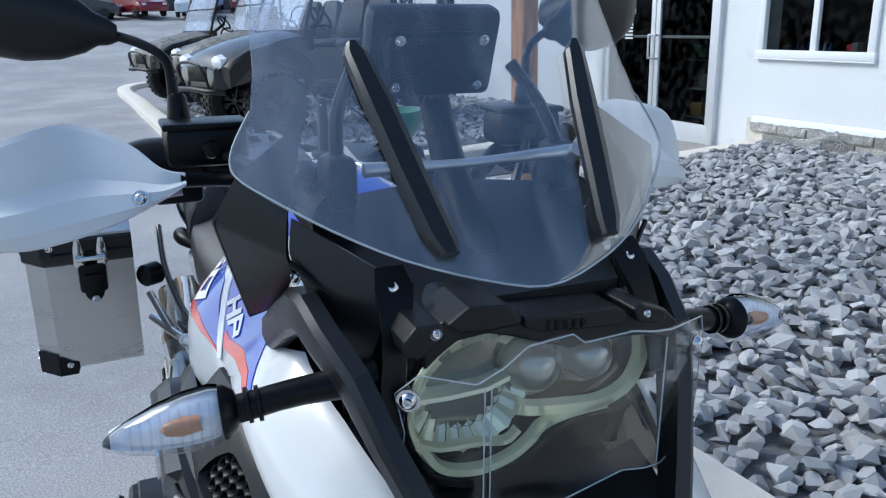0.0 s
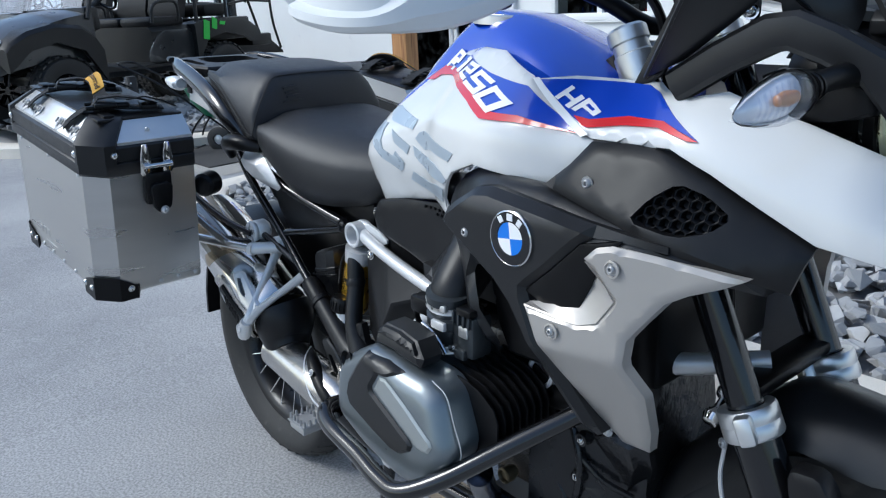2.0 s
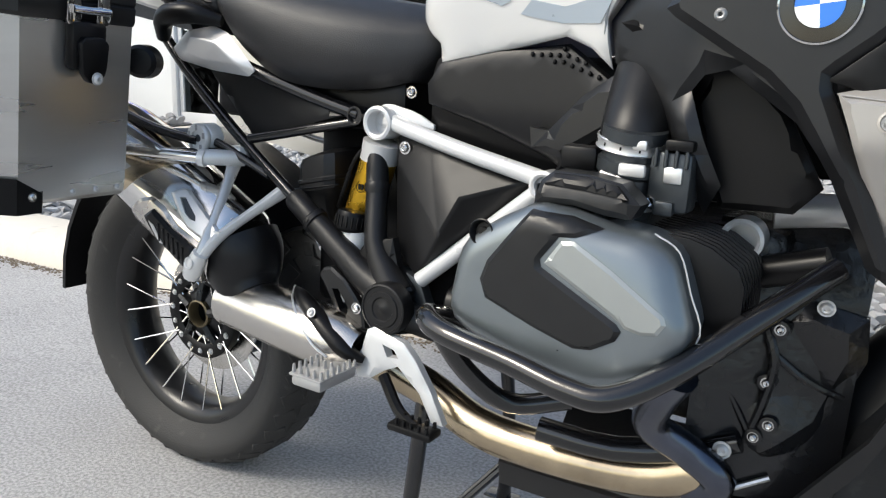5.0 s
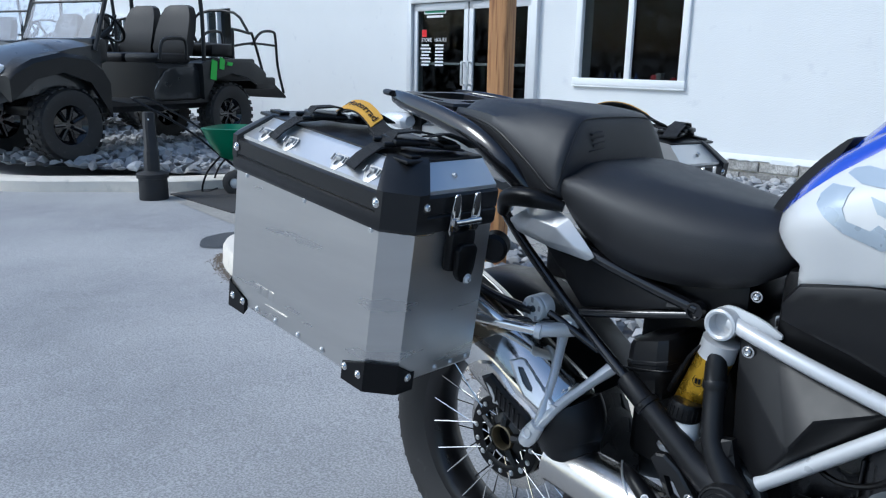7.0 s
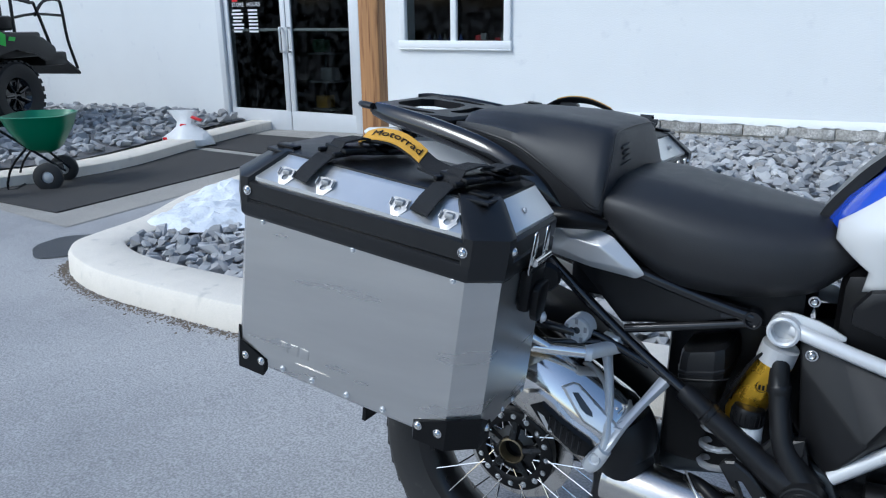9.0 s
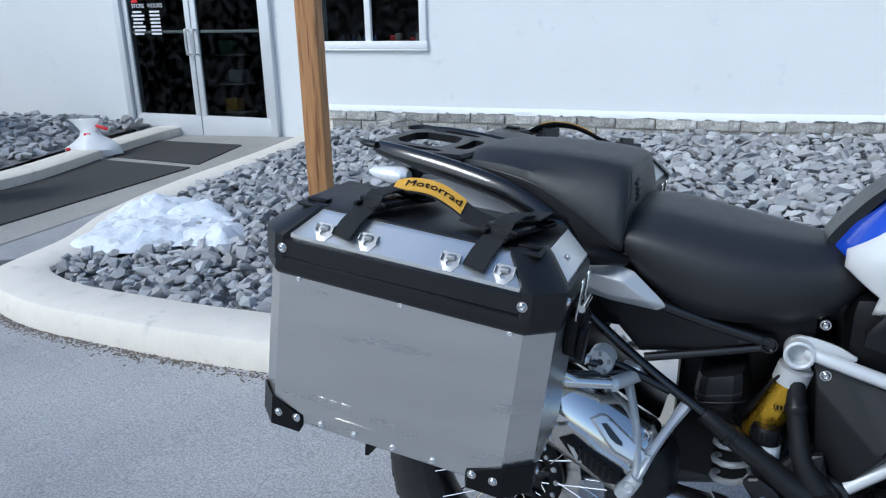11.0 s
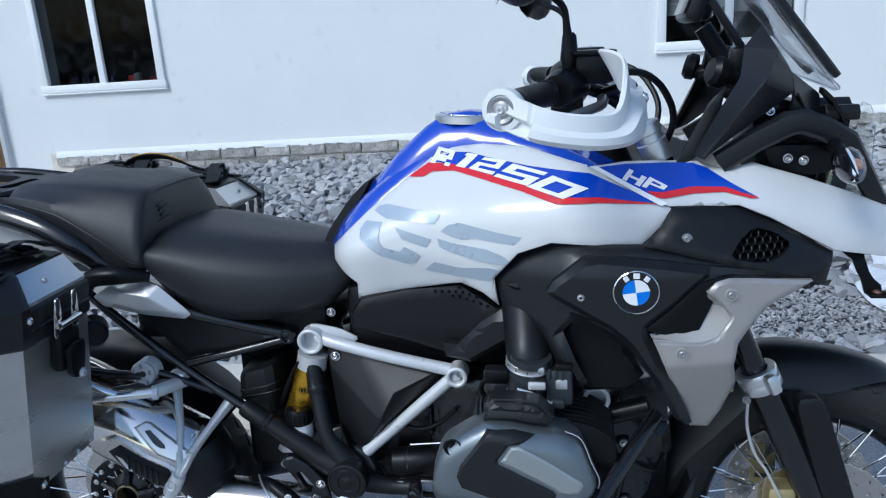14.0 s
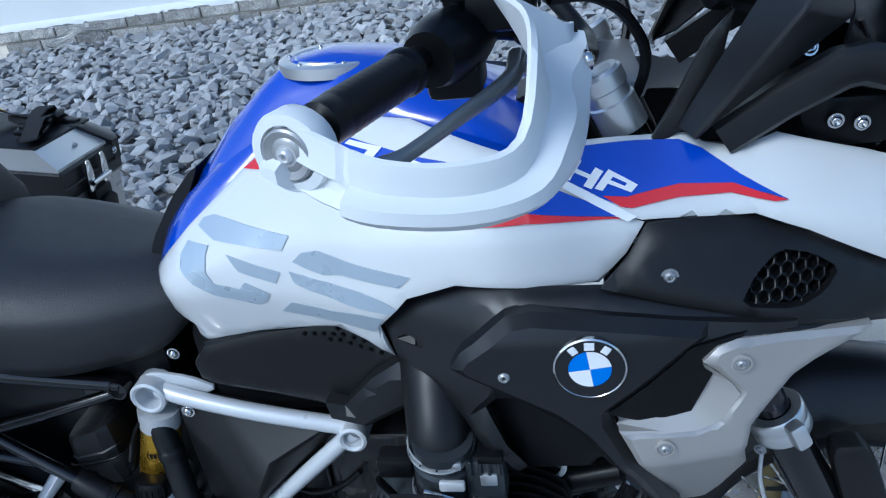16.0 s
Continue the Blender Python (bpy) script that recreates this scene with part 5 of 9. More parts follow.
GUARD_SHAPE = [(-.133, 1.160), (-.120, 1.178), (-.090, 1.180), (-.055, 1.205), (-.02, 1.208), (-.010, 1.200), (.03, 1.202), (.07, 1.195), (.14, 1.178), (.148, 1.160), (.144, 1.085), (.130, 1.072), (.09, 1.078), (.03, 1.088), (-.02, 1.076), (-.03, 1.060), (-.08, 1.050), (-.118, 1.052), (-.132, 1.080), (-.128, 1.13)]


def x_guard(y, z):
    return -(1.600 - .045 * max(0, (y - .062) / .068, (-y - .084) / .042))


gd = part("headlight_guard", panel(GUARD_SHAPE, x_guard, .003, 0, .02, 1, None, gm), GUARD, lamp, "clear acrylic headlight guard with smudges", 20)
gd.visible_shadow = False
part("guard_edge", tube([(-x_guard(y, z), y, z) for y, z in dense(GUARD_SHAPE, .02) + GUARD_SHAPE[:1]], .0006, 5, 1), SCREEN_EDGE, lamp)
for y, z in ((-.126, 1.157), (.134, 1.156), (-.124, 1.072), (.132, 1.086)):
    x = -x_guard(y, z)
    bolt(lamp, along((x + .001, y, z), (x + .03, y * 1.12, z)), .0066)
    part("guard_spacer", tube([(x - .003, y, z), (x - .06, y * .93, z)], .006, 10, 1), BLACK, lamp)
for y in (-.086, -.082, .062):
    part("guard_crease", tube([(-x_guard(y, 1.1), y, 1.056 if y < 0 else 1.086), (-x_guard(y, 1.1), y, 1.178 if y < 0 else 1.192)], .0006, 5, 1), SCREEN_EDGE, lamp)
# the lamp sits back between the arms
sit = Vector((2.047, -.232, 1.392))
lamp.matrix_local = Matrix.Translation(sit) @ Matrix.Scale(1.08, 4) @ Matrix.Translation(-sit)
part("lamp_backing", loft([face_at(1.37, .7, -.02), face_at(1.40, .85, -.025), face_at(1.430, .86, -.035)]), BLACK, bike)
part("lamp_chin", loft([[Vector((x, y, z)) for y, z in ((-w, 1.07), (-w, 1.02), (w, 1.02), (w, 1.07), (w * .5, 1.09), (-w * .5, 1.09))] for x, w in ((1.40, .12), (1.44, .12), (1.462, .11))]), BLACK, bike)

# beak
part("beak_shelf", loft([[Vector((x, y * w, z - q * abs(y) ** 2)) for y in (-1, -.8, -.4, 0, .4, .8, 1)] + [Vector((x, y * w, z - .012 - q * abs(y) ** 2)) for y in (1, .8, .4, 0, -.4, -.8, -1)] for x, z, w, q in ((1.49, 1.022, .118, -.015), (1.53, 1.010, .112, -.02), (1.58, 1.000, .100, -.02), (1.625, .993, .088, -.015), (1.655, .985, .070, -.01))]), DARK2, bike, "matt black shelf between the beak sides")
part("beak_nose", loft([[Vector((x, y * w, z - q * abs(y) ** 3)) for y in (-1, -.9, -.6, -.3, 0, .3, .6, .9, 1)] + [Vector((x, y * w * .97, z - .02 - q * abs(y) ** 3)) for y in (1, .9, .6, .3, 0, -.3, -.6, -.9, -1)] for x, z, w, q in ((1.605, .994, .145, .028), (1.64, .988, .130, .028), (1.67, .976, .110, .02), (1.712, .956, .078, .014))]), WHITE, bike, "white beak nose")
# faceted black cap over the end of the beak; its edge slants back down the sides
loops = []
for u in (0, .22, .45, .68, .86, .96, 1):
    loop = []
    for y, row, st in ((-1, 1, 1.601), (-1, 2, 1.630), (-.60, 3, 1.693), (0, 3, 1.697), (.60, 3, 1.693), (1, 2, 1.630), (1, 1, 1.601), (.90, 0, 1.612), (.5, 0, 1.622), (-.5, 0, 1.622), (-.90, 0, 1.612)):
        x = st + (1.772 - st) * u
        wide = tab(x, (1.60, .154), (1.63, .145), (1.67, .121), (1.70, .097), (1.735, .070), (1.765, .050), (1.772, .043))
        crest = tab(x, (1.60, .998), (1.64, .992), (1.67, .980), (1.70, .966), (1.735, .943), (1.765, .908), (1.772, .895))
        belly = tab(x, (1.60, .928), (1.63, .910), (1.70, .888), (1.735, .884), (1.765, .883), (1.772, .885))
        z = (belly, belly + (crest - belly) * .28, belly + (crest - belly) * .68, crest)[row]
        loop.append(Vector((x, y * wide, z)))
    loops.append(loop)
part("beak_tip", loft(loops), DARK, bike, "faceted black beak tip", 22)
part("beak_under", loft([[Vector((x, y * w, z + q)) for y, q in ((-1, 0), (0, .015), (1, 0), (1, -.012), (0, -.004), (-1, -.012))] for x, z, w in ((1.30, 1.0, .14), (1.47, .982, .135), (1.60, .955, .115))]), BLACK, bike)
# bent strip bracket under the beak, its foot bolted
bracket = part("under_bracket", loft([[Vector((x + u * w, -.112 + y + v * .0028, z)) for u, v in ((-1, -1), (1, -1), (1, 1), (-1, 1))] for x, z, w, y in ((1.532, .962, .017, .012), (1.535, .944, .0165, .006), (1.542, .934, .0105, 0), (1.551, .912, .0100, 0), (1.559, .899, .0105, 0), (1.567, .888, .0150, -.001), (1.571, .872, .0140, -.002))]), BLACK, bike, "bent black strip bracket")
part("bracket_foot", box(1.576, -.124, .8735, .034, .026, .0075, .0025), BLACK, bracket)
bolt(bracket, pose(1.573, -.124, .8775), .0065, mat("rusty_bolt", (.20, .11, .085), .55, .5, .3, 90))
part("wind_deflector", panel([(1.215, 1.10), (1.245, 1.155), (1.275, 1.215), (1.30, 1.24), (1.29, 1.19), (1.265, 1.13)], lambda x, z: -.165, .006, .003, .02), DARK, bike)

# engine, boxer twin
eng = part("engine_block", box(.96, 0, .56, .38, .26, .28, .03), OILBLACK, bike, "dark boxer engine block")
part("gearbox", box(.70, 0, .54, .20, .20, .20, .03), OILBLACK, eng, "black gearbox")
st_ = part("starter_motor", lathe([(0, -.060), (.026, -.060), (.030, -.056), (.030, -.030), (.031, -.029), (.031, -.026), (.030, -.025), (.030, .052), (.026, .058), (0, .058)], 28, along((.755, -.135, .520), (.860, -.135, .530))), BLACK, eng, "black starter motor")
part("motor_band", lathe([(.0302, -.002), (.0308, -.001), (.0308, .001), (.0302, .002)], 28, along((.728, -.135, .5175), (.860, -.135, .530))), ALU_BRIGHT, st_)
part("motor_bolt", tube([(.735, -.148, .562), (.815, -.148, .570)], .0022, 6, 1), CHROME, st_)
part("motor_bolt", tube([(.715, -.158, .486), (.815, -.158, .490)], .0022, 6, 1), CHROME, st_)
part("motor_terminal", box(.712, -.160, .482, .022, .016, .014, .003), CAST, st_)
for k in range(4):
    part("engine_rib", box(.775 + .018 * k, -.118, .605, .006, .020, .060, .002, None, None, 1), OILBLACK, eng)
part("wire_loom", tube([(.66, -.125, .50), (.69, -.140, .470), (.74, -.150, .455), (.80, -.150, .452)], .006, 8, 3), BLACK, eng)
part("wire_loom", tube([(.70, -.12, .60), (.745, -.130, .588), (.79, -.130, .60), (.83, -.14, .64)], .0045, 8, 3), BLACK, eng)
part("airbox", box(.78, 0, .80, .34, .22, .17, .03), BLACK, eng)
part("engine_front", loft([[Vector((x, y, z)) for y, z in ((-w, .35), (-w, .60), (-w * .7, .70), (w * .7, .70), (w, .60), (w, .35), (w * .5, .30), (-w * .5, .30))] for x, w in ((1.06, .16), (1.16, .125), (1.235, .09))]), OILBLACK, eng)
part("radiator", box(1.25, 0, .83, .05, .30, .24, .01), BLACK, bike)


def y_flat(x, z):
    """Outer face of the cylinder cover, dished above the pale strip."""
    d = ((x - .967) * .535 + (z - .692) * .845)
    return -.370 + .28 * max(0, d)


def y_cyl(x, z):
    """The same face with its bevelled rim."""
    d = max(0, .026 - edge_gap((x, z), CYL_COVER))
    return y_flat(x, z) + .026 - math.sqrt(max(0, .026 ** 2 - d * d))


for s in (1, -1):
    hd = part("cylinder_head", panel(rounded([(.86, .60), (.875, .68), (.94, .715), (1.03, .700), (1.06, .68), (1.07, .60), (1.04, .560), (.93, .550)], 1), lambda x, z: -.300, .12, .012, .03, s), GREYENG, eng, "dark grey cylinder head")
    for k in range(9):
        part("cooling_fin", plate(rounded([(1.00, .565), (1.00, .705), (1.08, .698), (1.125, .67), (1.125, .595), (1.09, .565)], 1), .0035, Matrix.Translation((0, s * (-.175 - .0150 * k) - .0017, 0)), .0008), BLACK, hd)
    cov = part("cylinder_cover", panel(rounded(CYL_COVER, 1), y_flat, .07, .026, .009, s), CYLGREY, hd, "grey metal cylinder head cover", 60)
    part("cover_inset", panel(CYL_DARK, lambda x, z: y_cyl(x, z) - .0050, .012, .005, .006, s, cham=.004), DARK, cov, "black ribbed inset", 30)
    part("cover_strip", panel(CYL_STRIP, lambda x, z: y_cyl(x, z) - .0025, .010, .004, .008, s, cham=.002), STRIP, cov, "pale grey strip", 20)
    for k in range(7):
        part("raised_mark", box(.900 + .015 * k, s * -.3737, .617 - .0052 * k, .011, .0014, .004, .0005, None, None, 1), BLACK, cov)
    hood = part("cover_hood", panel([(.906, .722), (.910, .746), (.922, .757), (.960, .757), (.998, .752), (1.022, .733), (1.014, .717), (.985, .718), (.950, .724)], lambda x, z: -.346 + .45 * max(0, z - .735), .040, .007, .012, s, cham=.006), DARK, hd, "black hood over the cover", 20)
    part("hood_step", panel([(.916, .744), (.926, .755), (.960, .755), (.996, .750), (1.010, .738), (.965, .742)], lambda x, z: -.352 + .45 * max(0, z - .735), .012, .004, .012, s, cham=.003), DARK2, hood, "", 20)
    part("cover_recess", lathe([(.0150, .001), (.0135, .0018), (.0115, -.001), (.010, -.006), (.006, -.006), (.005, -.003), (0, -.003)], 28, Matrix.Translation((.856, s * -.3640, .684)) @ pose(0, 0, 0, 84 * s)), BLACK, cov, "round dark recess")
    part("cover_edge", tube([(1.040, s * -.341, .7075), (1.066, s * -.338, .692), (1.082, s * -.338, .652), (1.096, s * -.338, .612), (1.074, s * -.334, .569)], .0010, 6, 4), CAST, cov, "bright machined edge")
    bolt(cov, Matrix.Translation((.960, s * -.352, .7060)) @ pose(0, 0, 0, 65 * s), .0052)
    for k in range(5):
        part("head_fin", box(.892 + .007 * k, s * -.292, .722, .0022, .030, .030, .0006, None, None, 1), GREYENG, hd)
    # throttle body and intake
    it = part("intake_pipe", tube([(.962, s * -.085, .92), (.964, s * -.150, .86), (.968, s * -.205, .805), (.969, s * -.216, .782)], [.046, .044, .0385, .0370], 24), DARK2, eng, "black intake hose")
    tilt = pose(0, 0, 0, 8 * s, 6, 0)
    for z, y, r in ((.787, .2175, .0385), (.728, .2255, .0385)):
        cl = part("hose_clamp", ring([(r, -.0068), (r + .0014, -.0068), (r + .0020, -.0055), (r + .0014, -.0045), (r + .0014, .0045), (r + .0020, .0055), (r + .0014, .0068), (r, .0068)], 28, Matrix.Translation((.970, s * -y, z)) @ tilt), ALU_BRIGHT, it, "perforated steel hose clamp")
        part("clamp_screw", box(.970 + .020, s * (-y - .036), z, .016, .008, .011, .002), ALU_BRIGHT, cl)
        for k in range(12):
            a = 2 * math.pi * k / 12
            part("clamp_slot", box(r + .0014, 0, 0, .0010, .0022, .0040, .0003, Matrix.Translation((.970, s * -y, z)) @ tilt @ pose(0, 0, 0, 0, 0, math.degrees(a)), None, 1), BLACK, cl)
    part("throttle_body", lathe([(0, .045), (.0355, .045), (.0355, .032), (.0315, .030), (.0315, .012), (.0365, .010), (.0365, -.004), (.033, -.008), (.0352, -.03), (.033, -.07), (0, -.07)], 24, Matrix.Translation((.970, s * -.221, .760)) @ tilt), GREYENG, it, "cast throttle body")
    mo = part("throttle_motor", box(1.022, s * -.225, .750, .046, .04, .066, .006), GREYENG, it)
    part("throttle_arm", box(.985, s * -.258, .760, .030, .008, .014, .003), CAST, mo)
    part("throttle_link", tube([(.952, s * -.262, .755), (.985, s * -.264, .745), (1.005, s * -.262, .722)], .003, 8, 2), CHROME, mo)
    part("motor_screw", lathe([(0, .004), (.005, .004), (.006, 0)], 12, pose(1.006, s * -.250, .728, 90 * s)), CHROME, mo)
    part("motor_cap", box(1.026, s * -.246, .758, .020, .004, .018, .002), ALU_BRIGHT, mo)
    for k in range(4):
        part("motor_rib", box(1.006 + .011 * k, s * -.2465, .776, .004, .006, .020, .001, None, None, 1), GREYENG, mo)
    part("motor_plug", box(1.020, s * -.246, .722, .022, .010, .016, .003), GREYENG, mo)
    part("motor_bracket", box(1.030, s * -.236, .790, .030, .03, .012, .003), BLACK, mo)
    part("connector", box(.915, s * -.225, .765, .045, .03, .028, .006), BLACK, it)
    part("coil_cable", tube([(.93, s * -.225, .775), (.90, s * -.23, .76), (.885, s * -.22, .735), (.90, s * -.215, .70)], .005, 8), BLACK, it)
    it.location = (.008, s * -.030, .002)
    part("pipe_hose", tube([(1.05, s * -.15, .625), (1.11, s * -.161, .645), (1.19, s * -.168, .672)], .019, 14), BLACK, eng)
    # crash bar
    cb = part("crash_bar", tube([(.750, s * -.165, .475), (.768, s * -.27, .540), (.790, s * -.360, .572), (.830, s * -.390, .568), (.920, s * -.396, .556), (.985, s * -.402, .546), (1.030, s * -.398, .547), (1.080, s * -.360, .575), (1.140, s * -.285, .625), (1.200, s * -.205, .674)], .0140, 14, 6), BARBLACK, bike, "satin black tubular crash bar")
    part("crash_bar_brace", tube([(.795, s * -.345, .556), (.815, s * -.30, .49), (.855, s * -.25, .440), (.925, s * -.215, .452)], .0135, 12), BARBLACK, cb)
    # pipe from the cylinder to the silencer
    part("exhaust_header", tube([(1.07, s * -.28, .545), (1.045, s * -.25, .50), (1.03, s * -.215, .45), (1.07, s * -.185, .415), (1.11, s * -.17, .38), (1.08, s * -.15, .34)], .0215, 18), BLUEPIPE, eng, "heat-blued steel exhaust header")
    # centre stand leg
    leg = part("stand_leg", tube([(.66, s * -.14, .36), (.665, s * -.17, .22), (.66, s * -.19, .06), (.655, s * -.20, .008)], [.014, .013, .013, .016], 10, 4), GLOSSBLACK, bike, "black centre stand leg")
    part("stand_foot", box(.65, s * -.205, .010, .07, .04, .014, .004), GLOSSBLACK, leg)
    # foot pegs and plates
    pl = part("peg_plate", panel(rounded([(.555, .545), (.60, .56), (.645, .545), (.665, .50), (.65, .46), (.60, .445), (.555, .46), (.53, .50)], 1), lambda x, z: -.152, .02, .006, .02, s), GREYENG, bike, "dark cast foot plate")
    part("pivot_cap", lathe([(.0405, -.02), (.0405, .000), (.0385, .005), (.036, .006), (.0345, .004), (.028, .004), (.0265, .006), (.019, .006), (.0175, .004), (.008, .004), (.006, .0055), (0, .0055)], 36, Matrix.Translation((.615, s * -.1985, .504)) @ pose(0, 0, 0, 90 * s)), DARK2, pl, "round black pivot cap")
    part("plate_arm", tube([(.612, s * -.165, .52), (.575, s * -.163, .575), (.562, s * -.155, .61), (.550, s * -.138, .665), (.549, s * -.137, .668), (.548, s * -.136, .678), (.547, s * -.135, .681), (.541, s * -.129, .722), (.540, s * -.128, .729)], [.030, .0195, .0180, .0175, .0195, .0195, .0180, .0170, .0130], 16, 2), DARK2, pl)
    part("plate_arm", tube([(.612, s * -.166, .51), (.565, s * -.168, .532), (.53, s * -.168, .554)], [.032, .026, .022], 14), DARK2, pl)
    part("plate_web", panel([(.520, .550), (.552, .592), (.600, .604), (.612, .560), (.640, .530), (.615, .470), (.570, .510)], lambda x, z: -.168, .02, .006, .02, s, cham=.005), DARK2, pl, "", 24)
    part("plate_arm", tube([(.63, s * -.165, .49), (.69, s * -.16, .475), (.755, s * -.16, .475)], [.024, .017, .016], 12), DARK2, pl)
    part("rear_peg_plate", panel([(.478, .530), (.486, .542), (.502, .546), (.530, .530), (.566, .490), (.572, .455), (.552, .426), (.520, .430), (.508, .450), (.512, .480)], lambda x, z: -.188, .014, .004, .02, s, holes=[[(.506, .512), (.518, .514), (.540, .486), (.536, .474), (.522, .480)]], cham=.003), DARK, pl, "dark cast bracket", 24)
    for x, z in ((.556, .490), (.552, .452), (.532, .440)):
        bolt(pl, Matrix.Translation((x, s * -.190, z)) @ pose(0, 0, 0, 90 * s), .007)
    peg = part("foot_peg", box(.556, s * -.262, .402, .056, .085, .016, .005), LOOPGREY, bike, "toothed silver foot peg")
    part("peg_plate", box(.556, s * -.262, .412, .060, .090, .004, .0015), LOOPGREY, peg)
    for i in range(5):
        for k in range(7):
            if i in (0, 4) or k in (0, 3, 6):
                part("tooth", lathe([(0, .014), (.0022, .013), (.0036, 0)], 6, pose(.530 + .013 * i, s * (-.300 + .0128 * k), .413)), LOOPGREY, peg)
    part("peg_arm", panel([(.565, .412), (.580, .434), (.590, .468), (.602, .474), (.656, .461), (.678, .440), (.708, .397), (.732, .350), (.712, .350), (.688, .390), (.648, .422), (.624, .410), (.600, .392), (.575, .388)], lambda x, z: -.207, .016, .004, .02, s, holes=[[(.620, .452), (.642, .447), (.650, .436), (.630, .433)]], cham=.003), WHITETUBE, peg, "pale cast peg bracket")
ped = part("brake_pedal", tube([(.62, -.20, .40), (.66, -.215, .36), (.70, -.225, .345)], .009, 8), BLACK, bike, "black brake pedal")
part("pedal_pad", box(.70, -.232, .348, .075, .034, .012, .004), BLACK, ped)
for i in range(5):
    for k in (-1, 1):
        part("tooth", lathe([(0, .010), (.003, .009), (.004, 0)], 6, pose(.676 + .013 * i, -.232 + .011 * k, .353)), BLACK, ped)
part("stand_bar", tube([(.66, -.18, .10), (.66, 0, .10), (.66, .18, .10)], .010, 10, 2), GLOSSBLACK, bike)
part("skid_plate", loft([[Vector((x, y, z)) for y, z in ((-.15, zl + .05), (-.14, zl + .01), (-.10, zl), (.10, zl), (.14, zl + .01), (.15, zl + .05), (.145, zl + .055), (.10, zl + .008), (-.10, zl + .008), (-.145, zl + .055))] for x, zl in ((.80, .245), (1.05, .25), (1.18, .30), (1.26, .42), (1.28, .47))]), DARK, bike, "black skid plate")
low = part("lower_cover", panel([(1.003, .472), (1.064, .528), (1.117, .597), (1.183, .614), (1.238, .600), (1.244, .547), (1.216, .454), (1.154, .394), (1.104, .405), (1.03, .43)], lambda x, z: -.128 + .30 * max(0, x - 1.16) + .10 * max(0, 1.10 - x) + .010 * math.sin(30 * z + 20 * x), .03, .02, .014, cham=.016), OILBLACK, bike, "black engine front cover", 24)
part("cover_rib", tube([(1.128, -.135, .588), (1.142, -.140, .56), (1.149, -.142, .53), (1.141, -.138, .475), (1.128, -.134, .425)], .0060, 8, 4), OILBLACK, low)
part("cover_rib", tube([(1.150, -.138, .545), (1.185, -.130, .520), (1.225, -.108, .50)], .005, 8, 3), OILBLACK, low)
part("cover_rib", tube([(1.070, -.134, .52), (1.10, -.140, .49), (1.13, -.136, .44)], .005, 8, 3), OILBLACK, low)
for x, z in ((1.149, .579), (1.143, .510), (1.153, .457), (1.138, .437)):
    bs = part("cover_boss", lathe([(.012, -.012), (.0105, .004), (.006, .005), (0, .005)], 16, pose(x, -.139, z, 90)), OILBLACK, low)
    bolt(bs, pose(x, -.144, z, 90), .0050)
bolt(bike, pose(1.193, -.139, .614, 90), .0075, CAST)
bolt(bike, pose(1.108, -.165, .419, 90), .0085, CAST)
part("brace_mount", tube([(1.09, -.15, .412), (1.125, -.15, .43)], .014, 10, 1), BARBLACK, bike)
part("engine_guard_tube", tube([(.88, -.20, .392), (.98, -.185, .388), (1.09, -.150, .408)], .017, 14, 3), BARBLACK, bike, "black guard tube under the engine")
part("sensor_boss", lathe([(.010, -.02), (.014, -.01), (.014, .006), (.011, .008), (.009, .002), (0, .002)], 18, pose(1.023, -.175, .470, 90)), SLEEVE, eng, "bronze sensor boss")
part("skid_edge", tube([(.80, -.158, .318), (.946, -.158, .327), (1.035, -.155, .335), (1.10, -.15, .352), (1.163, -.13, .384)], .004, 8, 4), ALU, bike, "bare metal edge of the skid plate")

# exhaust silencer: a round can lying along the wheel, with plates wrapped on it
SIL_C, SIL_A, SIL_U = Vector((.2385, -.180, .566)), Vector((.882, 0, -.471)), Vector((.471, 0, .882))


def on_can(bm, r=.08):
    """Wraps a flat sheet (x along the can, z round it) on the silencer."""
    for v in bm.verts:
        a, h = v.co.z / r, r - v.co.y
        v.co = SIL_C + SIL_A * v.co.x + (Vector((0, -1, 0)) * math.cos(a) + SIL_U * math.sin(a)) * h
    return bm


can = []
for u, r in ((.070, .050), (.068, .066), (.060, .075), (.046, .0795), (.03, .080), (-.10, .080), (-.20, .079), (-.27, .074), (-.31, .066), (-.313, .052)):
    can.append([SIL_C + SIL_A * u + (Vector((0, -1, 0)) * math.cos(a) + SIL_U * math.sin(a)) * r for a in [2 * math.pi * k / 44 for k in range(44)]])
sil = part("silencer", loft(can), CHROME, bike, "polished steel silencer", 40)
part("silencer_band", on_can(panel([(-.118, .088), (-.092, .100), (-.112, .062), (-.132, .020), (-.150, -.015), (-.165, -.02), (-.172, .004), (-.150, .04)], lambda x, z: -.0012, .003, .0008, .009)), GOLDPIPE, sil, "heat-tinted weld band")
part("silencer_band", on_can(panel([(-.30, .030), (-.146, .030), (-.136, .050), (-.30, .052)], lambda x, z: -.0010, .003, .0008, .012)), GOLDPIPE, sil, "heat-tinted weld band")
part("silencer_band", on_can(panel([(-.30, .094), (-.10, .094), (-.096, .104), (-.30, .110)], lambda x, z: -.0010, .003, .0008, .012)), GOLDPIPE, sil, "heat-tinted weld band")
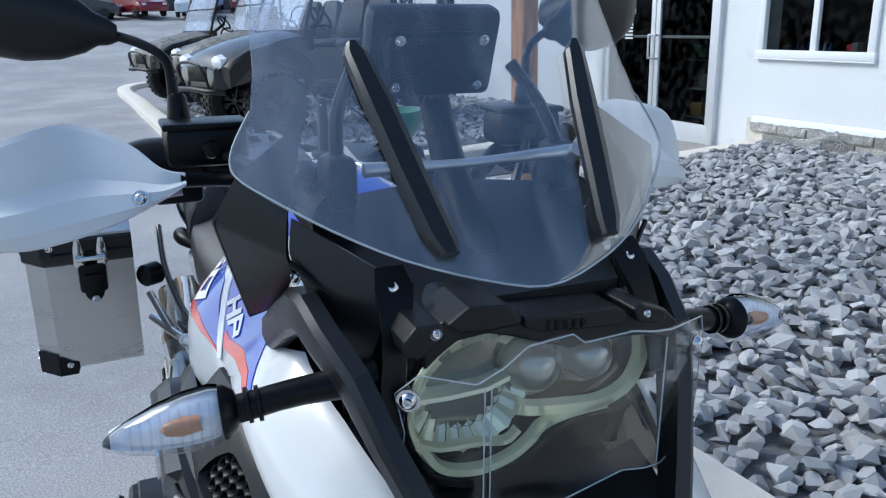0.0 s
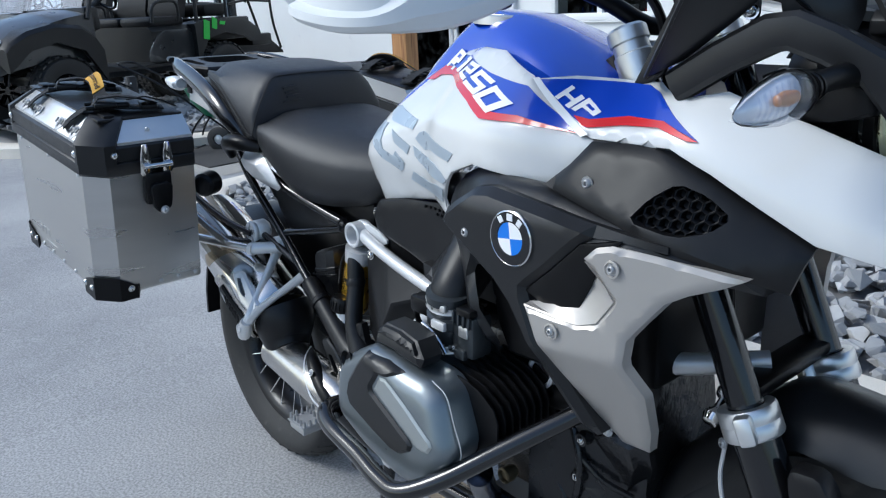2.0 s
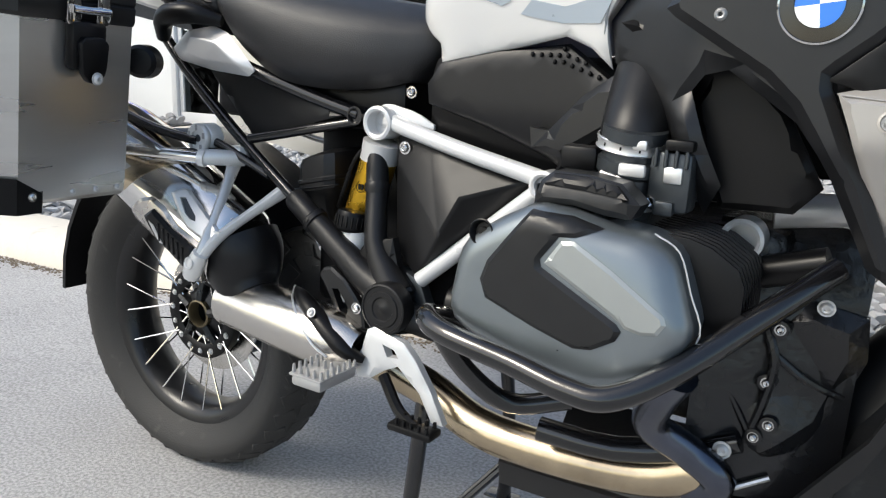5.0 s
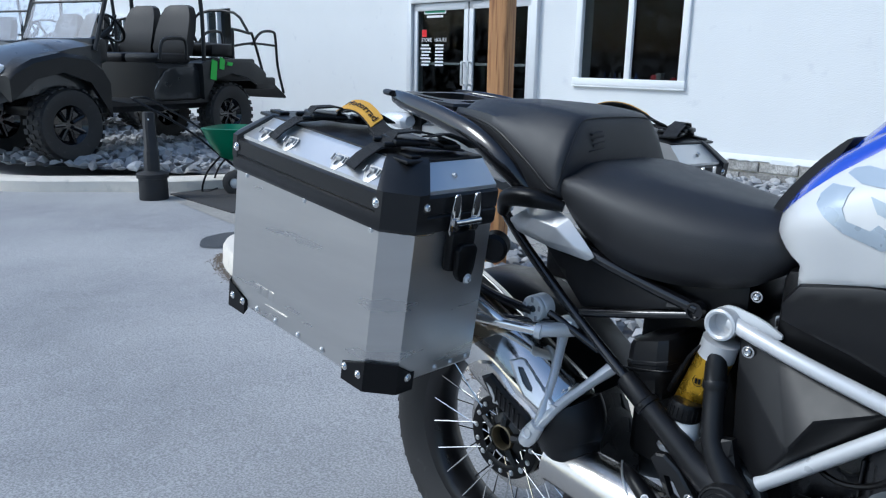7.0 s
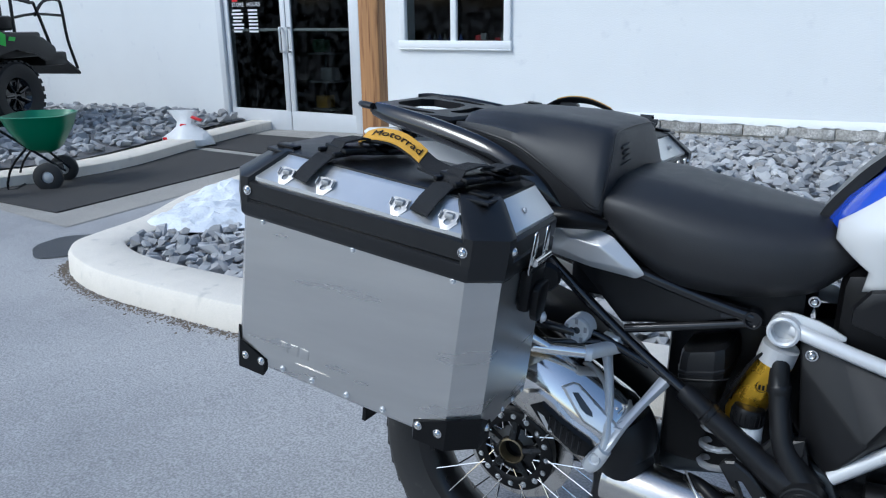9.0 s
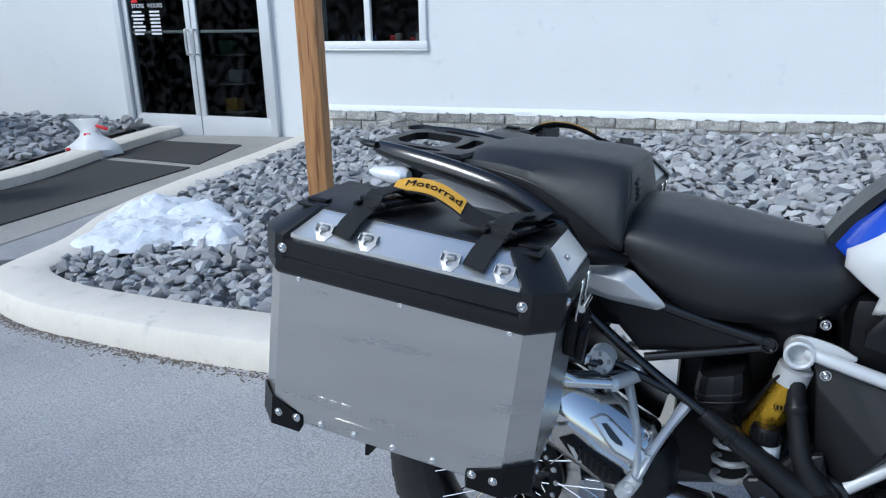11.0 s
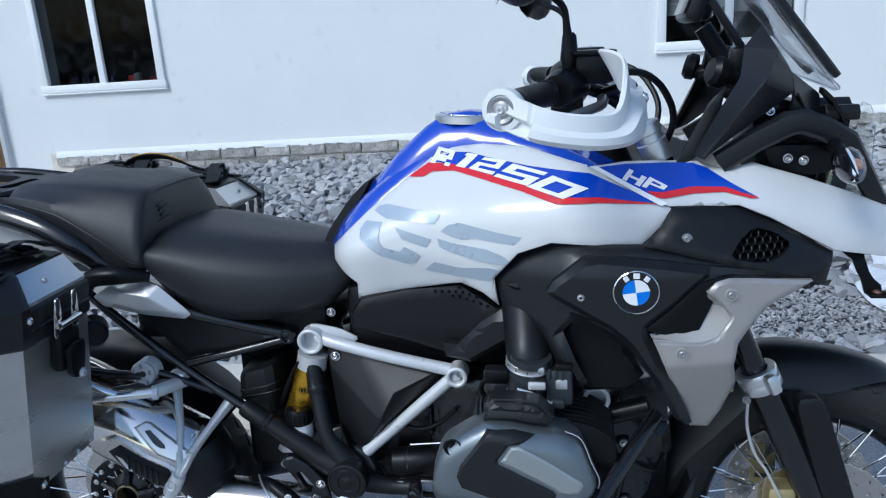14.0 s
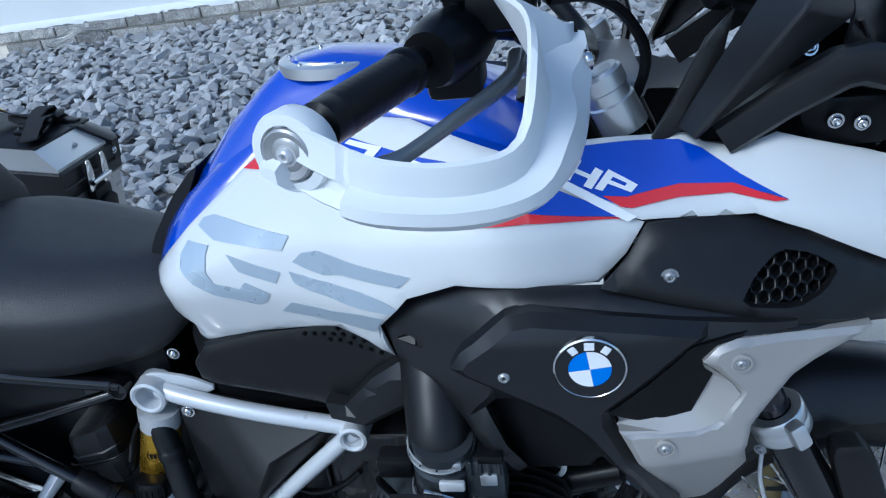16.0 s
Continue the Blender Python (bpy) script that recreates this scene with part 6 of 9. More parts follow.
part("silencer_shield", on_can(panel([(-.105, .000), (-.085, .018), (-.05, .020), (-.010, .012), (.030, .016), (.066, .014), (.070, -.02), (.066, -.062), (.050, -.092), (-.06, -.092), (-.120, -.082), (-.128, -.040)], lambda x, z: -.004, .008, .006, .010, cham=.003)), SHIELDGREY, sil, "dull steel silencer shield", 24)
sl = part("shield_slot", on_can(panel([(-.058, .046), (-.046, .066), (-.036, .070), (.056, .056), (.066, .046), (.062, .026), (.010, .021), (-.008, .026)], lambda x, z: -.006, .010, .005, .008, cham=.004, holes=[[(-.036, .050), (-.028, .056), (.012, .045), (.018, .039), (.006, .036), (-.008, .038)]])), ALU_BRIGHT, sil, "silver trim round a slot", 24)
part("slot_core", on_can(panel([(-.038, .049), (-.028, .057), (.014, .046), (.020, .038), (.006, .034), (-.010, .036)], lambda x, z: -.0015, .003, 0, .008)), GREYENG, sl)
pad = part("shield_insert", on_can(panel([(-.082, -.018), (-.066, .006), (-.020, .003), (.040, .006), (.052, -.002), (.050, -.030), (.030, -.046), (-.010, -.040), (-.048, -.036)], lambda x, z: -.0105, .010, .005, .009, cham=.004)), BLACK, sil, "black ribbed rubber pad", 24)
for k in range(6):
    part("pad_rib", on_can(tube([(-.030 + .013 * k, -.0115, -.030), (-.040 + .013 * k, -.0115, -.004)], .0022, 6, 2)), DARK2, pad)
part("pad_edge", on_can(panel([(-.064, -.014), (-.050, -.013), (-.022, -.031), (-.030, -.036)], lambda x, z: -.0125, .004, .001, .02, cham=.001)), ALU_BRIGHT, pad)
part("silencer_muff", tube([(.285, -.176, .548), (.296, -.176, .530), (.306, -.178, .505), (.318, -.182, .480), (.335, -.186, .462)], [.074, .073, .066, .055, .046], 28, 3), DARK2, sil, "black silencer end cover", 60)
pa, pb = Vector((.288, -.189, .4520)), Vector((.575, -.196, .428))
ax2 = along(pa, pb)
pl = (pb - pa).length
pc = part("exhaust_pipe", lathe([(.040, .004), (.0455, 0), (.0480, .001), (.0485, .005), (.0470, .009), (.0478, .014), (.0490, .10), (.0500, .17), (.0495, .21), (.044, .25), (.030, pl)], 40, ax2), STEEL, bike, "satin steel exhaust pipe")
part("pipe_mouth", lathe([(0, .012), (.041, .010), (.041, .0)], 24, ax2), BLACK, pc)
part("heat_shield", tube([(.430, -.185, .497), (.455, -.200, .492), (.490, -.212, .475), (.530, -.220, .452), (.565, -.222, .432), (.590, -.210, .420)], [.004, .012, .016, .017, .014, .006], 16, 4, flat=.9), BLACK, pc, "black heat shield")
part("shield_lip", tube([(.424, -.182, .4995), (.446, -.212, .488), (.478, -.2325, .464), (.515, -.2440, .437), (.543, -.2420, .422)], .0020, 6, 4), ALU_BRIGHT, pc)
bolt(pc, along((.502, -.232, .482), (.505, -.27, .50)), .0055, CAST)
port = part("pipe_boss", lathe([(.013, -.002), (.0125, .003), (.009, .0035), (.008, .001), (0, .001)], 20, along((.333, -.160, .4910), (.336, -.140, .54))), STEEL, pc)
bolt(port, along((.333, -.1600, .4925), (.336, -.140, .54)), .0060, CAST)
part("link_pipe", tube([(.57, -.16, .405), (.66, -.13, .365), (.77, -.15, .338), (.90, -.155, .338), (1.02, -.150, .350), (1.10, -.15, .385)], .030, 20), GOLDPIPE, bike, "heat-tinted steel exhaust pipe under the engine")
# silencer hanger
hg_ = part("hanger", tube([(.292, -.268, .530), (.306, -.262, .552), (.320, -.236, .580), (.342, -.192, .613), (.364, -.152, .643)], [.0135, .0125, .0110, .0110, .0150], 8, 3, flat=.80), PALECAST, bike, "silver cast silencer hanger", 50)
part("hanger_bar", tube([(.296, -.268, .536), (.302, -.262, .560), (.290, -.222, .612), (.270, -.180, .655), (.250, -.146, .684)], [.0130, .0110, .0100, .0105, .0150], 8, 3, flat=.80), PALECAST, hg_, "", 50)
part("hanger_web", plate([(.300, .552), (.325, .583), (.302, .583)], .006, Matrix.Translation((0, -.252, 0)), .001), PALECAST, hg_)
part("hanger_foot", tube([(.304, -.272, .548), (.288, -.272, .522), (.277, -.268, .506)], [.0135, .0165, .0145], 10, 2), PALECAST, hg_, "", 50)
part("foot_socket", lathe([(0, -.004), (.006, -.004), (.007, .002), (.010, .003), (.011, 0)], 18, along((.292, -.285, .532), (.290, -.33, .540))), CAST, hg_)
part("hanger_tube", tube([(.275, -.150, .690), (.255, -.190, .692), (.240, -.212, .692)], .0135, 14, 2), PALECAST, bike)
part("hanger_clasp", box(.262, -.150, .700, .036, .030, .020, .005, None), PALECAST, bike)
lk = part("pannier_lock", lathe([(.0, .012), (.012, .012), (.013, .016), (.023, .016), (.0255, .012), (.0255, .006), (.0240, .004), (.0255, .002), (.0255, -.022), (.018, -.03)], 28, pose(.209, -.180, .720, 90)), PALECAST, bike, "silver round pannier lock")
for k in range(5):
    a = 2 * math.pi * k / 5 + .3
    part("lock_recess", box(.0185 * math.cos(a), .0185 * math.sin(a), .0162, .006, .010, .0012, .0005, pose(.209, -.180, .720, 90) @ Matrix.Identity(4), None, 1), LOOPGREY, lk)
part("lock_core", lathe([(0, .0135), (.0055, .0135), (.0065, .012)], 16, pose(.209, -.180, .720, 90)), GREYENG, lk)
for s in (1, -1):
    part("pannier_rail", tube([(.205, s * -.19, .715), (.10, s * -.21, .735), (-.05, s * -.23, .79), (-.20, s * -.23, .86)], .0085, 10), GLOSSBLACK, bike, "glossy black pannier rail")
    part("pannier_rail", tube([(.25, s * -.175, .70), (.12, s * -.22, .695), (-.05, s * -.235, .73)], .0070, 10), GLOSSBLACK, bike, "glossy black pannier rail")
    part("grab_rail", tube([(.15, s * -.155, .925), (.10, s * -.175, .975), (.02, s * -.175, 1.02), (-.10, s * -.160, 1.050), (-.22, s * -.142, 1.070), (-.285, s * -.125, 1.080)], [.012, .016, .016, .016, .015, .011], 14, 5, flat=1.35), BARBLACK, bike, "black grab rail")
    part("pannier_knob", lathe([(0, .045), (.020, .043), (.026, .036), (.027, 0), (.022, -.004), (0, -.004)], 20, pose(.163, s * -.255, .842, 90 * s, 0, 35 * s)), BLACK, bike, "black pannier mount")
part("rack_arm", tube([(.238, -.213, .691), (.17, -.240, .694), (.075, -.275, .698)], .0105, 14, 3), CHROME, bike, "polished pannier support bar")
part("arm_mouth", lathe([(.0100, 0), (.0145, .001), (.0145, .012), (.0120, .013), (.0110, .004), (0, .004)], 16, along((.236, -.2135, .691), (.252, -.207, .690))), PALECAST, bike)
part("rack_arm", tube([(.180, -.236, .694), (.14, -.250, .716), (.07, -.275, .760)], .0095, 12, 3), CHROME, bike, "polished pannier support bar")
part("rack_arm", tube([(.216, -.176, .720), (.255, -.168, .706), (.335, -.152, .668)], .0075, 10, 3), GLOSSBLACK, bike)
# shock absorber
sh = part("shock_reservoir", tube([(.541, -.116, .738), (.540, -.116, .732), (.535, -.115, .715), (.512, -.111, .650), (.492, -.107, .596), (.489, -.106, .588)], [.018, .0255, .0290, .0300, .0300, .026], 28, 1), GOLD, bike, "gold anodised shock reservoir")
part("reservoir_collar", tube([(.540, -.116, .742), (.533, -.1145, .712)], .0302, 24, 1), CAST, sh, "silver collar")
part("reservoir_cap", lathe([(.0, .016), (.020, .015), (.0250, .013), (.0270, .008), (.0270, -.014), (.0250, -.017), (.020, -.020)], 28, pose(.507, -.142, .617, -8, 4)), BLACK, sh, "black screw cap")
for k in range(20):
    a = 2 * math.pi * k / 20
    part("cap_rib", box(.0272 * math.cos(a), .0272 * math.sin(a), -.003, .002, .003, .018, .0006, pose(.507, -.142, .617, -8, 4) @ pose(0, 0, 0, 0, 0, 0), None, 1), BLACK, sh)
part("reservoir_hose", tube([(.462, -.120, .628), (.470, -.124, .645), (.484, -.130, .672), (.497, -.135, .702), (.515, -.135, .728), (.535, -.130, .735)], [.0055, .0050, .0042, .0035, .0028, .0028], 8), BLACK, sh)
for k in range(7):
    part("hose_rib", lathe([(.0045, -.0012), (.0062, 0), (.0045, .0012)], 10, along((.472 + .0028 * k, -.125 - .001 * k, .650 + .0058 * k), (.476 + .0028 * k, -.126 - .001 * k, .660 + .0058 * k))), BLACK, sh)
part("reservoir_badge", lathe([(.0085, -.0005), (.0092, .0006), (.0098, -.0005)], 24, along((.522, -.1430, .672), (.523, -.18, .680))), BLACK, sh, "round black mark")
for k in (0, 1):
    part("reservoir_mark", box(.519 + .006 * k, -.1437, .671, .0038, .001, .009, .0003, None, None, 1), BLACK, sh)
part("reservoir_glass", lathe([(.012, -.010), (.020, -.006), (.0225, 0), (.0225, .034), (.018, .036)], 20, pose(.511, -.140, .566)), WHITE_PLASTIC, sh, "milky fluid cup")
part("shock_spring", tube([(.455 + .036 * math.cos(t * .55), -.040 + .036 * math.sin(t * .55), .43 + .12 * t / 36) for t in range(37)], .0065, 8, 1), WHITETUBE, bike, "white shock spring")
cn = part("black_canister", loft([[Vector((x0 + (x - .5) * w, -.085 - .055 * y * dp, z + (x - .5) * .022)) for x, y in ((0, .3), (.08, .8), (.25, 1), (.75, 1), (.92, .8), (1, .3), (1, -1), (0, -1))] for z, w, dp, x0 in ((.588, .046, .5, .424), (.592, .052, .6, .424), (.630, .060, .75, .422), (.646, .084, .9, .420), (.652, .090, 1, .420), (.664, .090, 1, .420), (.666, .093, 1.04, .420), (.671, .093, 1.04, .420), (.673, .090, 1, .420), (.700, .086, 1, .420), (.708, .080, .95, .420), (.713, .064, .75, .420))]), DARK2, bike, "black plastic canister", 30)
part("canister_seam", tube([(.372, -.130, .646), (.385, -.139, .650), (.420, -.1420, .657), (.455, -.139, .6645), (.467, -.130, .667)], .0016, 6, 3), BLACK, cn)
part("inner_panel", box(.44, .03, .60, .22, .10, .36, .02), BLACK, bike)
part("inner_fender", loft([[Vector((rr * math.cos(a), y, .32 + rr * math.sin(a))) for y, rr in ((-.095, .33), (-.10, .37), (-.06, .395), (.06, .395), (.10, .37), (.095, .33), (.05, .375), (-.05, .375))] for a in [radians(38 + 10.5 * k) for k in range(7)]]), BLACK, bike, "black rear mudguard")
part("rear_fender_flap", loft([[Vector((rr * math.cos(a), y, .32 + rr * math.sin(a))) for y, rr in ((-.09, .355), (-.09, .365), (.09, .365), (.09, .355))] for a in [radians(120 + 12 * k) for k in range(6)]]), BLACK, bike)
part("swing_arm", tube([(.60, .10, .44), (.30, .12, .36), (.02, .12, .32)], [.045, .05, .07], 14), GREYENG, bike)
part("under_tray", box(.36, 0, .80, .42, .20, .09, .02), BLACK, bike)
part("battery_box", panel(rounded([(.53, .72), (.60, .74), (.72, .72), (.80, .70), (.72, .63), (.66, .56), (.58, .56)], 1), lambda x, z: -.085, .17, .01, .04), BLACK, bike)
part("tail_unit", loft([[Vector((x, y * w, zc + z * h)) for y, z in ((-1, 0), (-.8, .8), (0, 1), (.8, .8), (1, 0), (.8, -1), (-.8, -1))] for x, w, h, zc in ((.10, .13, .05, .95), (-.10, .12, .055, .985), (-.22, .10, .05, 1.0), (-.26, .08, .04, 1.0))]), GREYENG, bike)
part("tail_light", loft([[Vector((x, y * w, zc + z * h)) for y, z in ((-1, 0), (-.8, .8), (0, 1), (.8, .8), (1, 0), (.8, -1), (-.8, -1))] for x, w, h, zc in ((-.25, .07, .03, 1.005), (-.275, .06, .025, 1.003), (-.285, .04, .015, 1.0))]), RED, bike)

# seats
def seat(name, rows, label, boxy=0.0):
    """Rows: x, top z, half width of the top, half width, side z, bottom z, bottom half width."""
    loops = []
    n = len(rows)
    for t in range((n - 1) * 5 + 1):
        i, k = min(t // 5, n - 2), (t - 5 * min(t // 5, n - 2)) / 5
        p = [rows[max(0, i - 1)], rows[i], rows[i + 1], rows[min(n - 1, i + 2)]]
        x, zt, wt, w, zs, zb, wb = [.5 * (2 * p[1][j] + (p[2][j] - p[0][j]) * k + (2 * p[0][j] - 5 * p[1][j] + 4 * p[2][j] - p[3][j]) * k * k + (3 * p[1][j] - p[0][j] - 3 * p[2][j] + p[3][j]) * k ** 3) for j in range(7)]
        soft = [(0, zt), (wt * .5, zt + .001), (wt * .85, zt - .003), (wt + (w - wt) * .45, zt - .016 - .08 * (zt - zs)), (w * .96, zs + .42 * (zt - zs)), (w * .985, zs + .25 * (zt - zs)), (w, zs), (w * .988, zb + .5 * (zs - zb)), (wb, zb)]
        hard = [(0, zt), (wt * .55, zt), (wt * .94, zt - .0015), (wt * 1.04, zt - .007), (wt + (w - wt) * .42, zt - .024), (w * .965, zs + .42 * (zt - zs)), (w * .992, zs + .08 * (zt - zs)), (w, zs), (wb, zb)]
        half = [(a[0] + (b[0] - a[0]) * boxy, a[1] + (b[1] - a[1]) * boxy) for a, b in zip(soft, hard)]
        loops.append([Vector((x, -y, z)) for y, z in half[::-1]] + [Vector((x, y, z)) for y, z in half[1:]])
    return part(name, loft(loops), LEATHER, bike, label, 60)


rs = seat("rider_seat", [(.212, .958, .06, .115, .945, .935, .10), (.222, .984, .105, .160, .953, .940, .15), (.245, .993, .118, .175, .946, .912, .160), (.288, .995, .120, .181, .935, .870, .158), (.354, .986, .120, .181, .912, .830, .150), (.433, .973, .112, .171, .893, .818, .140), (.509, .962, .092, .150, .885, .822, .120), (.570, .954, .070, .122, .885, .836, .105), (.610, .944, .050, .100, .893, .866, .090), (.630, .925, .035, .085, .899, .884, .075)], "matt black rider seat")
PILLION = [(-.112, 1.062, .04, .09, 1.055, 1.045, .085), (-.088, 1.084, .075, .125, 1.060, 1.035, .115), (-.02, 1.091, .100, .150, 1.056, 1.010, .138), (.06, 1.091, .112, .165, 1.040, .983, .150), (.13, 1.088, .118, .175, 1.004, .942, .160), (.180, 1.083, .118, .179, .972, .926, .164), (.206, 1.079, .116, .180, .952, .920, .165), (.220, 1.074, .112, .180, .945, .922, .165), (.229, 1.064, .106, .177, .944, .925, .163), (.234, 1.040, .100, .172, .946, .928, .158), (.236, .985, .094, .160, .946, .930, .150)]
ps = seat("pillion_seat", PILLION, "matt black stepped pillion seat with piping", .75)
for k in range(3):
    part("embossed_bar", front_block([(-.096 + .004 * k, 1.044 - .010 * k), (-.062 + .004 * k, 1.048 - .010 * k), (-.061 + .004 * k, 1.043 - .010 * k), (-.095 + .004 * k, 1.039 - .010 * k)], .2388 - .0002 * k, .006, .0008), LEATHER, ps)
part("embossed_bar", front_block([(-.098, 1.012), (-.050, 1.016), (-.050, 1.014), (-.098, 1.010)], .2392, .006, .0005), LEATHER, ps)
for d, r in ((0, .0017), (.0055, .0008)):
    part("piping", tube([(x, -w - .0004, zs - d) for x, zt, wt, w, zs, zb, wb in PILLION[1:9]], r, 6, 4), DARK2 if r > .001 else STRAP, ps, "stitched piping")
part("piping", tube([(.2285, -.176, .948), (.2355, -.168, .985), (.2350, -.146, 1.030), (.2290, -.118, 1.064), (.226, -.08, 1.070), (.226, 0, 1.072), (.226, .08, 1.070), (.2290, .118, 1.064)], .0013, 6, 4), DARK2, ps)

# luggage rack
RACK = [(-.312, -.085), (-.300, -.125), (-.270, -.142), (-.150, -.136), (-.105, -.118), (-.095, -.070), (-.095, .070), (-.105, .118), (-.150, .136), (-.270, .142), (-.300, .125), (-.312, .085)]
slot = rounded([(-.272, -.124), (-.165, -.118), (-.150, -.104), (-.165, -.094), (-.262, -.098)], 1)
rk = part("luggage_rack", panel(RACK, lambda x, z: 0, .016, .007, .03, 1, None, Matrix.Translation((0, 0, 1.066)) @ pose(0, 0, 0, 0, 4.5, 0) @ pose(0, 0, 0, -90, 0, 0), [slot, [(x, -y) for x, y in slot], rounded([(-.285, -.070), (-.285, .070), (-.18, .074), (-.165, 0), (-.18, -.074)], 1), rounded([(-.150, -.06), (-.145, 0), (-.150, .06), (-.118, .055), (-.118, -.055)], 1)], cham=.006), DARK2, bike, "black luggage rack with slots", 20)
for s in (1, -1):
    part("rack_tip", tube([(-.285, s * .135, 1.086), (-.315, s * .128, 1.088), (-.335, s * .110, 1.089)], [.010, .010, .006], 10, 3, flat=.7), DARK2, rk)
    part("rack_post", box(-.205, s * .122, 1.040, .030, .020, .075, .004), DARK2, rk)
    si = part("rear_indicator", loft([[Vector((x, s * (-.150 - q * .0), z)) + Vector((0, s * -.02 * math.cos(a) * k, .017 * math.sin(a) * k)) for a in [2 * math.pi * i / 14 for i in range(14)]] for x, z, q, k in ((-.205, 1.030, 0, .7), (-.215, 1.030, 0, 1.1), (-.25, 1.031, 0, 1.0), (-.285, 1.034, 0, .6), (-.295, 1.035, 0, .2))]), LENS_INNER, bike, "clear rear indicator lens")
    part("tail_cheek", panel([(-.23, .985), (-.22, 1.025), (-.10, 1.035), (.06, .985), (.10, .945), (.05, .93), (-.10, .96)], lambda x, z: -.128, .02, .006, .03, s, cham=.006), CAST, bike, "silver tail side panel", 20)

# ---- panniers ----
def pannier(side):
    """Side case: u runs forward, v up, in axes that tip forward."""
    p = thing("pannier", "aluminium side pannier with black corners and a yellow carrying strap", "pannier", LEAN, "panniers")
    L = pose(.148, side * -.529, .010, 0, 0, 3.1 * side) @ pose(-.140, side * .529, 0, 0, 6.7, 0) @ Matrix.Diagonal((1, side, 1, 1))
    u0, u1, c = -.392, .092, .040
    y0, y1 = -.528, -.306

    def plan(g, y_in=None):
        """Case outline seen from above, grown by g, with cut corners on the outside."""
        yi = y_in if y_in is not None else y1
        return [(u0 - g, yi), (u0 - g, y0 - g + c), (u0 - g + c, y0 - g), (u1 + g - c, y0 - g), (u1 + g, y0 - g + c), (u1 + g, yi)]

    def wall(rows, bev=.0, caps=True):
        bm = loft([[Vector((u, y, v)) for u, y in plan(g)] for v, g in rows], caps=caps)
        if bev:
            bmesh.ops.bevel(bm, geom=[e for e in bm.edges if len(e.link_faces) == 2 and e.calc_face_angle(0) > .3], offset=bev, segments=2, affect='EDGES', profile=.5)
        bm.transform(L)
        return bm

    body = part("case_body", wall([(.632, -.010), (.640, -.002), (.66, 0), (.910, 0)], .003), ALU, p, "brushed aluminium case body with rivets")
    part("lid_band", wall([(.900, .002), (.906, .006), (.926, .006), (.929, .003), (.932, .006), (.958, .006), (.962, .002)], .0012), DARK, p, "black plastic lid band")
    lid = part("lid", wall([(.955, -.001), (.968, -.001), (1.000, -.036), (1.005, -.041)], .002), ALU_BRIGHT, p, "bright aluminium lid")
    part("lid_top", box((u0 + u1) / 2, (y0 + y1) / 2 + .021, 1.0055, u1 - u0 - .078, y1 - y0 - .044, .006, .002, L), DARK2, lid, "black rubber lid mat")
    # corner caps
    for uc, sg in ((u1, 1), (u0, -1)):
        q = [[Vector((uc + sg * (g - k), y, v)) for k, y in ((.054 - a * .6, y0 - g), (.040, y0 - g), (.0, y0 + .040 - g), (.0, y0 + .062 - a * .6 - g))] for v, g, a in ((.925, .0075, 0), (.966, .0075, 0), (1.002, -.031, .012), (1.010, -.042, .02))]
        bm = loft([r + [x + Vector((sg * -.012 * .7, .012 * .7, 0)) for x in r[::-1]] for r in q])
        bm.transform(L)
        part("corner_cap", bm, DARK, p, "black plastic corner cap")
        for k, y in ((.046, y0 - .008), (.0 - .0075, y0 + .052)):
            ax = pose(0, 0, 0, 90) if k > .03 else pose(0, 0, 0, 0, 90 * sg, 0)
            bolt(p, L @ Matrix.Translation((uc - sg * k, y, .945)) @ ax, .006)
        part("cap_clip", box(uc - sg * .064, y0 + .070, 1.011, .034, .022, .006, .002, L), BLACK, p)
        # foot corner
        r = [[Vector((uc + sg * (.0035 - k), y, v)) for k, y in ((.095, y0 - .0035), (.040, y0 - .0035), (.0, y0 + .0365), (.0, y0 + .075))] for v in (.634, .644, .654)]
        bm = loft([[x + (Vector((0, 0, -.012)) if i == 0 else Vector((0, 0, (.022 if j in (1, 2) else -.002)))) * (1 if i != 1 else 0) for j, x in enumerate(row)] + [x + Vector((sg * -.005, .005, 0)) for x in row[::-1]] for i, row in enumerate(r)])
        bm.transform(L)
        part("foot_corner", bm, BLACK, p, "black foot corner")
        for k, y, a in ((.085, y0 - .004, 0), (.050, y0 - .004, 0), (-.004, y0 + .06, 1)):
            bolt(p, L @ Matrix.Translation((uc - sg * k, y, .648)) @ (pose(0, 0, 0, 0, 90 * sg, 0) if a else pose(0, 0, 0, 90)), .0055)
    # rivets
    for u, v in ((.034, .897), (-.14, .897), (-.317, .897), (-.06, .648), (-.13, .648), (-.20, .648), (-.262, .648)):
        bolt(p, L @ Matrix.Translation((u, y0 - .0005, v)) @ pose(0, 0, 0, 90), .0045, CAST, "rivet")
    for y in (-.40, -.36, -.32):
        bolt(p, L @ Matrix.Translation((u1 + .0005, y, .648)) @ pose(0, 0, 0, 0, 90, 0), .004, CAST, "rivet")
    part("seam", box((u0 + u1) / 2 - .05, y0 - .001, .668, .07, .0015, .0012, .0004, L), ALU, body)
    for k in range(3):
        part("pressed_mark", box(-.262 + .022 * k, y0 - .0002, .690, .017, .0012, .018, .0005, L), ALU, body)
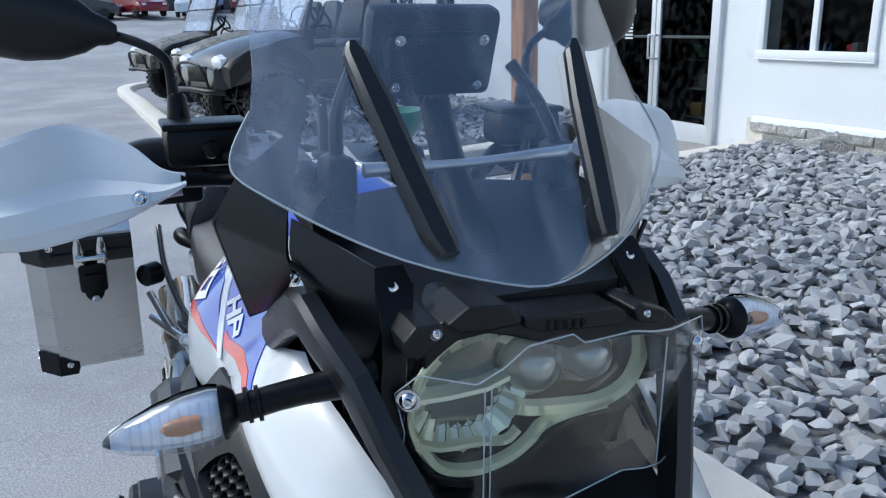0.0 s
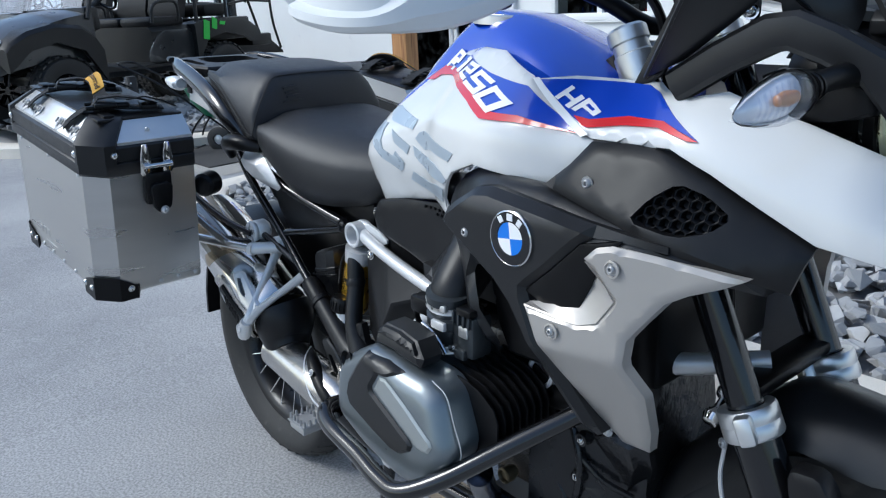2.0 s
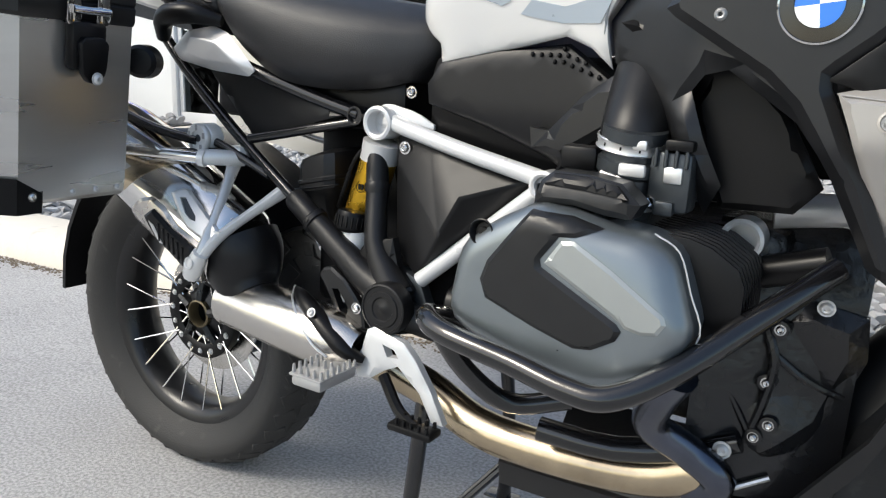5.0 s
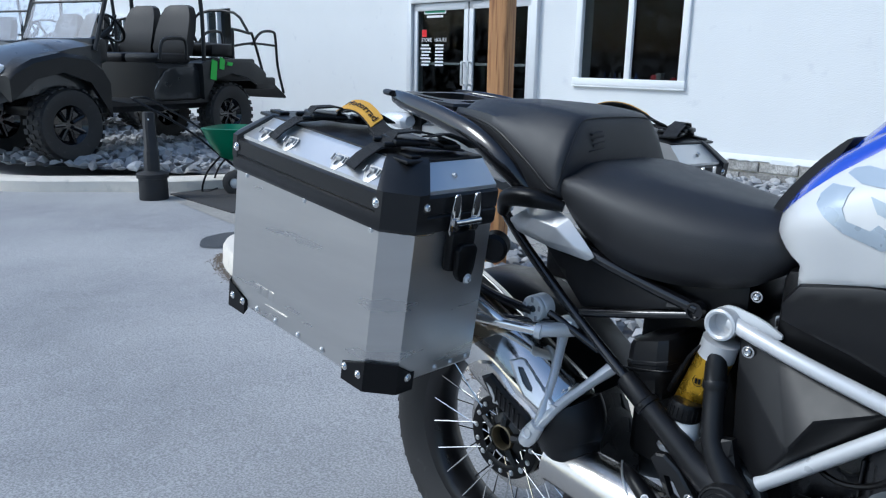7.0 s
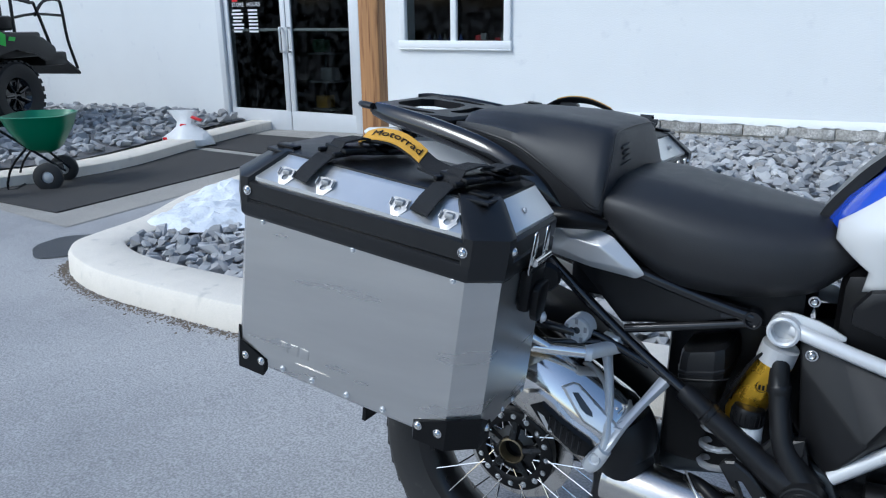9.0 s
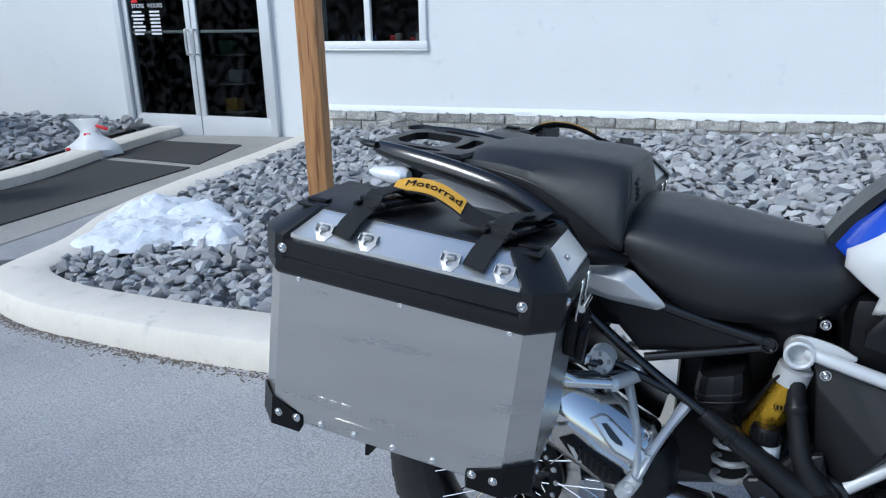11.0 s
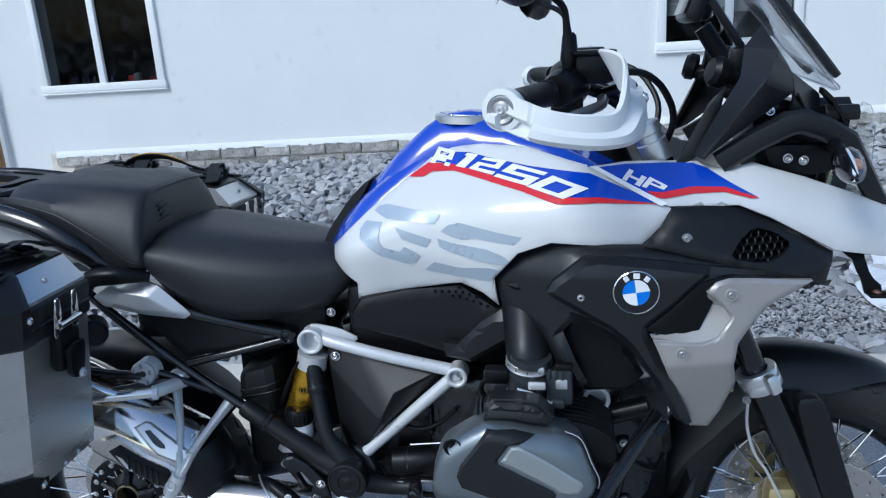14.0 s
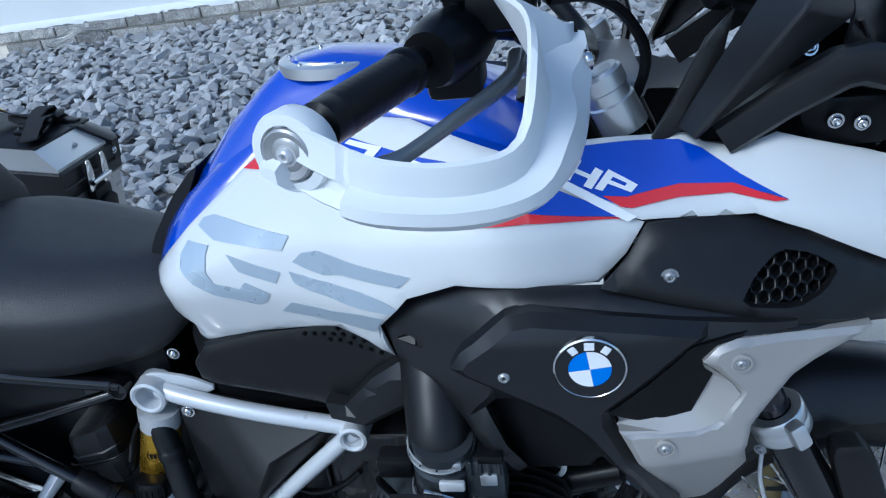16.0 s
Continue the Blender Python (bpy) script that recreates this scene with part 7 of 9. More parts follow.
    # strap loops
    for u in (-.284, -.209, -.074, .009):
        lp = part("strap_loop", plate([(-.014, .012), (-.0155, -.004), (-.006, -.019), (.006, -.019), (.0155, -.004), (.014, .012)], .003, L @ Matrix.Translation((u, y0 + .012, .9825)) @ pose(0, 0, 0, -42, 0, 0), .0010, holes=[circle(0, -.006, .0055, 12)]), LOOPGREY, p, "silver folded strap eye", 20)
        for k in (-1, 1):
            part("loop_lip", box(k * .0145, -.0022, .002, .0018, .004, .012, .0006, L @ Matrix.Translation((u, y0 + .012, .9825)) @ pose(0, 0, 0, -42, 0, 0)), LOOPGREY, lp)
        part("loop_foot", box(u, y0 + .022, .985, .014, .024, .008, .002, L), LOOPGREY, lp)
    # straps across the lid, buckles and the yellow pad
    for uc, skew in ((-.247, .34), (-.032, .30)):
        turned = L @ Matrix.Translation((uc, y0 + .02, 0)) @ pose(0, 0, 0, 0, 0, -math.degrees(math.atan(skew))) @ Matrix.Translation((-uc, -y0 - .02, 0))
        st = part("strap", loft([[turned @ Vector((uc + a, y, v + b)) for a, b in ((-.019, 0), (.019, 0), (.019, .003), (-.019, .003))] for y, v in ((y0 + .004, .980), (y0 + .020, .996), (y0 + .046, 1.014), (y0 + .09, 1.020), (y0 + .13, 1.016), (y1 - .02, 1.013))]), STRAP, p, "black webbing strap")
        part("buckle", box(uc, y0 + .088, 1.026, .058, .044, .011, .004, turned), BLACK, st, "black plastic buckle")
        part("buckle_tongue", box(uc, y0 + .118, 1.025, .044, .034, .009, .004, turned), BLACK, st)
        part("strap_slide", box(uc, y1 - .050, 1.022, .056, .034, .009, .003, turned), BLACK, st)
        part("strap_bar", box(uc, y1 - .050, 1.0285, .042, .006, .006, .002, turned), BLACK, st)
        part("strap_fold", loft([[turned @ Vector((uc + a * (1 - .1 * k), y, v + b)) for a, b in ((-.018, 0), (.018, .002), (.018, .005), (-.018, .003))] for k, (y, v) in enumerate(((y0 + .06, 1.016), (y0 + .075, 1.036), (y0 + .11, 1.040), (y0 + .15, 1.034), (y0 + .19, 1.022)))]), STRAP, st)
        part("strap_tail", loft([[turned @ Vector((uc + .012 + a, y, v + b + a * .2)) for a, b in ((-.017, 0), (.017, 0), (.017, .0025), (-.017, .0025))] for y, v in ((y0 + .13, 1.034), (y0 + .165, 1.040), (y0 + .20, 1.030), (y0 + .225, 1.018))]), STRAP, st)
        for k in (-1, 1):
            part("buckle_prong", box(uc + k * .020, y0 + .064, 1.022, .009, .030, .008, .003, turned), BLACK, st)
    hd = glide([(-.250, -.385, 1.018), (-.228, -.392, 1.034), (-.195, -.400, 1.046), (-.152, -.408, 1.049), (-.112, -.418, 1.040), (-.075, -.428, 1.026), (-.040, -.430, 1.019)], 4)
    strip = lambda seq, hw, th: loft([[L @ (q + Vector((0, -hw, -hw * .55))), L @ (q + Vector((0, hw, hw * .55))), L @ (q + Vector((0, hw, hw * .55 + th))), L @ (q + Vector((0, -hw, th - hw * .55)))] for q in seq])
    hs = part("carry_strap", strip(hd, .0135, .003), STRAP, p, "black carrying strap")
    pad = [q + Vector((0, 0, .0034)) for q in hd[4:19]]
    part("strap_pad", strip(pad, .0130, .002), YELLOW, hs, "yellow pad lettered in black")
    bm = words("Motorrad", .017, 0, 'CENTER', .0004)
    xs = [v.co.x for v in bm.verts]
    for v in bm.verts:
        k = (v.co.x - min(xs)) / (max(xs) - min(xs)) * .74 + .22
        if side < 0:
            k = 1 - k
        i = min(len(pad) - 2, int(k * (len(pad) - 1)))
        q = pad[i].lerp(pad[i + 1], k * (len(pad) - 1) - i)
        yy = (v.co.y - .0065) * (1 if side > 0 else -1)
        v.co = L @ (q + Vector((0, yy, yy * .55 + .0036 + (.0007 if v.co.z > 0 else 0))))
    part("lettering", bm, BLACK, hs)
    for o in ([(-.095, -.437), (-.062, -.452), (-.022, -.470), (-.012, -.405), (-.040, -.395), (-.075, -.412)], [(-.270, -.405), (-.236, -.410), (-.226, -.386), (-.246, -.366), (-.276, -.372)]):
        part("strap_gusset", loft([[L @ Vector((u, y, 1.0185 + h)) for u, y in o] for h in (0, .003)]), STRAP, hs, "sewn strap end")
    # front face: label strip, latch and lock
    la = part("latch", box(u1 + .012, -.395, .868, .022, .058, .070, .008, L), BLACK, p, "black and steel pannier latch")
    part("latch_tongue", plate(rounded([(-.020, -.030), (-.024, .02), (.024, .02), (.020, -.030), (.008, -.045), (-.008, -.045)], 1), .012, L @ Matrix.Translation((u1 + .034, -.395, .862)) @ pose(0, 0, 0, 0, 0, 90), .002), BLACK, la)
    for k in (-1, 1):
        part("latch_hook", plate(rounded([(-.012, -.034), (-.010, .012), (-.005, .034), (.006, .034), (.010, .010), (.012, -.030)], 1), .003, L @ Matrix.Translation((u1 + .018, -.395 + k * .024, .930)) @ pose(0, 0, 0, 0, 0, 90), .0008), CHROME, la)
    part("latch_pin", tube([L @ Vector((u1 + .022, -.425, .918)), L @ Vector((u1 + .022, -.365, .918))], .006, 10, 1), CHROME, la)
    bolt(la, L @ Matrix.Translation((u1 + .040, -.395, .825)) @ pose(0, 0, 0, 0, 90, 0), .007, CAST)
    bolt(lid, L @ Matrix.Translation((u1 - .017, -.395, .986)) @ pose(0, 0, 0, 0, 45, 0), .004, CAST)
    return p


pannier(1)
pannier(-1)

# ---- site ----
def gz(x, y=0):
    """Height of the asphalt: it falls gently towards the doors and climbs again far off."""
    return -.032 * min(8.0, max(0.0, -x - .5)) + .1 * min(28.0, max(0.0, -x - 24.5))


ASPHALT = mat("asphalt", (.285, .285, .290), .86, 0, .22, 5.0, .7, 300, spots=(.55, .42, .66, (.375, .373, .37)), speck=(140, .28))
CONCRETE = mat("kerb_concrete", (.68, .63, .55), .85, 0, .10, 7, .7, 160, spots=(9, .60, .80, (.48, .455, .41)), speck=(260, .07))
STUCCO = mat("white_stucco", (.75, .76, .755), .9, 0, .03, 2.0, 1.5, 90, spots=(6, .66, .80, (.68, .69, .70)))
BLOCKMAT = mat("grey_block", (.34, .325, .30), .9, 0, .25, 7, 1.6, 70, spots=(5, .50, .66, (.60, .58, .55)), speck=(60, .3))
_n, _l = BLOCKMAT.node_tree.nodes, BLOCKMAT.node_tree.links
_oi, _hs = _n.new("ShaderNodeObjectInfo"), _n.new("ShaderNodeMapRange")
_hs.inputs["To Min"].default_value, _hs.inputs["To Max"].default_value = .62, 1.25
_l.new(_oi.outputs["Random"], _hs.inputs["Value"])
_sc = _n.new("ShaderNodeVectorMath")
_sc.operation = 'SCALE'
_bc = _n["Principled BSDF"].inputs["Base Color"]
_l.new(_bc.links[0].from_socket, _sc.inputs[0])
_l.new(_hs.outputs[0], _sc.inputs["Scale"])
_l.new(_sc.outputs[0], _bc)
DOORFRAME = mat("pale_aluminium_paint", (.66, .67, .68), .45, .2, .04, 10)
VINYL = mat("white_vinyl", (.82, .83, .83), .4, 0, .02, 10)
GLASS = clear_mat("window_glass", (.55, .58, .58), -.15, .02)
# dark base colour stands in for the low light inside the shop
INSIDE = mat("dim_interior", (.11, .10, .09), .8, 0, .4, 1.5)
WOOD = mat("post_wood", (.42, .21, .08), .7, 0, .35, 9, .7, 60, stretch=(9, 9, .5), spots=(5, .52, .66, (.17, .065, .022)))
STONE = island_mat("crushed_stone", [(.24, .245, .25), (.36, .365, .37), (.29, .295, .30), (.48, .485, .49), (.40, .40, .405), (.33, .32, .31), (.58, .58, .575)])
GRAVEL = mat("stone_dust", (.15, .15, .155), .95, 0, .4, 30, 2.0, 120)
SNOW = mat("old_snow", (.68, .71, .75), .7, 0, .12, 9, 1.8, 60, spots=(14, .56, .75, (.42, .43, .44)))
DARKMAT = mat("dark_mat", (.038, .036, .035), .92, 0, .3, 4, 1.0, 300)

# asphalt: one sheet out to the horizon
bm = bmesh.new()
xs = [-900, -200, -60, -52.5, -45, -35, -30, -24.5, -16, -12, -8.5, -7.5, -6, -5, -4, -3, -2, -1, -.5, 0, 1, 2, 4, 8, 20, 60, 300, 900]
ys = [-900, -200, -50, -15, -6, -3, -1, 0, 1, 2, 4, 6, 10, 30, 100, 900]
grid = [[bm.verts.new((x, y, gz(x))) for y in ys] for x in xs]
for a, b in zip(grid, grid[1:]):
    for k in range(len(ys) - 1):
        bm.faces.new((a[k], b[k], b[k + 1], a[k + 1]))
tagged(link("ground", bm, ASPHALT), "grey worn asphalt car park, gently sloping", "ground", kind="structure")


# kerbs: a rounded concrete edge along a line
def kerb(name, pts, label, width=.24, high=.13, n=6, z0=0.0):
    p = glide([(x, y, 0) for x, y in pts], n)
    loops = []
    for i, q in enumerate(p):
        d = (p[min(i + 1, len(p) - 1)] - p[max(0, i - 1)]).normalized()
        s = Vector((-d.y, d.x, 0))
        z = gz(q.x) + z0
        loop = []
        for o, h in ((0, -.05), (0, 0), (.006, high * .75), (.022, high * .95), (.045, high), (width - .02, high), (width, high * .9), (width, -.05)):
            loop.append(q + s * o + Vector((0, 0, z + h)))
        loops.append(loop)
    return tagged(link(name, loft(loops), CONCRETE), label, "kerb", kind="structure")


NEAR = [(9.0, 1.35), (5.0, 1.12), (3.4, 1.03), (2.2, .975), (1.35, .965), (.5, .93), (-.6, .80), (-1.5, .745), (-2.1, .75), (-2.75, .80), (-3.20, .94), (-3.44, 1.12), (-3.52, 1.35), (-3.62, 1.75), (-3.95, 2.4), (-4.22, 3.4), (-4.40, 4.6), (-4.75, 6.38)]
kerb("kerb_island", NEAR[::-1], "pale concrete kerb round the stone bed", .31)
FAR = [(-7.3, 6.38), (-7.2, 5.85), (-6.85, 4.6), (-6.44, 3.3), (-6.64, 2.4), (-7.15, 1.85), (-8.2, .98), (-10.2, .72), (-13.2, .52), (-17, .32), (-21.5, .10), (-23.5, .9), (-24, 3), (-24, 10)]
kerb("kerb_far", FAR, "long pale concrete kerb in front of the parked utility vehicles", .36)

# the wall of the shop, with openings
WALL_Y, WALL_T, WALL_H = 6.43, .25, 5.2
HOLES = [(-7.78, -5.32, -.30, 2.05), (-4.69, -3.285, .94, 2.35), (1.95, 3.215, .99, 2.4), (-14.2, -13.2, -.3, 2.1), (-16.6, -15.5, 1.0, 2.1), (-19.2, -18.1, 1.0, 2.1), (-22.0, -20.9, 1.0, 2.1)]
cx = sorted({-40.0, 30.0, *[v for h in HOLES for v in h[:2]]})
bm = bmesh.new()
for a, b in zip(cx, cx[1:]):
    cut = sorted((h[2], h[3]) for h in HOLES if h[0] <= a and b <= h[1])
    z = -.35
    for lo, hi in cut + [(WALL_H, None)]:
        if lo > z + .01:
            box((a + b) / 2, WALL_Y + WALL_T / 2, (z + lo) / 2, b - a, WALL_T, lo - z, 0, None, bm)
        z = hi
bmesh.ops.remove_doubles(bm, verts=bm.verts, dist=1e-4)
tagged(link("wall_shop", bm, STUCCO), "white roughly plastered shop wall", "wall", kind="structure")
tagged(link("roof_shop", box(-5, 10.4, WALL_H + .12, 72, 8.4, .24, .02), DOORFRAME), "flat roof edge of the shop", "roof", kind="structure")
# inner shell, its dimness put into the colour
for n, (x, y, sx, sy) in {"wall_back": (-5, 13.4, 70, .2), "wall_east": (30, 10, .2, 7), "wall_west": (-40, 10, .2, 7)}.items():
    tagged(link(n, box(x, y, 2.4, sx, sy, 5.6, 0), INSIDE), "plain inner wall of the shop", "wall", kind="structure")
tagged(link("floor_inside", box(-5, 10.0, -.24, 70, 6.6, .1, 0), INSIDE), "shop floor coloured dark for a dim room", "floor", kind="structure")

# block base course, block by block
base = tagged(new("base_course"), "worn grey concrete block base of the wall", "wall base", kind="structure")
random.seed(5)


def window(name, x0, x1, z0, z1, label, blind=False):
    w = tagged(new(name), label, "window", kind="structure")
    y = WALL_Y
    t = .085
    for a in ((x0 + x1) / 2, z0 + t / 2 - .02, x1 - x0 + .10, t + .0), ((x0 + x1) / 2, z1 - t / 2 + .03, x1 - x0 + .10, t):
        part("window_frame", box(a[0], y - .005, a[1], a[2], .07, a[3], .008), VINYL, w)
    for xx in (x0 + t / 2 - .04, x1 - t / 2 + .04):
        part("window_frame", box(xx, y - .004, (z0 + z1) / 2 + .005, t, .064, z1 - z0 - .06, .008), VINYL, w)
    xm = (x0 + x1) / 2
    part("mullion", box(xm, y + .008, (z0 + z1) / 2, .075, .05, z1 - z0 - .10, .006), VINYL, w)
    for a, b in ((x0 + .04, xm - .035), (xm + .035, x1 - .04)):
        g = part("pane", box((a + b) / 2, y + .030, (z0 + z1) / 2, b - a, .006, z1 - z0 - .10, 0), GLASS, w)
        g.visible_shadow = False
    part("window_sill", box(xm, y - .012, z0 - .030, x1 - x0 + .10, .06, .016, .004), VINYL, w)
    if blind:
        for k in range(24):
            part("slat", box(xm, y + .055 , z1 - .06 - .0435 * k, x1 - x0 - .10, .004, .040, 0, pose(0, 0, 0)), VINYL, w)
    return w


window("window_1", -4.69, -3.285, .94, 2.35, "white sliding window with goods on the sill inside")
window("window_2", 1.95, 3.195, 1.012, 2.4, "white sliding window with half-lowered blinds", True)
for i, x in enumerate((-16.6, -19.2, -22.0)):
    window("window_%d" % (i + 3), x, x + 1.1, 1.0, 2.1, "small white window far along the wall")

# double glass door
dr = tagged(new("door_1"), "double glass shop door in pale aluminium", "door", kind="structure")
y, z0, z1 = WALL_Y, -.27, 2.05
for x in (-7.74, -5.36):
    part("door_frame", box(x, y - .01, (z0 + z1) / 2, .10, .12, z1 - z0, .006), DOORFRAME, dr)
part("door_frame", box(-6.55, y - .01, z1 - .04, 2.28, .118, .09, .006), DOORFRAME, dr)
part("threshold", box(-6.55, y - .06, z0 - .01, 2.5, .22, .04, .008), CONCRETE, dr)
for sgn, a, b in ((1, -7.68, -6.56), (-1, -6.54, -5.42)):
    leaf = part("door_leaf", box((a + b) / 2, y, z0 + .18, b - a, .045, .32, .004), DOORFRAME, dr, "pale aluminium door rail")
    part("door_rail", box((a + b) / 2, y, z1 - .14, b - a, .045, .10, .004), DOORFRAME, leaf)
    for x in (a + .04, b - .04):
        part("door_stile", box(x, y - .0005, (z0 + z1) / 2 + .11, .08, .044, z1 - z0 - .42, .004), DOORFRAME, leaf)
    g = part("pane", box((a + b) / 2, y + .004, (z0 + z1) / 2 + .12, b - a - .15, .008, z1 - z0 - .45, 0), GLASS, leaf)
    g.visible_shadow = False
    part("push_bar", box((a + b) / 2, y + .03, 1.13, b - a - .15, .03, .035, .006), DOORFRAME, leaf)
    hx = (b - .055) if sgn > 0 else (a + .055)
    part("door_handle", tube([(hx, y - .02, 1.155), (hx, y - .075, 1.155), (hx, y - .08, 1.125), (hx, y - .08, .885), (hx, y - .075, .855), (hx, y - .02, .855)], .014, 10, 3), ALU_BRIGHT, leaf, "pull handle")
d2 = tagged(new("door_2"), "narrow dark glass side door", "door", kind="structure")
part("door_frame", box(-13.7, WALL_Y, 1.0, .06, .1, 2.2, .01), DOORFRAME, d2)
part("pane", box(-13.7, WALL_Y + .04, .95, .98, .01, 2.2, 0), GLASS, d2)

# block base course pieces
xb = -4.72
shared = {}
k = 0
while xb < 6.5:
    wdt = .40
    top = tab(xb, (-4.8, .21), (-2, .238), (0, .255), (1.2, .283), (4, .325), (7, .37))
    for row, (hgt, mid) in enumerate(((.100, -.055), (.19, -.21))):
        ob = part("block", box(0, 0, 0, wdt - .012, .05, hgt - .008, .007, None, None, 2), BLOCKMAT, base) if row not in shared else again(shared[row], base)
        shared.setdefault(row, ob)
        ob.location = (xb + wdt / 2 + (.2 if row else 0), WALL_Y - .020 - random.uniform(0, .012), top + mid)
        ob.rotation_euler = (radians(random.uniform(-1.5, 1.5)), radians(random.uniform(-.5, .5)), radians(random.uniform(-1.2, 1.2)))
    xb += wdt
link("block_mortar", box(.9, WALL_Y - .004, .05, 11.4, .03, .40, 0), CONCRETE, base)

# ragged lower edge of the plaster over the blocks
bm = bmesh.new()
lip, x = [], -4.72
while x < 6.9:
    top = tab(x, (-4.8, .21), (-2, .238), (0, .255), (1.2, .283), (4, .325), (7, .37))
    lip.append((x, top + .06, top - random.choice((.004, .012, .02, .02, .035, .06)) * random.uniform(.4, 1)))
    x += random.uniform(.02, .09)
up = [[bm.verts.new((x, WALL_Y - d, z)) for d, z in ((.001, a), (.034, a - .03), (.042, b + .01), (.030, b))] for x, a, b in lip]
for a, b in zip(up, up[1:]):
    for k in range(3):
        bm.faces.new((a[k], b[k], b[k + 1], a[k + 1]))
tagged(link("plaster_edge", bm, STUCCO), "ragged lower edge of the white plaster", "wall edge", kind="structure")


# ---- crushed stone beds ----
def stone_shapes(n, seed):
    rnd = random.Random(seed)
    out = []
    for _ in range(n):
        bm = bmesh.new()
        ax = (rnd.uniform(.8, 1.25), rnd.uniform(.6, 1.0), rnd.uniform(.38, .75))
        for _ in range(13):
            v = Vector((rnd.gauss(0, 1), rnd.gauss(0, 1), rnd.gauss(0, 1))).normalized() * rnd.uniform(.85, 1.1)
            bm.verts.new((v.x * ax[0], v.y * ax[1], v.z * ax[2]))
        h = bmesh.ops.convex_hull(bm, input=bm.verts[:])
        bmesh.ops.delete(bm, geom=[v for v in bm.verts if not v.link_faces], context='VERTS')
        bm.verts.index_update()
        out.append((np.array([v.co[:] for v in bm.verts]), [[v.index for v in f.verts] for f in bm.faces]))
        bm.free()
    return out


SHAPES = stone_shapes(40, 11)


def spread(name, places, label, material, category="stone bed", kind="stuff", seed=3):
    """Many stones in one mesh; places are x, y, z, radius."""
    rnd = random.Random(seed)
    vs, fs, base_i = [], [], 0
    for x, y, z, r in places:
        v, f = SHAPES[rnd.randrange(len(SHAPES))]
        m = np.array(Euler((rnd.uniform(-.5, .5), rnd.uniform(-.5, .5), rnd.uniform(0, 6.3))).to_matrix())
        vs.append(v @ m.T * r + (x, y, z))
        fs += [[base_i + i for i in q] for q in f]
        base_i += len(v)
    me = bpy.data.meshes.new(name)
    me.from_pydata(np.concatenate(vs).tolist(), [], fs)
    me.materials.append(material)
    return tagged(new(name, me), label, category, kind=kind)


def left_edge(y):
    """The side of the near bed towards the doors."""
    return tab(y, (.9, -2.9), (1.2, -3.20), (1.4, -3.28), (1.8, -3.38), (2.4, -3.68), (3.4, -3.98), (4.6, -4.16), (6.4, -4.5))


def front_edge(x):
    return tab(x, (-3.3, 1.29), (-3.0, 1.16), (-2.1, 1.02), (-1.5, 1.01), (-.6, 1.06), (.5, 1.19), (1.8, 1.25), (2.3, 1.23), (5, 1.38), (9, 1.6))


def bed_z(x, y):
    far = tab(x, (-4.8, -.02), (-2.5, .03), (0, .11), (4, .19), (8, .24))
    near = gz(x) + .085
    u = max(0, min(1, (y - 1.2) / 5.0))
    return near + (far - near) * u


rnd = random.Random(21)
stones, near_stones = [], []
for layer in range(2):
    y = 1.0
    while y < 6.36:
        step = .080 + .008 * y
        x = -4.7
        while x < 7.6:
            px, py = x + rnd.uniform(-.5, .5) * step, y + rnd.uniform(-.5, .5) * step
            x += step * (1.0 if -3.6 < x < 4.0 else 1.25)
            if px < left_edge(py) + .05 or py < front_edge(px) + .05 or py > 6.37:
                continue
            gravel = ((px - 1.92) / .42) ** 2 + ((py - 1.78) / .34) ** 2 < 1
            if gravel:
                continue
            r = step * rnd.uniform(.34, .66) * rnd.choice((.85, 1, 1, 1.2))
            q = (px, py, bed_z(px, py) + (.012 if layer == 0 else .034) * rnd.uniform(.3, 1.4) - .008, r)
            (near_stones if layer and .9 < px < 3.2 and py < 2.6 and len(near_stones) < 290 else stones).append(q)
        y += step * .95
bed = tagged(new("stone_bed"), "bed of grey crushed stone beside the wall", "stone bed", kind="structure")
bm = bmesh.new()
gx = [-4.7 + .3 * i for i in range(44)]
gy = [1.0 + .27 * i for i in range(21)]
cols = [[bm.verts.new((max(x, left_edge(min(6.4, y))), max(min(6.42, y), front_edge(x)), bed_z(x, y) - .03)) for y in gy] for x in gx]
for a, b in zip(cols, cols[1:]):
    for i in range(len(gy) - 1):
        if len({tuple(v.co) for v in (a[i], b[i], b[i + 1], a[i + 1])}) == 4:
            bm.faces.new((a[i], b[i], b[i + 1], a[i + 1]))
link("bed_soil", bm, GRAVEL, bed)
ob = spread("loose_stone", stones, "grey angular crushed stones", STONE, "")
ob.parent = bed
rs2 = random.Random(8)
stone_mesh = []
for v, f in SHAPES[:24]:
    me = bpy.data.meshes.new("stone")
    me.from_pydata(v.tolist(), [], f)
    me.materials.append(STONE)
    stone_mesh.append(me)
for x, y, z, r in near_stones:
    o = new("stone", stone_mesh[rs2.randrange(24)])
    o.parent = bed
    o.matrix_local = Matrix.LocRotScale((x, y, z), Euler((rs2.uniform(-.5, .5), rs2.uniform(-.5, .5), rs2.uniform(0, 6.3))), (r, r, r))
grav = []
for i in range(2600):
    a, q = rs2.uniform(0, 6.283), math.sqrt(rs2.random()) * 1.15
    px, py = 1.92 + .42 * q * math.cos(a), 1.78 + .34 * q * math.sin(a)
    if py > front_edge(px) + .03:
        grav.append((px, py, bed_z(px, py) - .012 + rs2.uniform(0, .012), rs2.uniform(.006, .016)))
spread("fine_gravel", grav, "patch of fine grey gravel among the stones", STONE, "").parent = bed


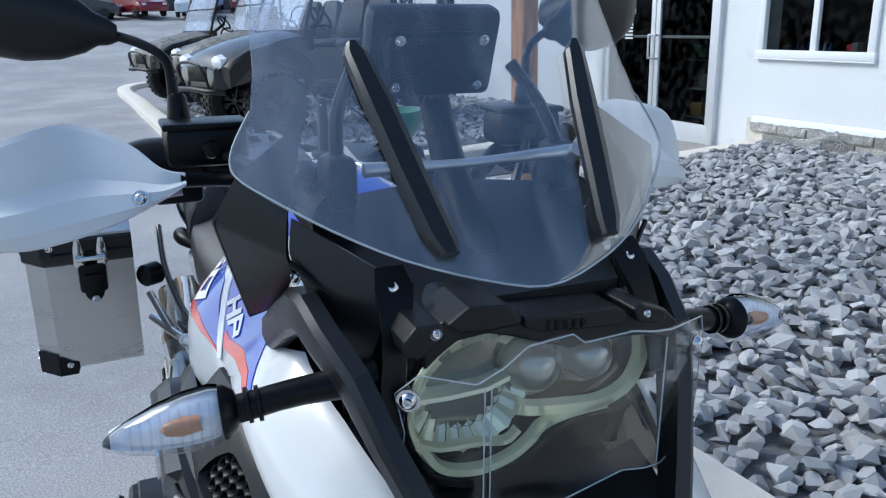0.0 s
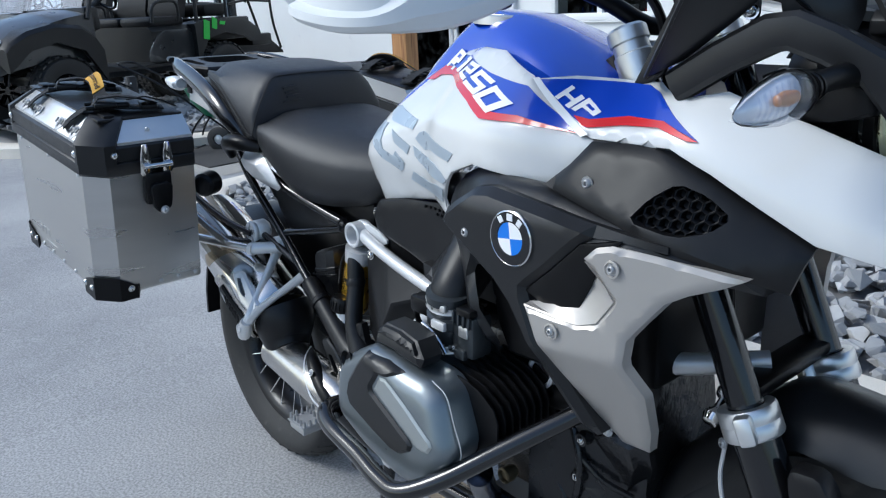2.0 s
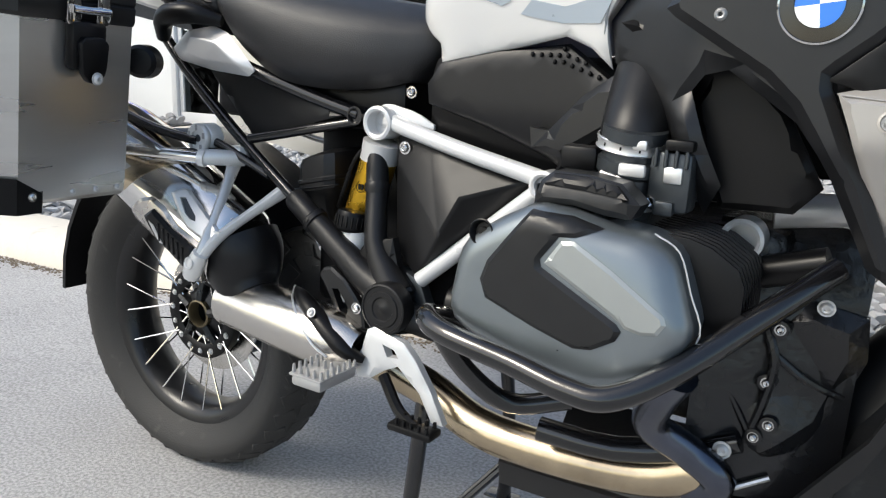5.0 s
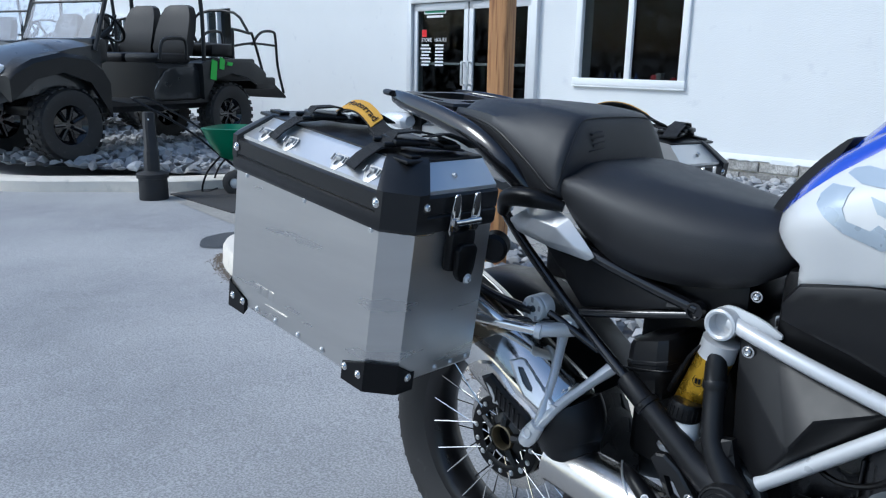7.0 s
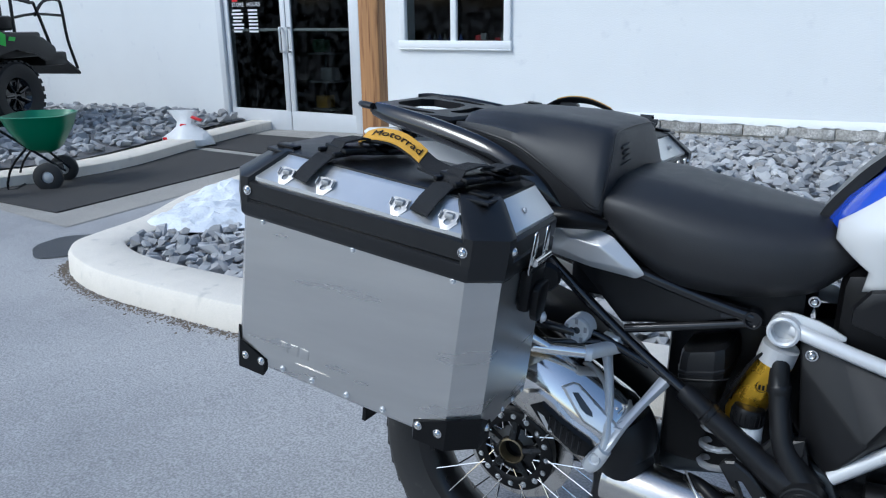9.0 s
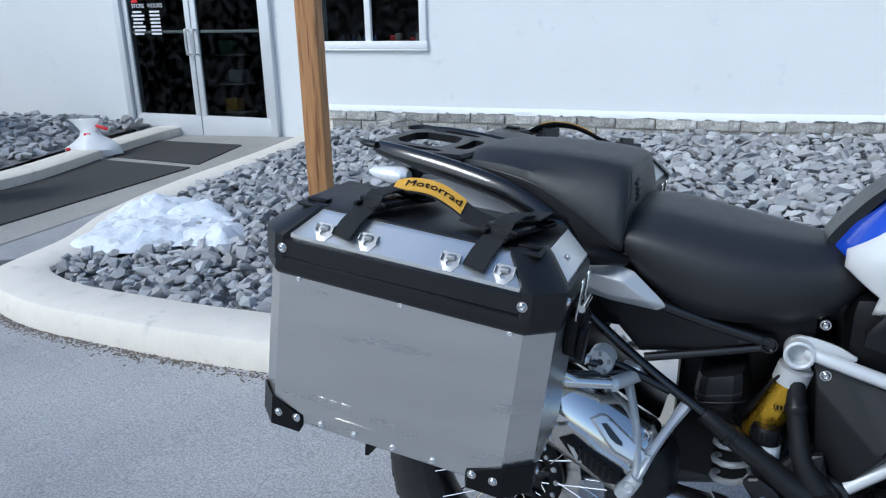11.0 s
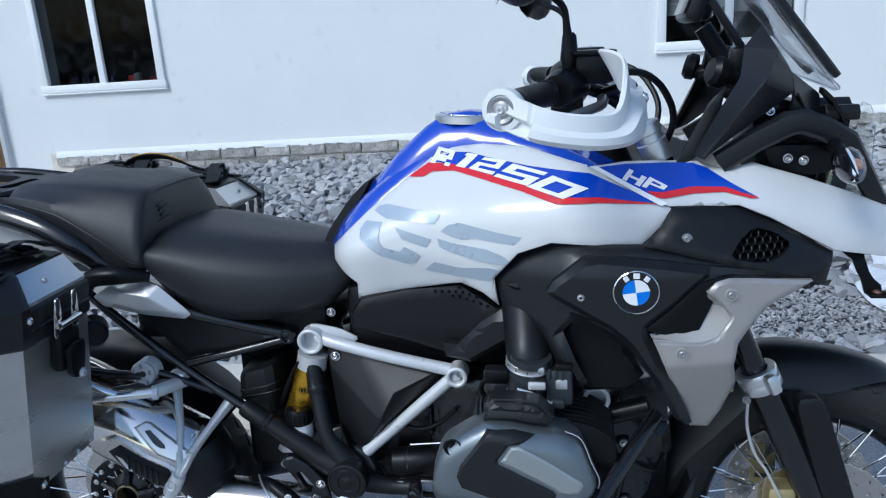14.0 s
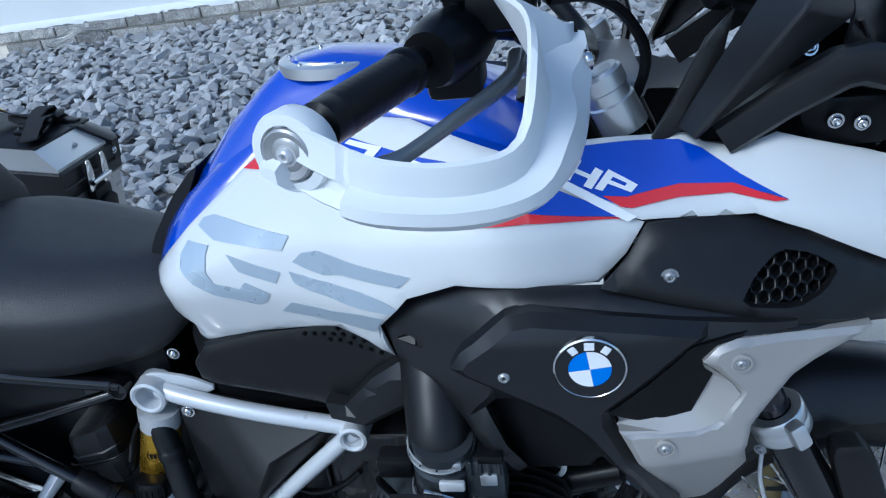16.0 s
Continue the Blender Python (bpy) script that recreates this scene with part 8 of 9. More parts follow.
def far_front(x):
    return tab(x, (-24, 1.2), (-21.5, .38), (-17, .60), (-13.2, .80), (-10.2, 1.0), (-8.4, 1.16), (-7.5, 1.80), (-6.85, 2.5))


def far_right(y):
    return tab(y, (1.4, -8.2), (2.0, -7.25), (2.6, -6.80), (3.2, -6.60), (4.4, -6.92), (5.7, -7.33), (6.4, -7.45))


def far_z(x, y):
    return tab(x, (-12, -.10), (-9, -.02), (-6.8, -.06))


bed2 = tagged(new("stone_bed_far"), "far bed of grey crushed stone under the parked vehicles", "stone bed", kind="structure")
far = []
y = .8
while y < 6.36:
    x = -24.0
    while x < -6.5:
        st = .14 if x > -12 else .24
        px, py = x + rnd.uniform(-.5, .5) * st, y + rnd.uniform(-.5, .5) * .13
        x += st
        if py < far_front(px) + .02 or px > far_right(py) - .02:
            continue
        far.append((px, py, far_z(px, py) + rnd.uniform(-.02, .035), rnd.uniform(.05, .11)))
    y += .13
spread("loose_stone", far, "grey angular crushed stones", STONE, "").parent = bed2
bm = bmesh.new()
gx = [-24 + .5 * i for i in range(36)]
gy = [.9 + .28 * i for i in range(21)]
cols = [[bm.verts.new((min(x, far_right(min(6.4, y))), max(min(6.42, y), far_front(x)), far_z(x, y) - .03)) for y in gy] for x in gx]
for a, b in zip(cols, cols[1:]):
    for i in range(len(gy) - 1):
        if len({tuple(v.co) for v in (a[i], b[i], b[i + 1], a[i + 1])}) == 4:
            bm.faces.new((a[i], b[i], b[i + 1], a[i + 1]))
link("bed_soil", bm, GRAVEL, bed2)


# snow heaps
def snow(name, shape, high, base_z, label, seed):
    rn = random.Random(seed)
    shape = rounded(shape, 2)
    pts = dense(shape, .05)
    inner = []
    xs, ys = [p[0] for p in shape], [p[1] for p in shape]
    x = min(xs)
    while x < max(xs):
        y = min(ys)
        while y < max(ys):
            if inside((x, y), shape) and edge_gap((x, y), shape) > .02:
                inner.append((x + rn.uniform(-.008, .008), y + rn.uniform(-.008, .008)))
            y += .034
        x += .034
    n0 = len(pts)
    vs, _, fs, *_ = delaunay_2d_cdt([Vector(p) for p in pts + inner], [(i, (i + 1) % n0) for i in range(n0)], [], 1, 1e-6)
    bm = bmesh.new()
    vv = []
    for v in vs:
        d = min(1, edge_gap(v, shape) / .16)
        h = high * (1 - (1 - d) ** 2) * (.75 + .9 * noise.noise(Vector((v.x * 3, v.y * 3, seed)))) + (.03 * noise.noise(Vector((v.x * 11, v.y * 11, seed))) + .022 * noise.noise(Vector((v.x * 27, v.y * 27, seed)))) * min(1, d * 1.5)
        vv.append(bm.verts.new((v.x, v.y, base_z(v.x, v.y) + max(-.01, h))))
    for f in fs:
        bm.faces.new([vv[i] for i in f])
    return tagged(link(name, bm, SNOW), label, "snow", kind="structure")


snow("snow", [(-3.42, 1.55), (-3.62, 1.95), (-3.90, 2.35), (-3.72, 2.75), (-3.2, 2.75), (-2.6, 2.3), (-2.4, 1.9), (-2.8, 1.85), (-2.95, 1.62)], .10, lambda x, y: bed_z(x, y) + .015, "heap of old white snow on the stones", 2)
snow("snow", [(2.30, 1.75), (2.34, 2.25), (2.62, 2.72), (3.0, 2.75), (3.3, 2.5), (3.2, 1.9), (2.9, 1.55), (2.55, 1.55)], .09, lambda x, y: bed_z(x, y) + .015, "heap of old white snow on the stones", 7)

# dark ramp mats before the door, damp patch, crack lines
for pts, lab in (([(-6.24, 1.95), (-4.80, 1.86), (-4.98, 4.40), (-6.62, 4.64)], "long dark rubber mat leading to the door"), ([(-6.78, 4.86), (-7.12, 5.92), (-5.38, 5.72), (-5.02, 4.56)], "dark rubber mat at the door")):
    bm = bmesh.new()
    lo = [bm.verts.new((x, y, gz(x) + .004)) for x, y in pts]
    hi = [bm.verts.new((x, y, gz(x) + .016)) for x, y in pts]
    bm.faces.new(hi)
    for i in range(4):
        bm.faces.new((lo[i], lo[(i + 1) % 4], hi[(i + 1) % 4], hi[i]))
    tagged(link("door_mat", bm, DARKMAT), lab, "mat", group="mats at the door")
bm = bmesh.new()
bm.faces.new([bm.verts.new((x, y, gz(x) + .004)) for x, y in ((-6.62, 1.9), (-4.3, 1.62), (-4.70, 5.9), (-4.8, 6.4), (-7.3, 6.4), (-6.8, 4.5), (-6.45, 3.2))])
tagged(link("pavement", bm, mat("path_concrete", (.30, .285, .26), .9, 0, .2, 2.5, .8, 160, speck=(120, .3))), "worn concrete path to the door", "path", kind="structure")
bm = bmesh.new()
bm.faces.new([bm.verts.new((x, y, gz(x) + .005)) for x, y in rounded([(-3.70, 1.02), (-4.02, 1.2), (-4.08, 1.45), (-3.86, 1.62), (-3.62, 1.5), (-3.54, 1.2)], 2)])
tagged(link("damp_patch", bm, mat("damp_asphalt", (.055, .057, .06), .6, 0, .3, 8, .8, 400)), "dark damp patch on the asphalt", "stain", kind="structure")
tagged(link("kerb_crack", tube([(1.80, .972, .06), (1.797, .998, .128), (1.806, 1.05, .1295), (1.822, 1.12, .1295), (1.832, 1.195, .1295), (1.826, 1.25, .1295), (1.812, 1.285, .127)], [.0015, .002, .003, .0026, .0034, .0028, .002], 6, 3), DARK2), "thin dark crack across the concrete kerb", "crack", kind="structure")
# grit swept against the kerb
grit = []
for i in range(2200):
    u = rs2.random()
    q = glide([(x, y, 0) for x, y in NEAR[5:12]], 8)
    j = int(u * (len(q) - 1))
    c = q[j].lerp(q[j + 1], rs2.random())
    grit.append((c.x + rs2.gauss(0, .015) - (.02 if c.x < -3.2 else 0), c.y - abs(rs2.gauss(0, .035)), gz(c.x) + .001, rs2.uniform(.0025, .008)))
spread("grit", grit, "brown grit and crumbs along the kerb", mat("grit", (.16, .13, .10), .9, 0, .5, 60), "grit")

# wooden sign post with a blue sign
post = thing("sign_post", "knotty square wooden post with a blue sign", "post", Matrix.Translation((-1.66, 1.76, 0)) @ pose(0, 0, 0, 0, 0, 12))
bm = box(0, 0, 1.25, .105, .105, 2.7, .008)
part("timber", bm, WOOD, post, "knotty brown timber")
part("sign_plate", box(0, -.060, 1.84, .32, .006, .58, .002), BLUE, post, "blue sign with white writing bars")
for z, wd in ((1.60, .24), (1.645, .20), (1.69, .22)):
    part("writing_bar", box(0, -.0645, z, wd, .002, .022, 0), WHITE_DECAL, post)
part("sign_symbol", panel(circle(0, 1.92, .09, 20), lambda x, z: -.0655, .002, 0, .03), WHITE_DECAL, post)

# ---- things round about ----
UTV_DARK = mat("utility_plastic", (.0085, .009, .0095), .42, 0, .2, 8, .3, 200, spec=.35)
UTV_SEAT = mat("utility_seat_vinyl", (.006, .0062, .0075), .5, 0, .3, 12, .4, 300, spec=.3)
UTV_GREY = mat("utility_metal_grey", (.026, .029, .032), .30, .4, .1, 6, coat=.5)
CAMO = mat("camouflage_shell", (.16, .15, .12), .5, 0, .4, 7, spots=(9, .5, .56, (.05, .055, .04)))
GREENTRIM = mat("bright_green_trim", (.05, .48, .05), .5)
SHEET = clear_mat("utility_windscreen", (.75, .82, .9), .8, .35)
SPREAD_GREEN = mat("green_hopper", (.004, .16, .075), .4, 0, .1, 8, .2, 200)
BAG = mat("white_sack", (.70, .70, .69), .45, 0, .08, 14, 1.5, 60)
CONE = mat("black_rubber_pot", (.016, .016, .017), .7, 0, .2, 12, .4, 200)


def small_wheel(name, parent, c, r, w, rim, label=""):
    m = Matrix.Translation(c) @ pose(0, 0, 0, 90)
    h = w / 2
    wh = part(name, ring([(rim, h * .7), (r * .80, h), (r * .93, h * .95), (r, h * .6), (r, -h * .6), (r * .93, -h * .95), (r * .80, -h), (rim, -h * .7)], 28, m), RUBBER, parent, label or "black off-road tyre")
    part("rim", lathe([(0, h * .35), (rim * .25, h * .4), (rim * .3, h * .2), (rim * .85, h * .25), (rim, h * .72), (rim * 1.03, h * .7), (rim * 1.03, -h * .7), (rim * .8, -h * .3), (0, -h * .3)], 20, m), GLOSSBLACK, wh)
    for i in range(7):
        a = 2 * math.pi * i / 7
        for s in (1, -1):
            part("rim_spoke", tube([m @ Vector((rim * .25 * math.cos(a), rim * .25 * math.sin(a), s * h * .42)), m @ Vector((rim * .9 * math.cos(a), rim * .9 * math.sin(a), s * h * .55))], rim * .09, 6, 1), GLOSSBLACK, wh)
    bm = bmesh.new()
    for i in range(26):
        for k in (-1, 0, 1):
            box(r + .006, 0, k * h * .62, .018, 2 * math.pi * r / 26 * .6, h * .5, 0, m @ pose(0, 0, 0, 0, 0, 360 / 26 * (i + .5 * (k != 0))), bm)
    tagged(part("tread", bm, RUBBER, wh), kind="stuff")
    return wh


def utility_vehicle(m, shell, label, green=False):
    """Side-by-side work vehicle: x forward from the rear axle, y to its left."""
    v = thing("utility_vehicle", label, "utility vehicle", m, "parked utility vehicles")
    for x in (0, 2.28):
        for y in (-.55, .55):
            small_wheel("wheel", v, (x, y, .36), .372, .25, .20)
    part("chassis", box(1.2, 0, .48, 2.3, .62, .10, .02), UTV_DARK, v)
    part("floor_tub", loft([[Vector((x, y, z)) for y, z in ((-w, .52), (-w, h), (-w * .85, h + .02), (w * .85, h + .02), (w, h), (w, .52), (w * .8, .45), (-w * .8, .45))] for x, w, h in ((-.10, .60, .62), (.40, .62, .60), (.55, .63, .56), (1.55, .63, .55), (1.85, .62, .60), (2.0, .55, .62))]), UTV_DARK, v)
    part("seat_base", loft([[Vector((x, y, z)) for y, z in ((-.60, .56), (-.62, .92), (-.55, .98), (.55, .98), (.62, .92), (.60, .56))] for x in (.46, .52, 1.02, 1.10)]), UTV_DARK, v, "dark seat box")
    for s in (-1, 1):
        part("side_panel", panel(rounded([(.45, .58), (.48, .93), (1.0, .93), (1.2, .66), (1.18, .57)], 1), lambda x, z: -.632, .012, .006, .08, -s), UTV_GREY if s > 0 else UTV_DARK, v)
        cu = part("seat_cushion", box(.80, s * .29, 1.03, .52, .56, .12, .05), UTV_SEAT, v, "black padded seat")
        part("seat_back", loft([[Vector((x + .06 * (1 - abs(q)) * 0, s * .29 + q * w, z)) for q in (-1, -.7, 0, .7, 1)] + [Vector((x - th, s * .29 + q * w, z)) for q in (1, .7, 0, -.7, -1)] for z, x, w, th in ((1.06, .60, .25, .10), (1.15, .62, .27, .12), (1.35, .56, .265, .12), (1.52, .50, .24, .11), (1.62, .46, .19, .09), (1.65, .44, .12, .07))]), UTV_SEAT, cu)
        part("arm_rest", tube([(.66, s * .60, 1.02), (.68, s * .62, 1.22), (.80, s * .62, 1.26), (1.02, s * .62, 1.22), (1.06, s * .61, 1.02)], .020, 8, 4), UTV_DARK, v)
        part("rear_fender", loft([[Vector((x, s * y, z)) for y, z in ((.42, zt - .05), (.42, zt), (.68, zt), (.70, zt - .03), (.70, zb), (.66, zb))] for x, zt, zb in ((-.62, .88, .72), (-.45, .98, .72), (-.30, 1.02, .80), (0, 1.03, .86), (.30, 1.02, .80), (.44, 1.0, .60), (.50, .98, .56))]), UTV_DARK, v, "dark rear mudguard")
        part("front_fender", loft([[Vector((x, s * y, z)) for y, z in ((.40, zt - .05), (.40, zt), (.66, zt - .01), (.70, zt - .05), (.70, zb), (.66, zb))] for x, zt, zb in ((1.82, .82, .42), (1.90, .95, .55), (2.05, 1.05, .78), (2.35, 1.08, .88), (2.65, 1.02, .82), (2.86, .92, .66), (2.92, .86, .62))]), UTV_DARK, v, "dark front mudguard")
        part("front_post", tube([(1.88, s * .58, 1.10), (1.72, s * .57, 1.55), (1.52, s * .55, 2.05)], .024, 8, 2), UTV_DARK, v)
        part("rear_post", tube([(.38, s * .60, 1.0), (.36, s * .59, 1.5), (.38, s * .56, 2.05)], .024, 8, 2), UTV_DARK, v)
        part("roof_rail", tube([(.38, s * .56, 2.05), (1.0, s * .56, 2.09), (1.52, s * .55, 2.05)], .024, 8, 2), UTV_DARK, v)
        hl = part("headlight", loft([[Vector((x, s * .43 + a * w, z + b * w * .7)) for a, b in ((-1, -.6), (-1, .6), (0, 1), (1, .5), (1, -.6), (0, -1))] for x, z, w in ((2.86, .90, .12), (2.93, .89, .11), (2.95, .89, .06))]), LENS_INNER, v, "clear headlight")
        part("rear_rail", tube([(-.15, s * .58, 1.04), (-.16, s * .58, 1.36), (-.20, s * .56, 1.40), (-.50, s * .54, 1.36), (-.60, s * .52, 1.32), (-.84, s * .48, .80)], .018, 8, 3), UTV_DARK, v)
        if green and s > 0:
            for o in ([(.30, .78), (.40, .80), (.36, 1.03), (.27, 1.0)], [(.16, .90), (.24, .92), (.22, 1.06), (.14, 1.02)], [(.02, .95), (.11, .96), (.09, 1.0), (0, .99)]):
                part("trim_flash", panel(o, lambda x, z: -.712, .004, 0, .1, -1), GREENTRIM, v, "bright green flash")
    part("hood", loft([[Vector((x, y * w, z - q * y * y)) for y in (-1, -.8, -.4, 0, .4, .8, 1)] + [Vector((x, y * w, zb)) for y in (1, 0, -1)] for x, z, w, q, zb in ((1.80, 1.22, .56, .06, .70), (2.1, 1.20, .56, .08, .70), (2.5, 1.12, .54, .09, .68), (2.80, 1.02, .50, .08, .62), (2.92, .94, .46, .06, .58), (2.97, .82, .42, .02, .56))]), shell, v, "faceted front hood")
    part("grille", box(2.955, 0, .76, .05, .50, .18, .02), BLACK, v)
    part("bumper", tube([(2.90, -.52, .56), (3.04, -.40, .58), (3.08, 0, .60), (3.04, .40, .58), (2.90, .52, .56)], .030, 10), UTV_DARK, v)
    part("bull_bar", tube([(2.99, -.32, .60), (3.06, -.30, .84), (3.08, 0, .90), (3.06, .30, .84), (2.99, .32, .60)], .018, 8), UTV_DARK, v)
    part("dash_panel", box(1.78, 0, 1.10, .20, 1.08, .26, .05), UTV_DARK, v)
    ws = part("windscreen", loft([[Vector((x, -.54, z)), Vector((x, .54, z)), Vector((x - .01, .54, z)), Vector((x - .01, -.54, z))] for x, z in ((1.90, 1.22), (1.72, 1.60), (1.53, 2.02))]), SHEET, v, "hazy clear windscreen")
    part("screen_bar", tube([(1.72, -.55, 1.60), (1.72, .55, 1.60)], .014, 6, 1), UTV_DARK, ws)
    sw = part("steering_wheel", ring([(.165 + .016 * math.cos(a), .016 * math.sin(a)) for a in [2 * math.pi * i / 8 for i in range(8)]], 24, Matrix.Translation((1.42, .29, 1.34)) @ pose(0, 0, 0, 0, -58, 0)), BLACK, v, "black steering wheel")
    part("steering_column", tube([(1.42, .29, 1.34), (1.75, .29, 1.12)], .03, 8, 1), UTV_DARK, sw)
    for a in (90, 210, 330):
        mm = Matrix.Translation((1.42, .29, 1.34)) @ pose(0, 0, 0, 0, -58, a)
        part("wheel_spoke", tube([mm @ Vector((0, 0, 0)), mm @ Vector((.16, 0, 0))], .014, 6, 1), BLACK, sw)
    part("rear_seat", box(-.05, 0, 1.14, .42, 1.06, .16, .05), UTV_SEAT, v, "black rear-facing seat pad")
    part("cargo_bed", box(-.22, 0, .90, .80, 1.06, .28, .03), UTV_DARK, v)
    part("rear_step", box(-.86, 0, .72, .40, 1.0, .16, .03), UTV_DARK, v)
    part("rear_basket", loft([[Vector((x, y, z)) for y in (-.5, .5)] + [Vector((x, y, z - .03)) for y in (.5, -.5)] for x, z in ((-.62, .82), (-.98, .74), (-1.26, .54))]), UTV_DARK, v)
    for y in (-.48, .48):
        part("rear_hoop", tube([(-.62, y, 1.22), (-.80, y, 1.38), (-1.05, y, 1.40), (-1.10, y, 1.30), (-1.13, y, .94), (-1.24, y, .58)], .018, 8, 4), UTV_DARK, v)
        part("arm_rail", tube([(-.30, y, 1.20), (-.62, y, 1.24), (-1.08, y, 1.22)], .016, 8, 2), UTV_DARK, v)
    part("rear_cross_rail", tube([(-.50, -.54, 1.36), (-.50, -.30, 1.62), (-.50, .30, 1.62), (-.50, .54, 1.36)], .018, 8, 3), UTV_DARK, v)
    return v


UH = math.degrees(math.atan2(-2.30, .80))
for (x, y), shell, green, lab in (((-9.13, 3.92), UTV_GREY, True, "dark grey open utility vehicle with green flashes on the stone bed"), ((-12.55, 4.05), CAMO, False, "camouflage utility vehicle with a hazy windscreen on the stone bed"), ((-15.6, 3.45), CAMO, False, "camouflage utility vehicle at the end of the row")):
    left = Vector((.944, .328))
    utility_vehicle(Matrix.Translation((x - .55 * left.x, y - .55 * left.y, .0)) @ pose(0, 0, 0, 0, 0, UH) @ Matrix.Translation((-.16, 0, -.03)) @ Matrix.Scale(1.13, 4), shell, lab, green)

# lawn spreader
sp = thing("lawn_spreader", "green push spreader with a black frame on the path", "spreader", Matrix.Translation((-5.98, 2.55, gz(-5.98))) @ pose(0, 0, 0, 0, 0, 40) @ Matrix.Scale(1.06, 4))
part("hopper", loft([[Vector((x, y, z)) for x, y in rounded([(-a, -b), (a, -b), (a, b), (-a, b)], 2)] for z, a, b in ((.30, .06, .06), (.34, .13, .13), (.50, .22, .24), (.60, .25, .29), (.62, .265, .305), (.625, .245, .285), (.50, .20, .22), (.36, .12, .12))]), SPREAD_GREEN, sp, "green plastic hopper")
for s in (-1, 1):
    w_ = part("wheel", ring([(.05, .03), (.10, .03), (.118, .018), (.118, -.018), (.10, -.03), (.05, -.03)], 24, Matrix.Translation((.06, s * .20, .118)) @ pose(0, 0, 0, 90)), RUBBER, sp, "small black wheel")
    part("wheel_disc", lathe([(0, .02), (.02, .022), (.055, .01), (.055, -.01), (0, -.02)], 14, Matrix.Translation((.06, s * .20, .118)) @ pose(0, 0, 0, 90)), CAST, w_)
    part("handle_bar", tube([(.16, s * .06, .14), (-.10, s * .12, .36), (-.45, s * .13, .62), (-.92, s * .14, .86)], .011, 8, 3), BLACK, sp, "black steel handle")
    part("stand_leg", tube([(-.10, s * .12, .36), (-.24, s * .13, .20), (-.30, s * .13, .02), (-.22, s * .13, .012)], .010, 8, 3), BLACK, sp)
part("stand_foot", tube([(-.24, -.13, .012), (-.24, .13, .012)], .010, 8, 1), BLACK, sp)
part("axle", tube([(.06, -.20, .118), (.06, .20, .118)], .009, 8, 1), CAST, sp)
part("handle_grip", tube([(-.92, -.14, .86), (-.97, -.08, .87), (-.97, .08, .87), (-.92, .14, .86)], .012, 8, 3), BLACK, sp)
part("gear_case", lathe([(0, .05), (.06, .04), (.07, 0), (.04, -.03)], 12, pose(.06, 0, .16)), UTV_DARK, sp)
part("hopper_tag", box(-.245, .10, .50, .004, .12, .08, .001, pose(0, 0, 0, 0, 0, 0)), WHITE_DECAL, sp)

# marker post in a weighted pot
mk = thing("marker_post", "black square marker post in a round rubber pot", "marker post", Matrix.Translation((-6.10, 1.73, gz(-6.1))) @ Matrix.Diagonal((.80, .80, .93, 1)))
part("pot", lathe([(0, .0), (.165, 0), (.170, .01), (.165, .22), (.185, .225), (.188, .27), (.175, .28), (.12, .285), (.10, .30), (0, .30)], 28), CONE, mk, "round black rubber pot")
part("shaft", loft([[Vector((x * a, y * a, z)) for x, y in rounded([(-1, -1), (1, -1), (1, 1), (-1, 1)], 1)] for z, a in ((.28, .078), (.50, .074), (.51, .066), (.88, .060), (.89, .056))]), CONE, mk, "square black shaft")
part("cap", lathe([(0, .012), (.008, .010), (.010, 0)], 8, pose(.06, -.03, .82, 0, 90, 0)), WHITE_DECAL, mk)

# sack
sk = thing("salt_sack", "crumpled white and red sack of de-icing salt", "sack", Matrix.Translation((-6.72, 4.78, gz(-6.72) + .02)) @ pose(0, 0, 0, 0, 0, 20) @ Matrix.Diagonal((1.5, 1.35, .95, 1)))
loops = []
rk_ = random.Random(4)
for z, a, b in ((.0, .16, .12), (.03, .21, .15), (.10, .20, .15), (.18, .15, .11), (.24, .09, .07), (.30, .07, .04), (.38, .11, .03), (.44, .13, .02)):
    loops.append([Vector((a * math.cos(q) * rk_.uniform(.9, 1.1) - .12 * max(0, z - .2), b * math.sin(q) * rk_.uniform(.85, 1.15), z + rk_.uniform(-.008, .008))) for q in [2 * math.pi * i / 18 for i in range(18)]])
part("sack_body", loft(loops), BAG, sk)
for (x, z, wd, hh_) in ((-.05, .36, .10, .035), (.02, .27, .05, .03), (-.10, .12, .03, .08)):
    part("red_print", box(x - .03, -.115 if z < .2 else -.05, z, wd, .02, hh_, .004, pose(0, 0, 0, 12 if z < .2 else 0, 30 * (z > .3), 0)), RED, sk)

# coil of wire on the stones
co = thing("wire_coil", "loose coil of pale wire on the stones by the wall", "wire")
zc = bed_z(-3.6, 6.1) + .07
for k in range(5):
    rr = .20 + .012 * k
    part("wire_loop", tube([(-3.60 + rr * 1.25 * math.cos(a + k) + .02 * k, 6.12 + rr * math.sin(a + k), zc + .03 * k + .05 * math.sin(2 * a + k)) for a in [2 * math.pi * i / 24 for i in range(24)]], .0038, 5, 2), LOOPGREY, co)

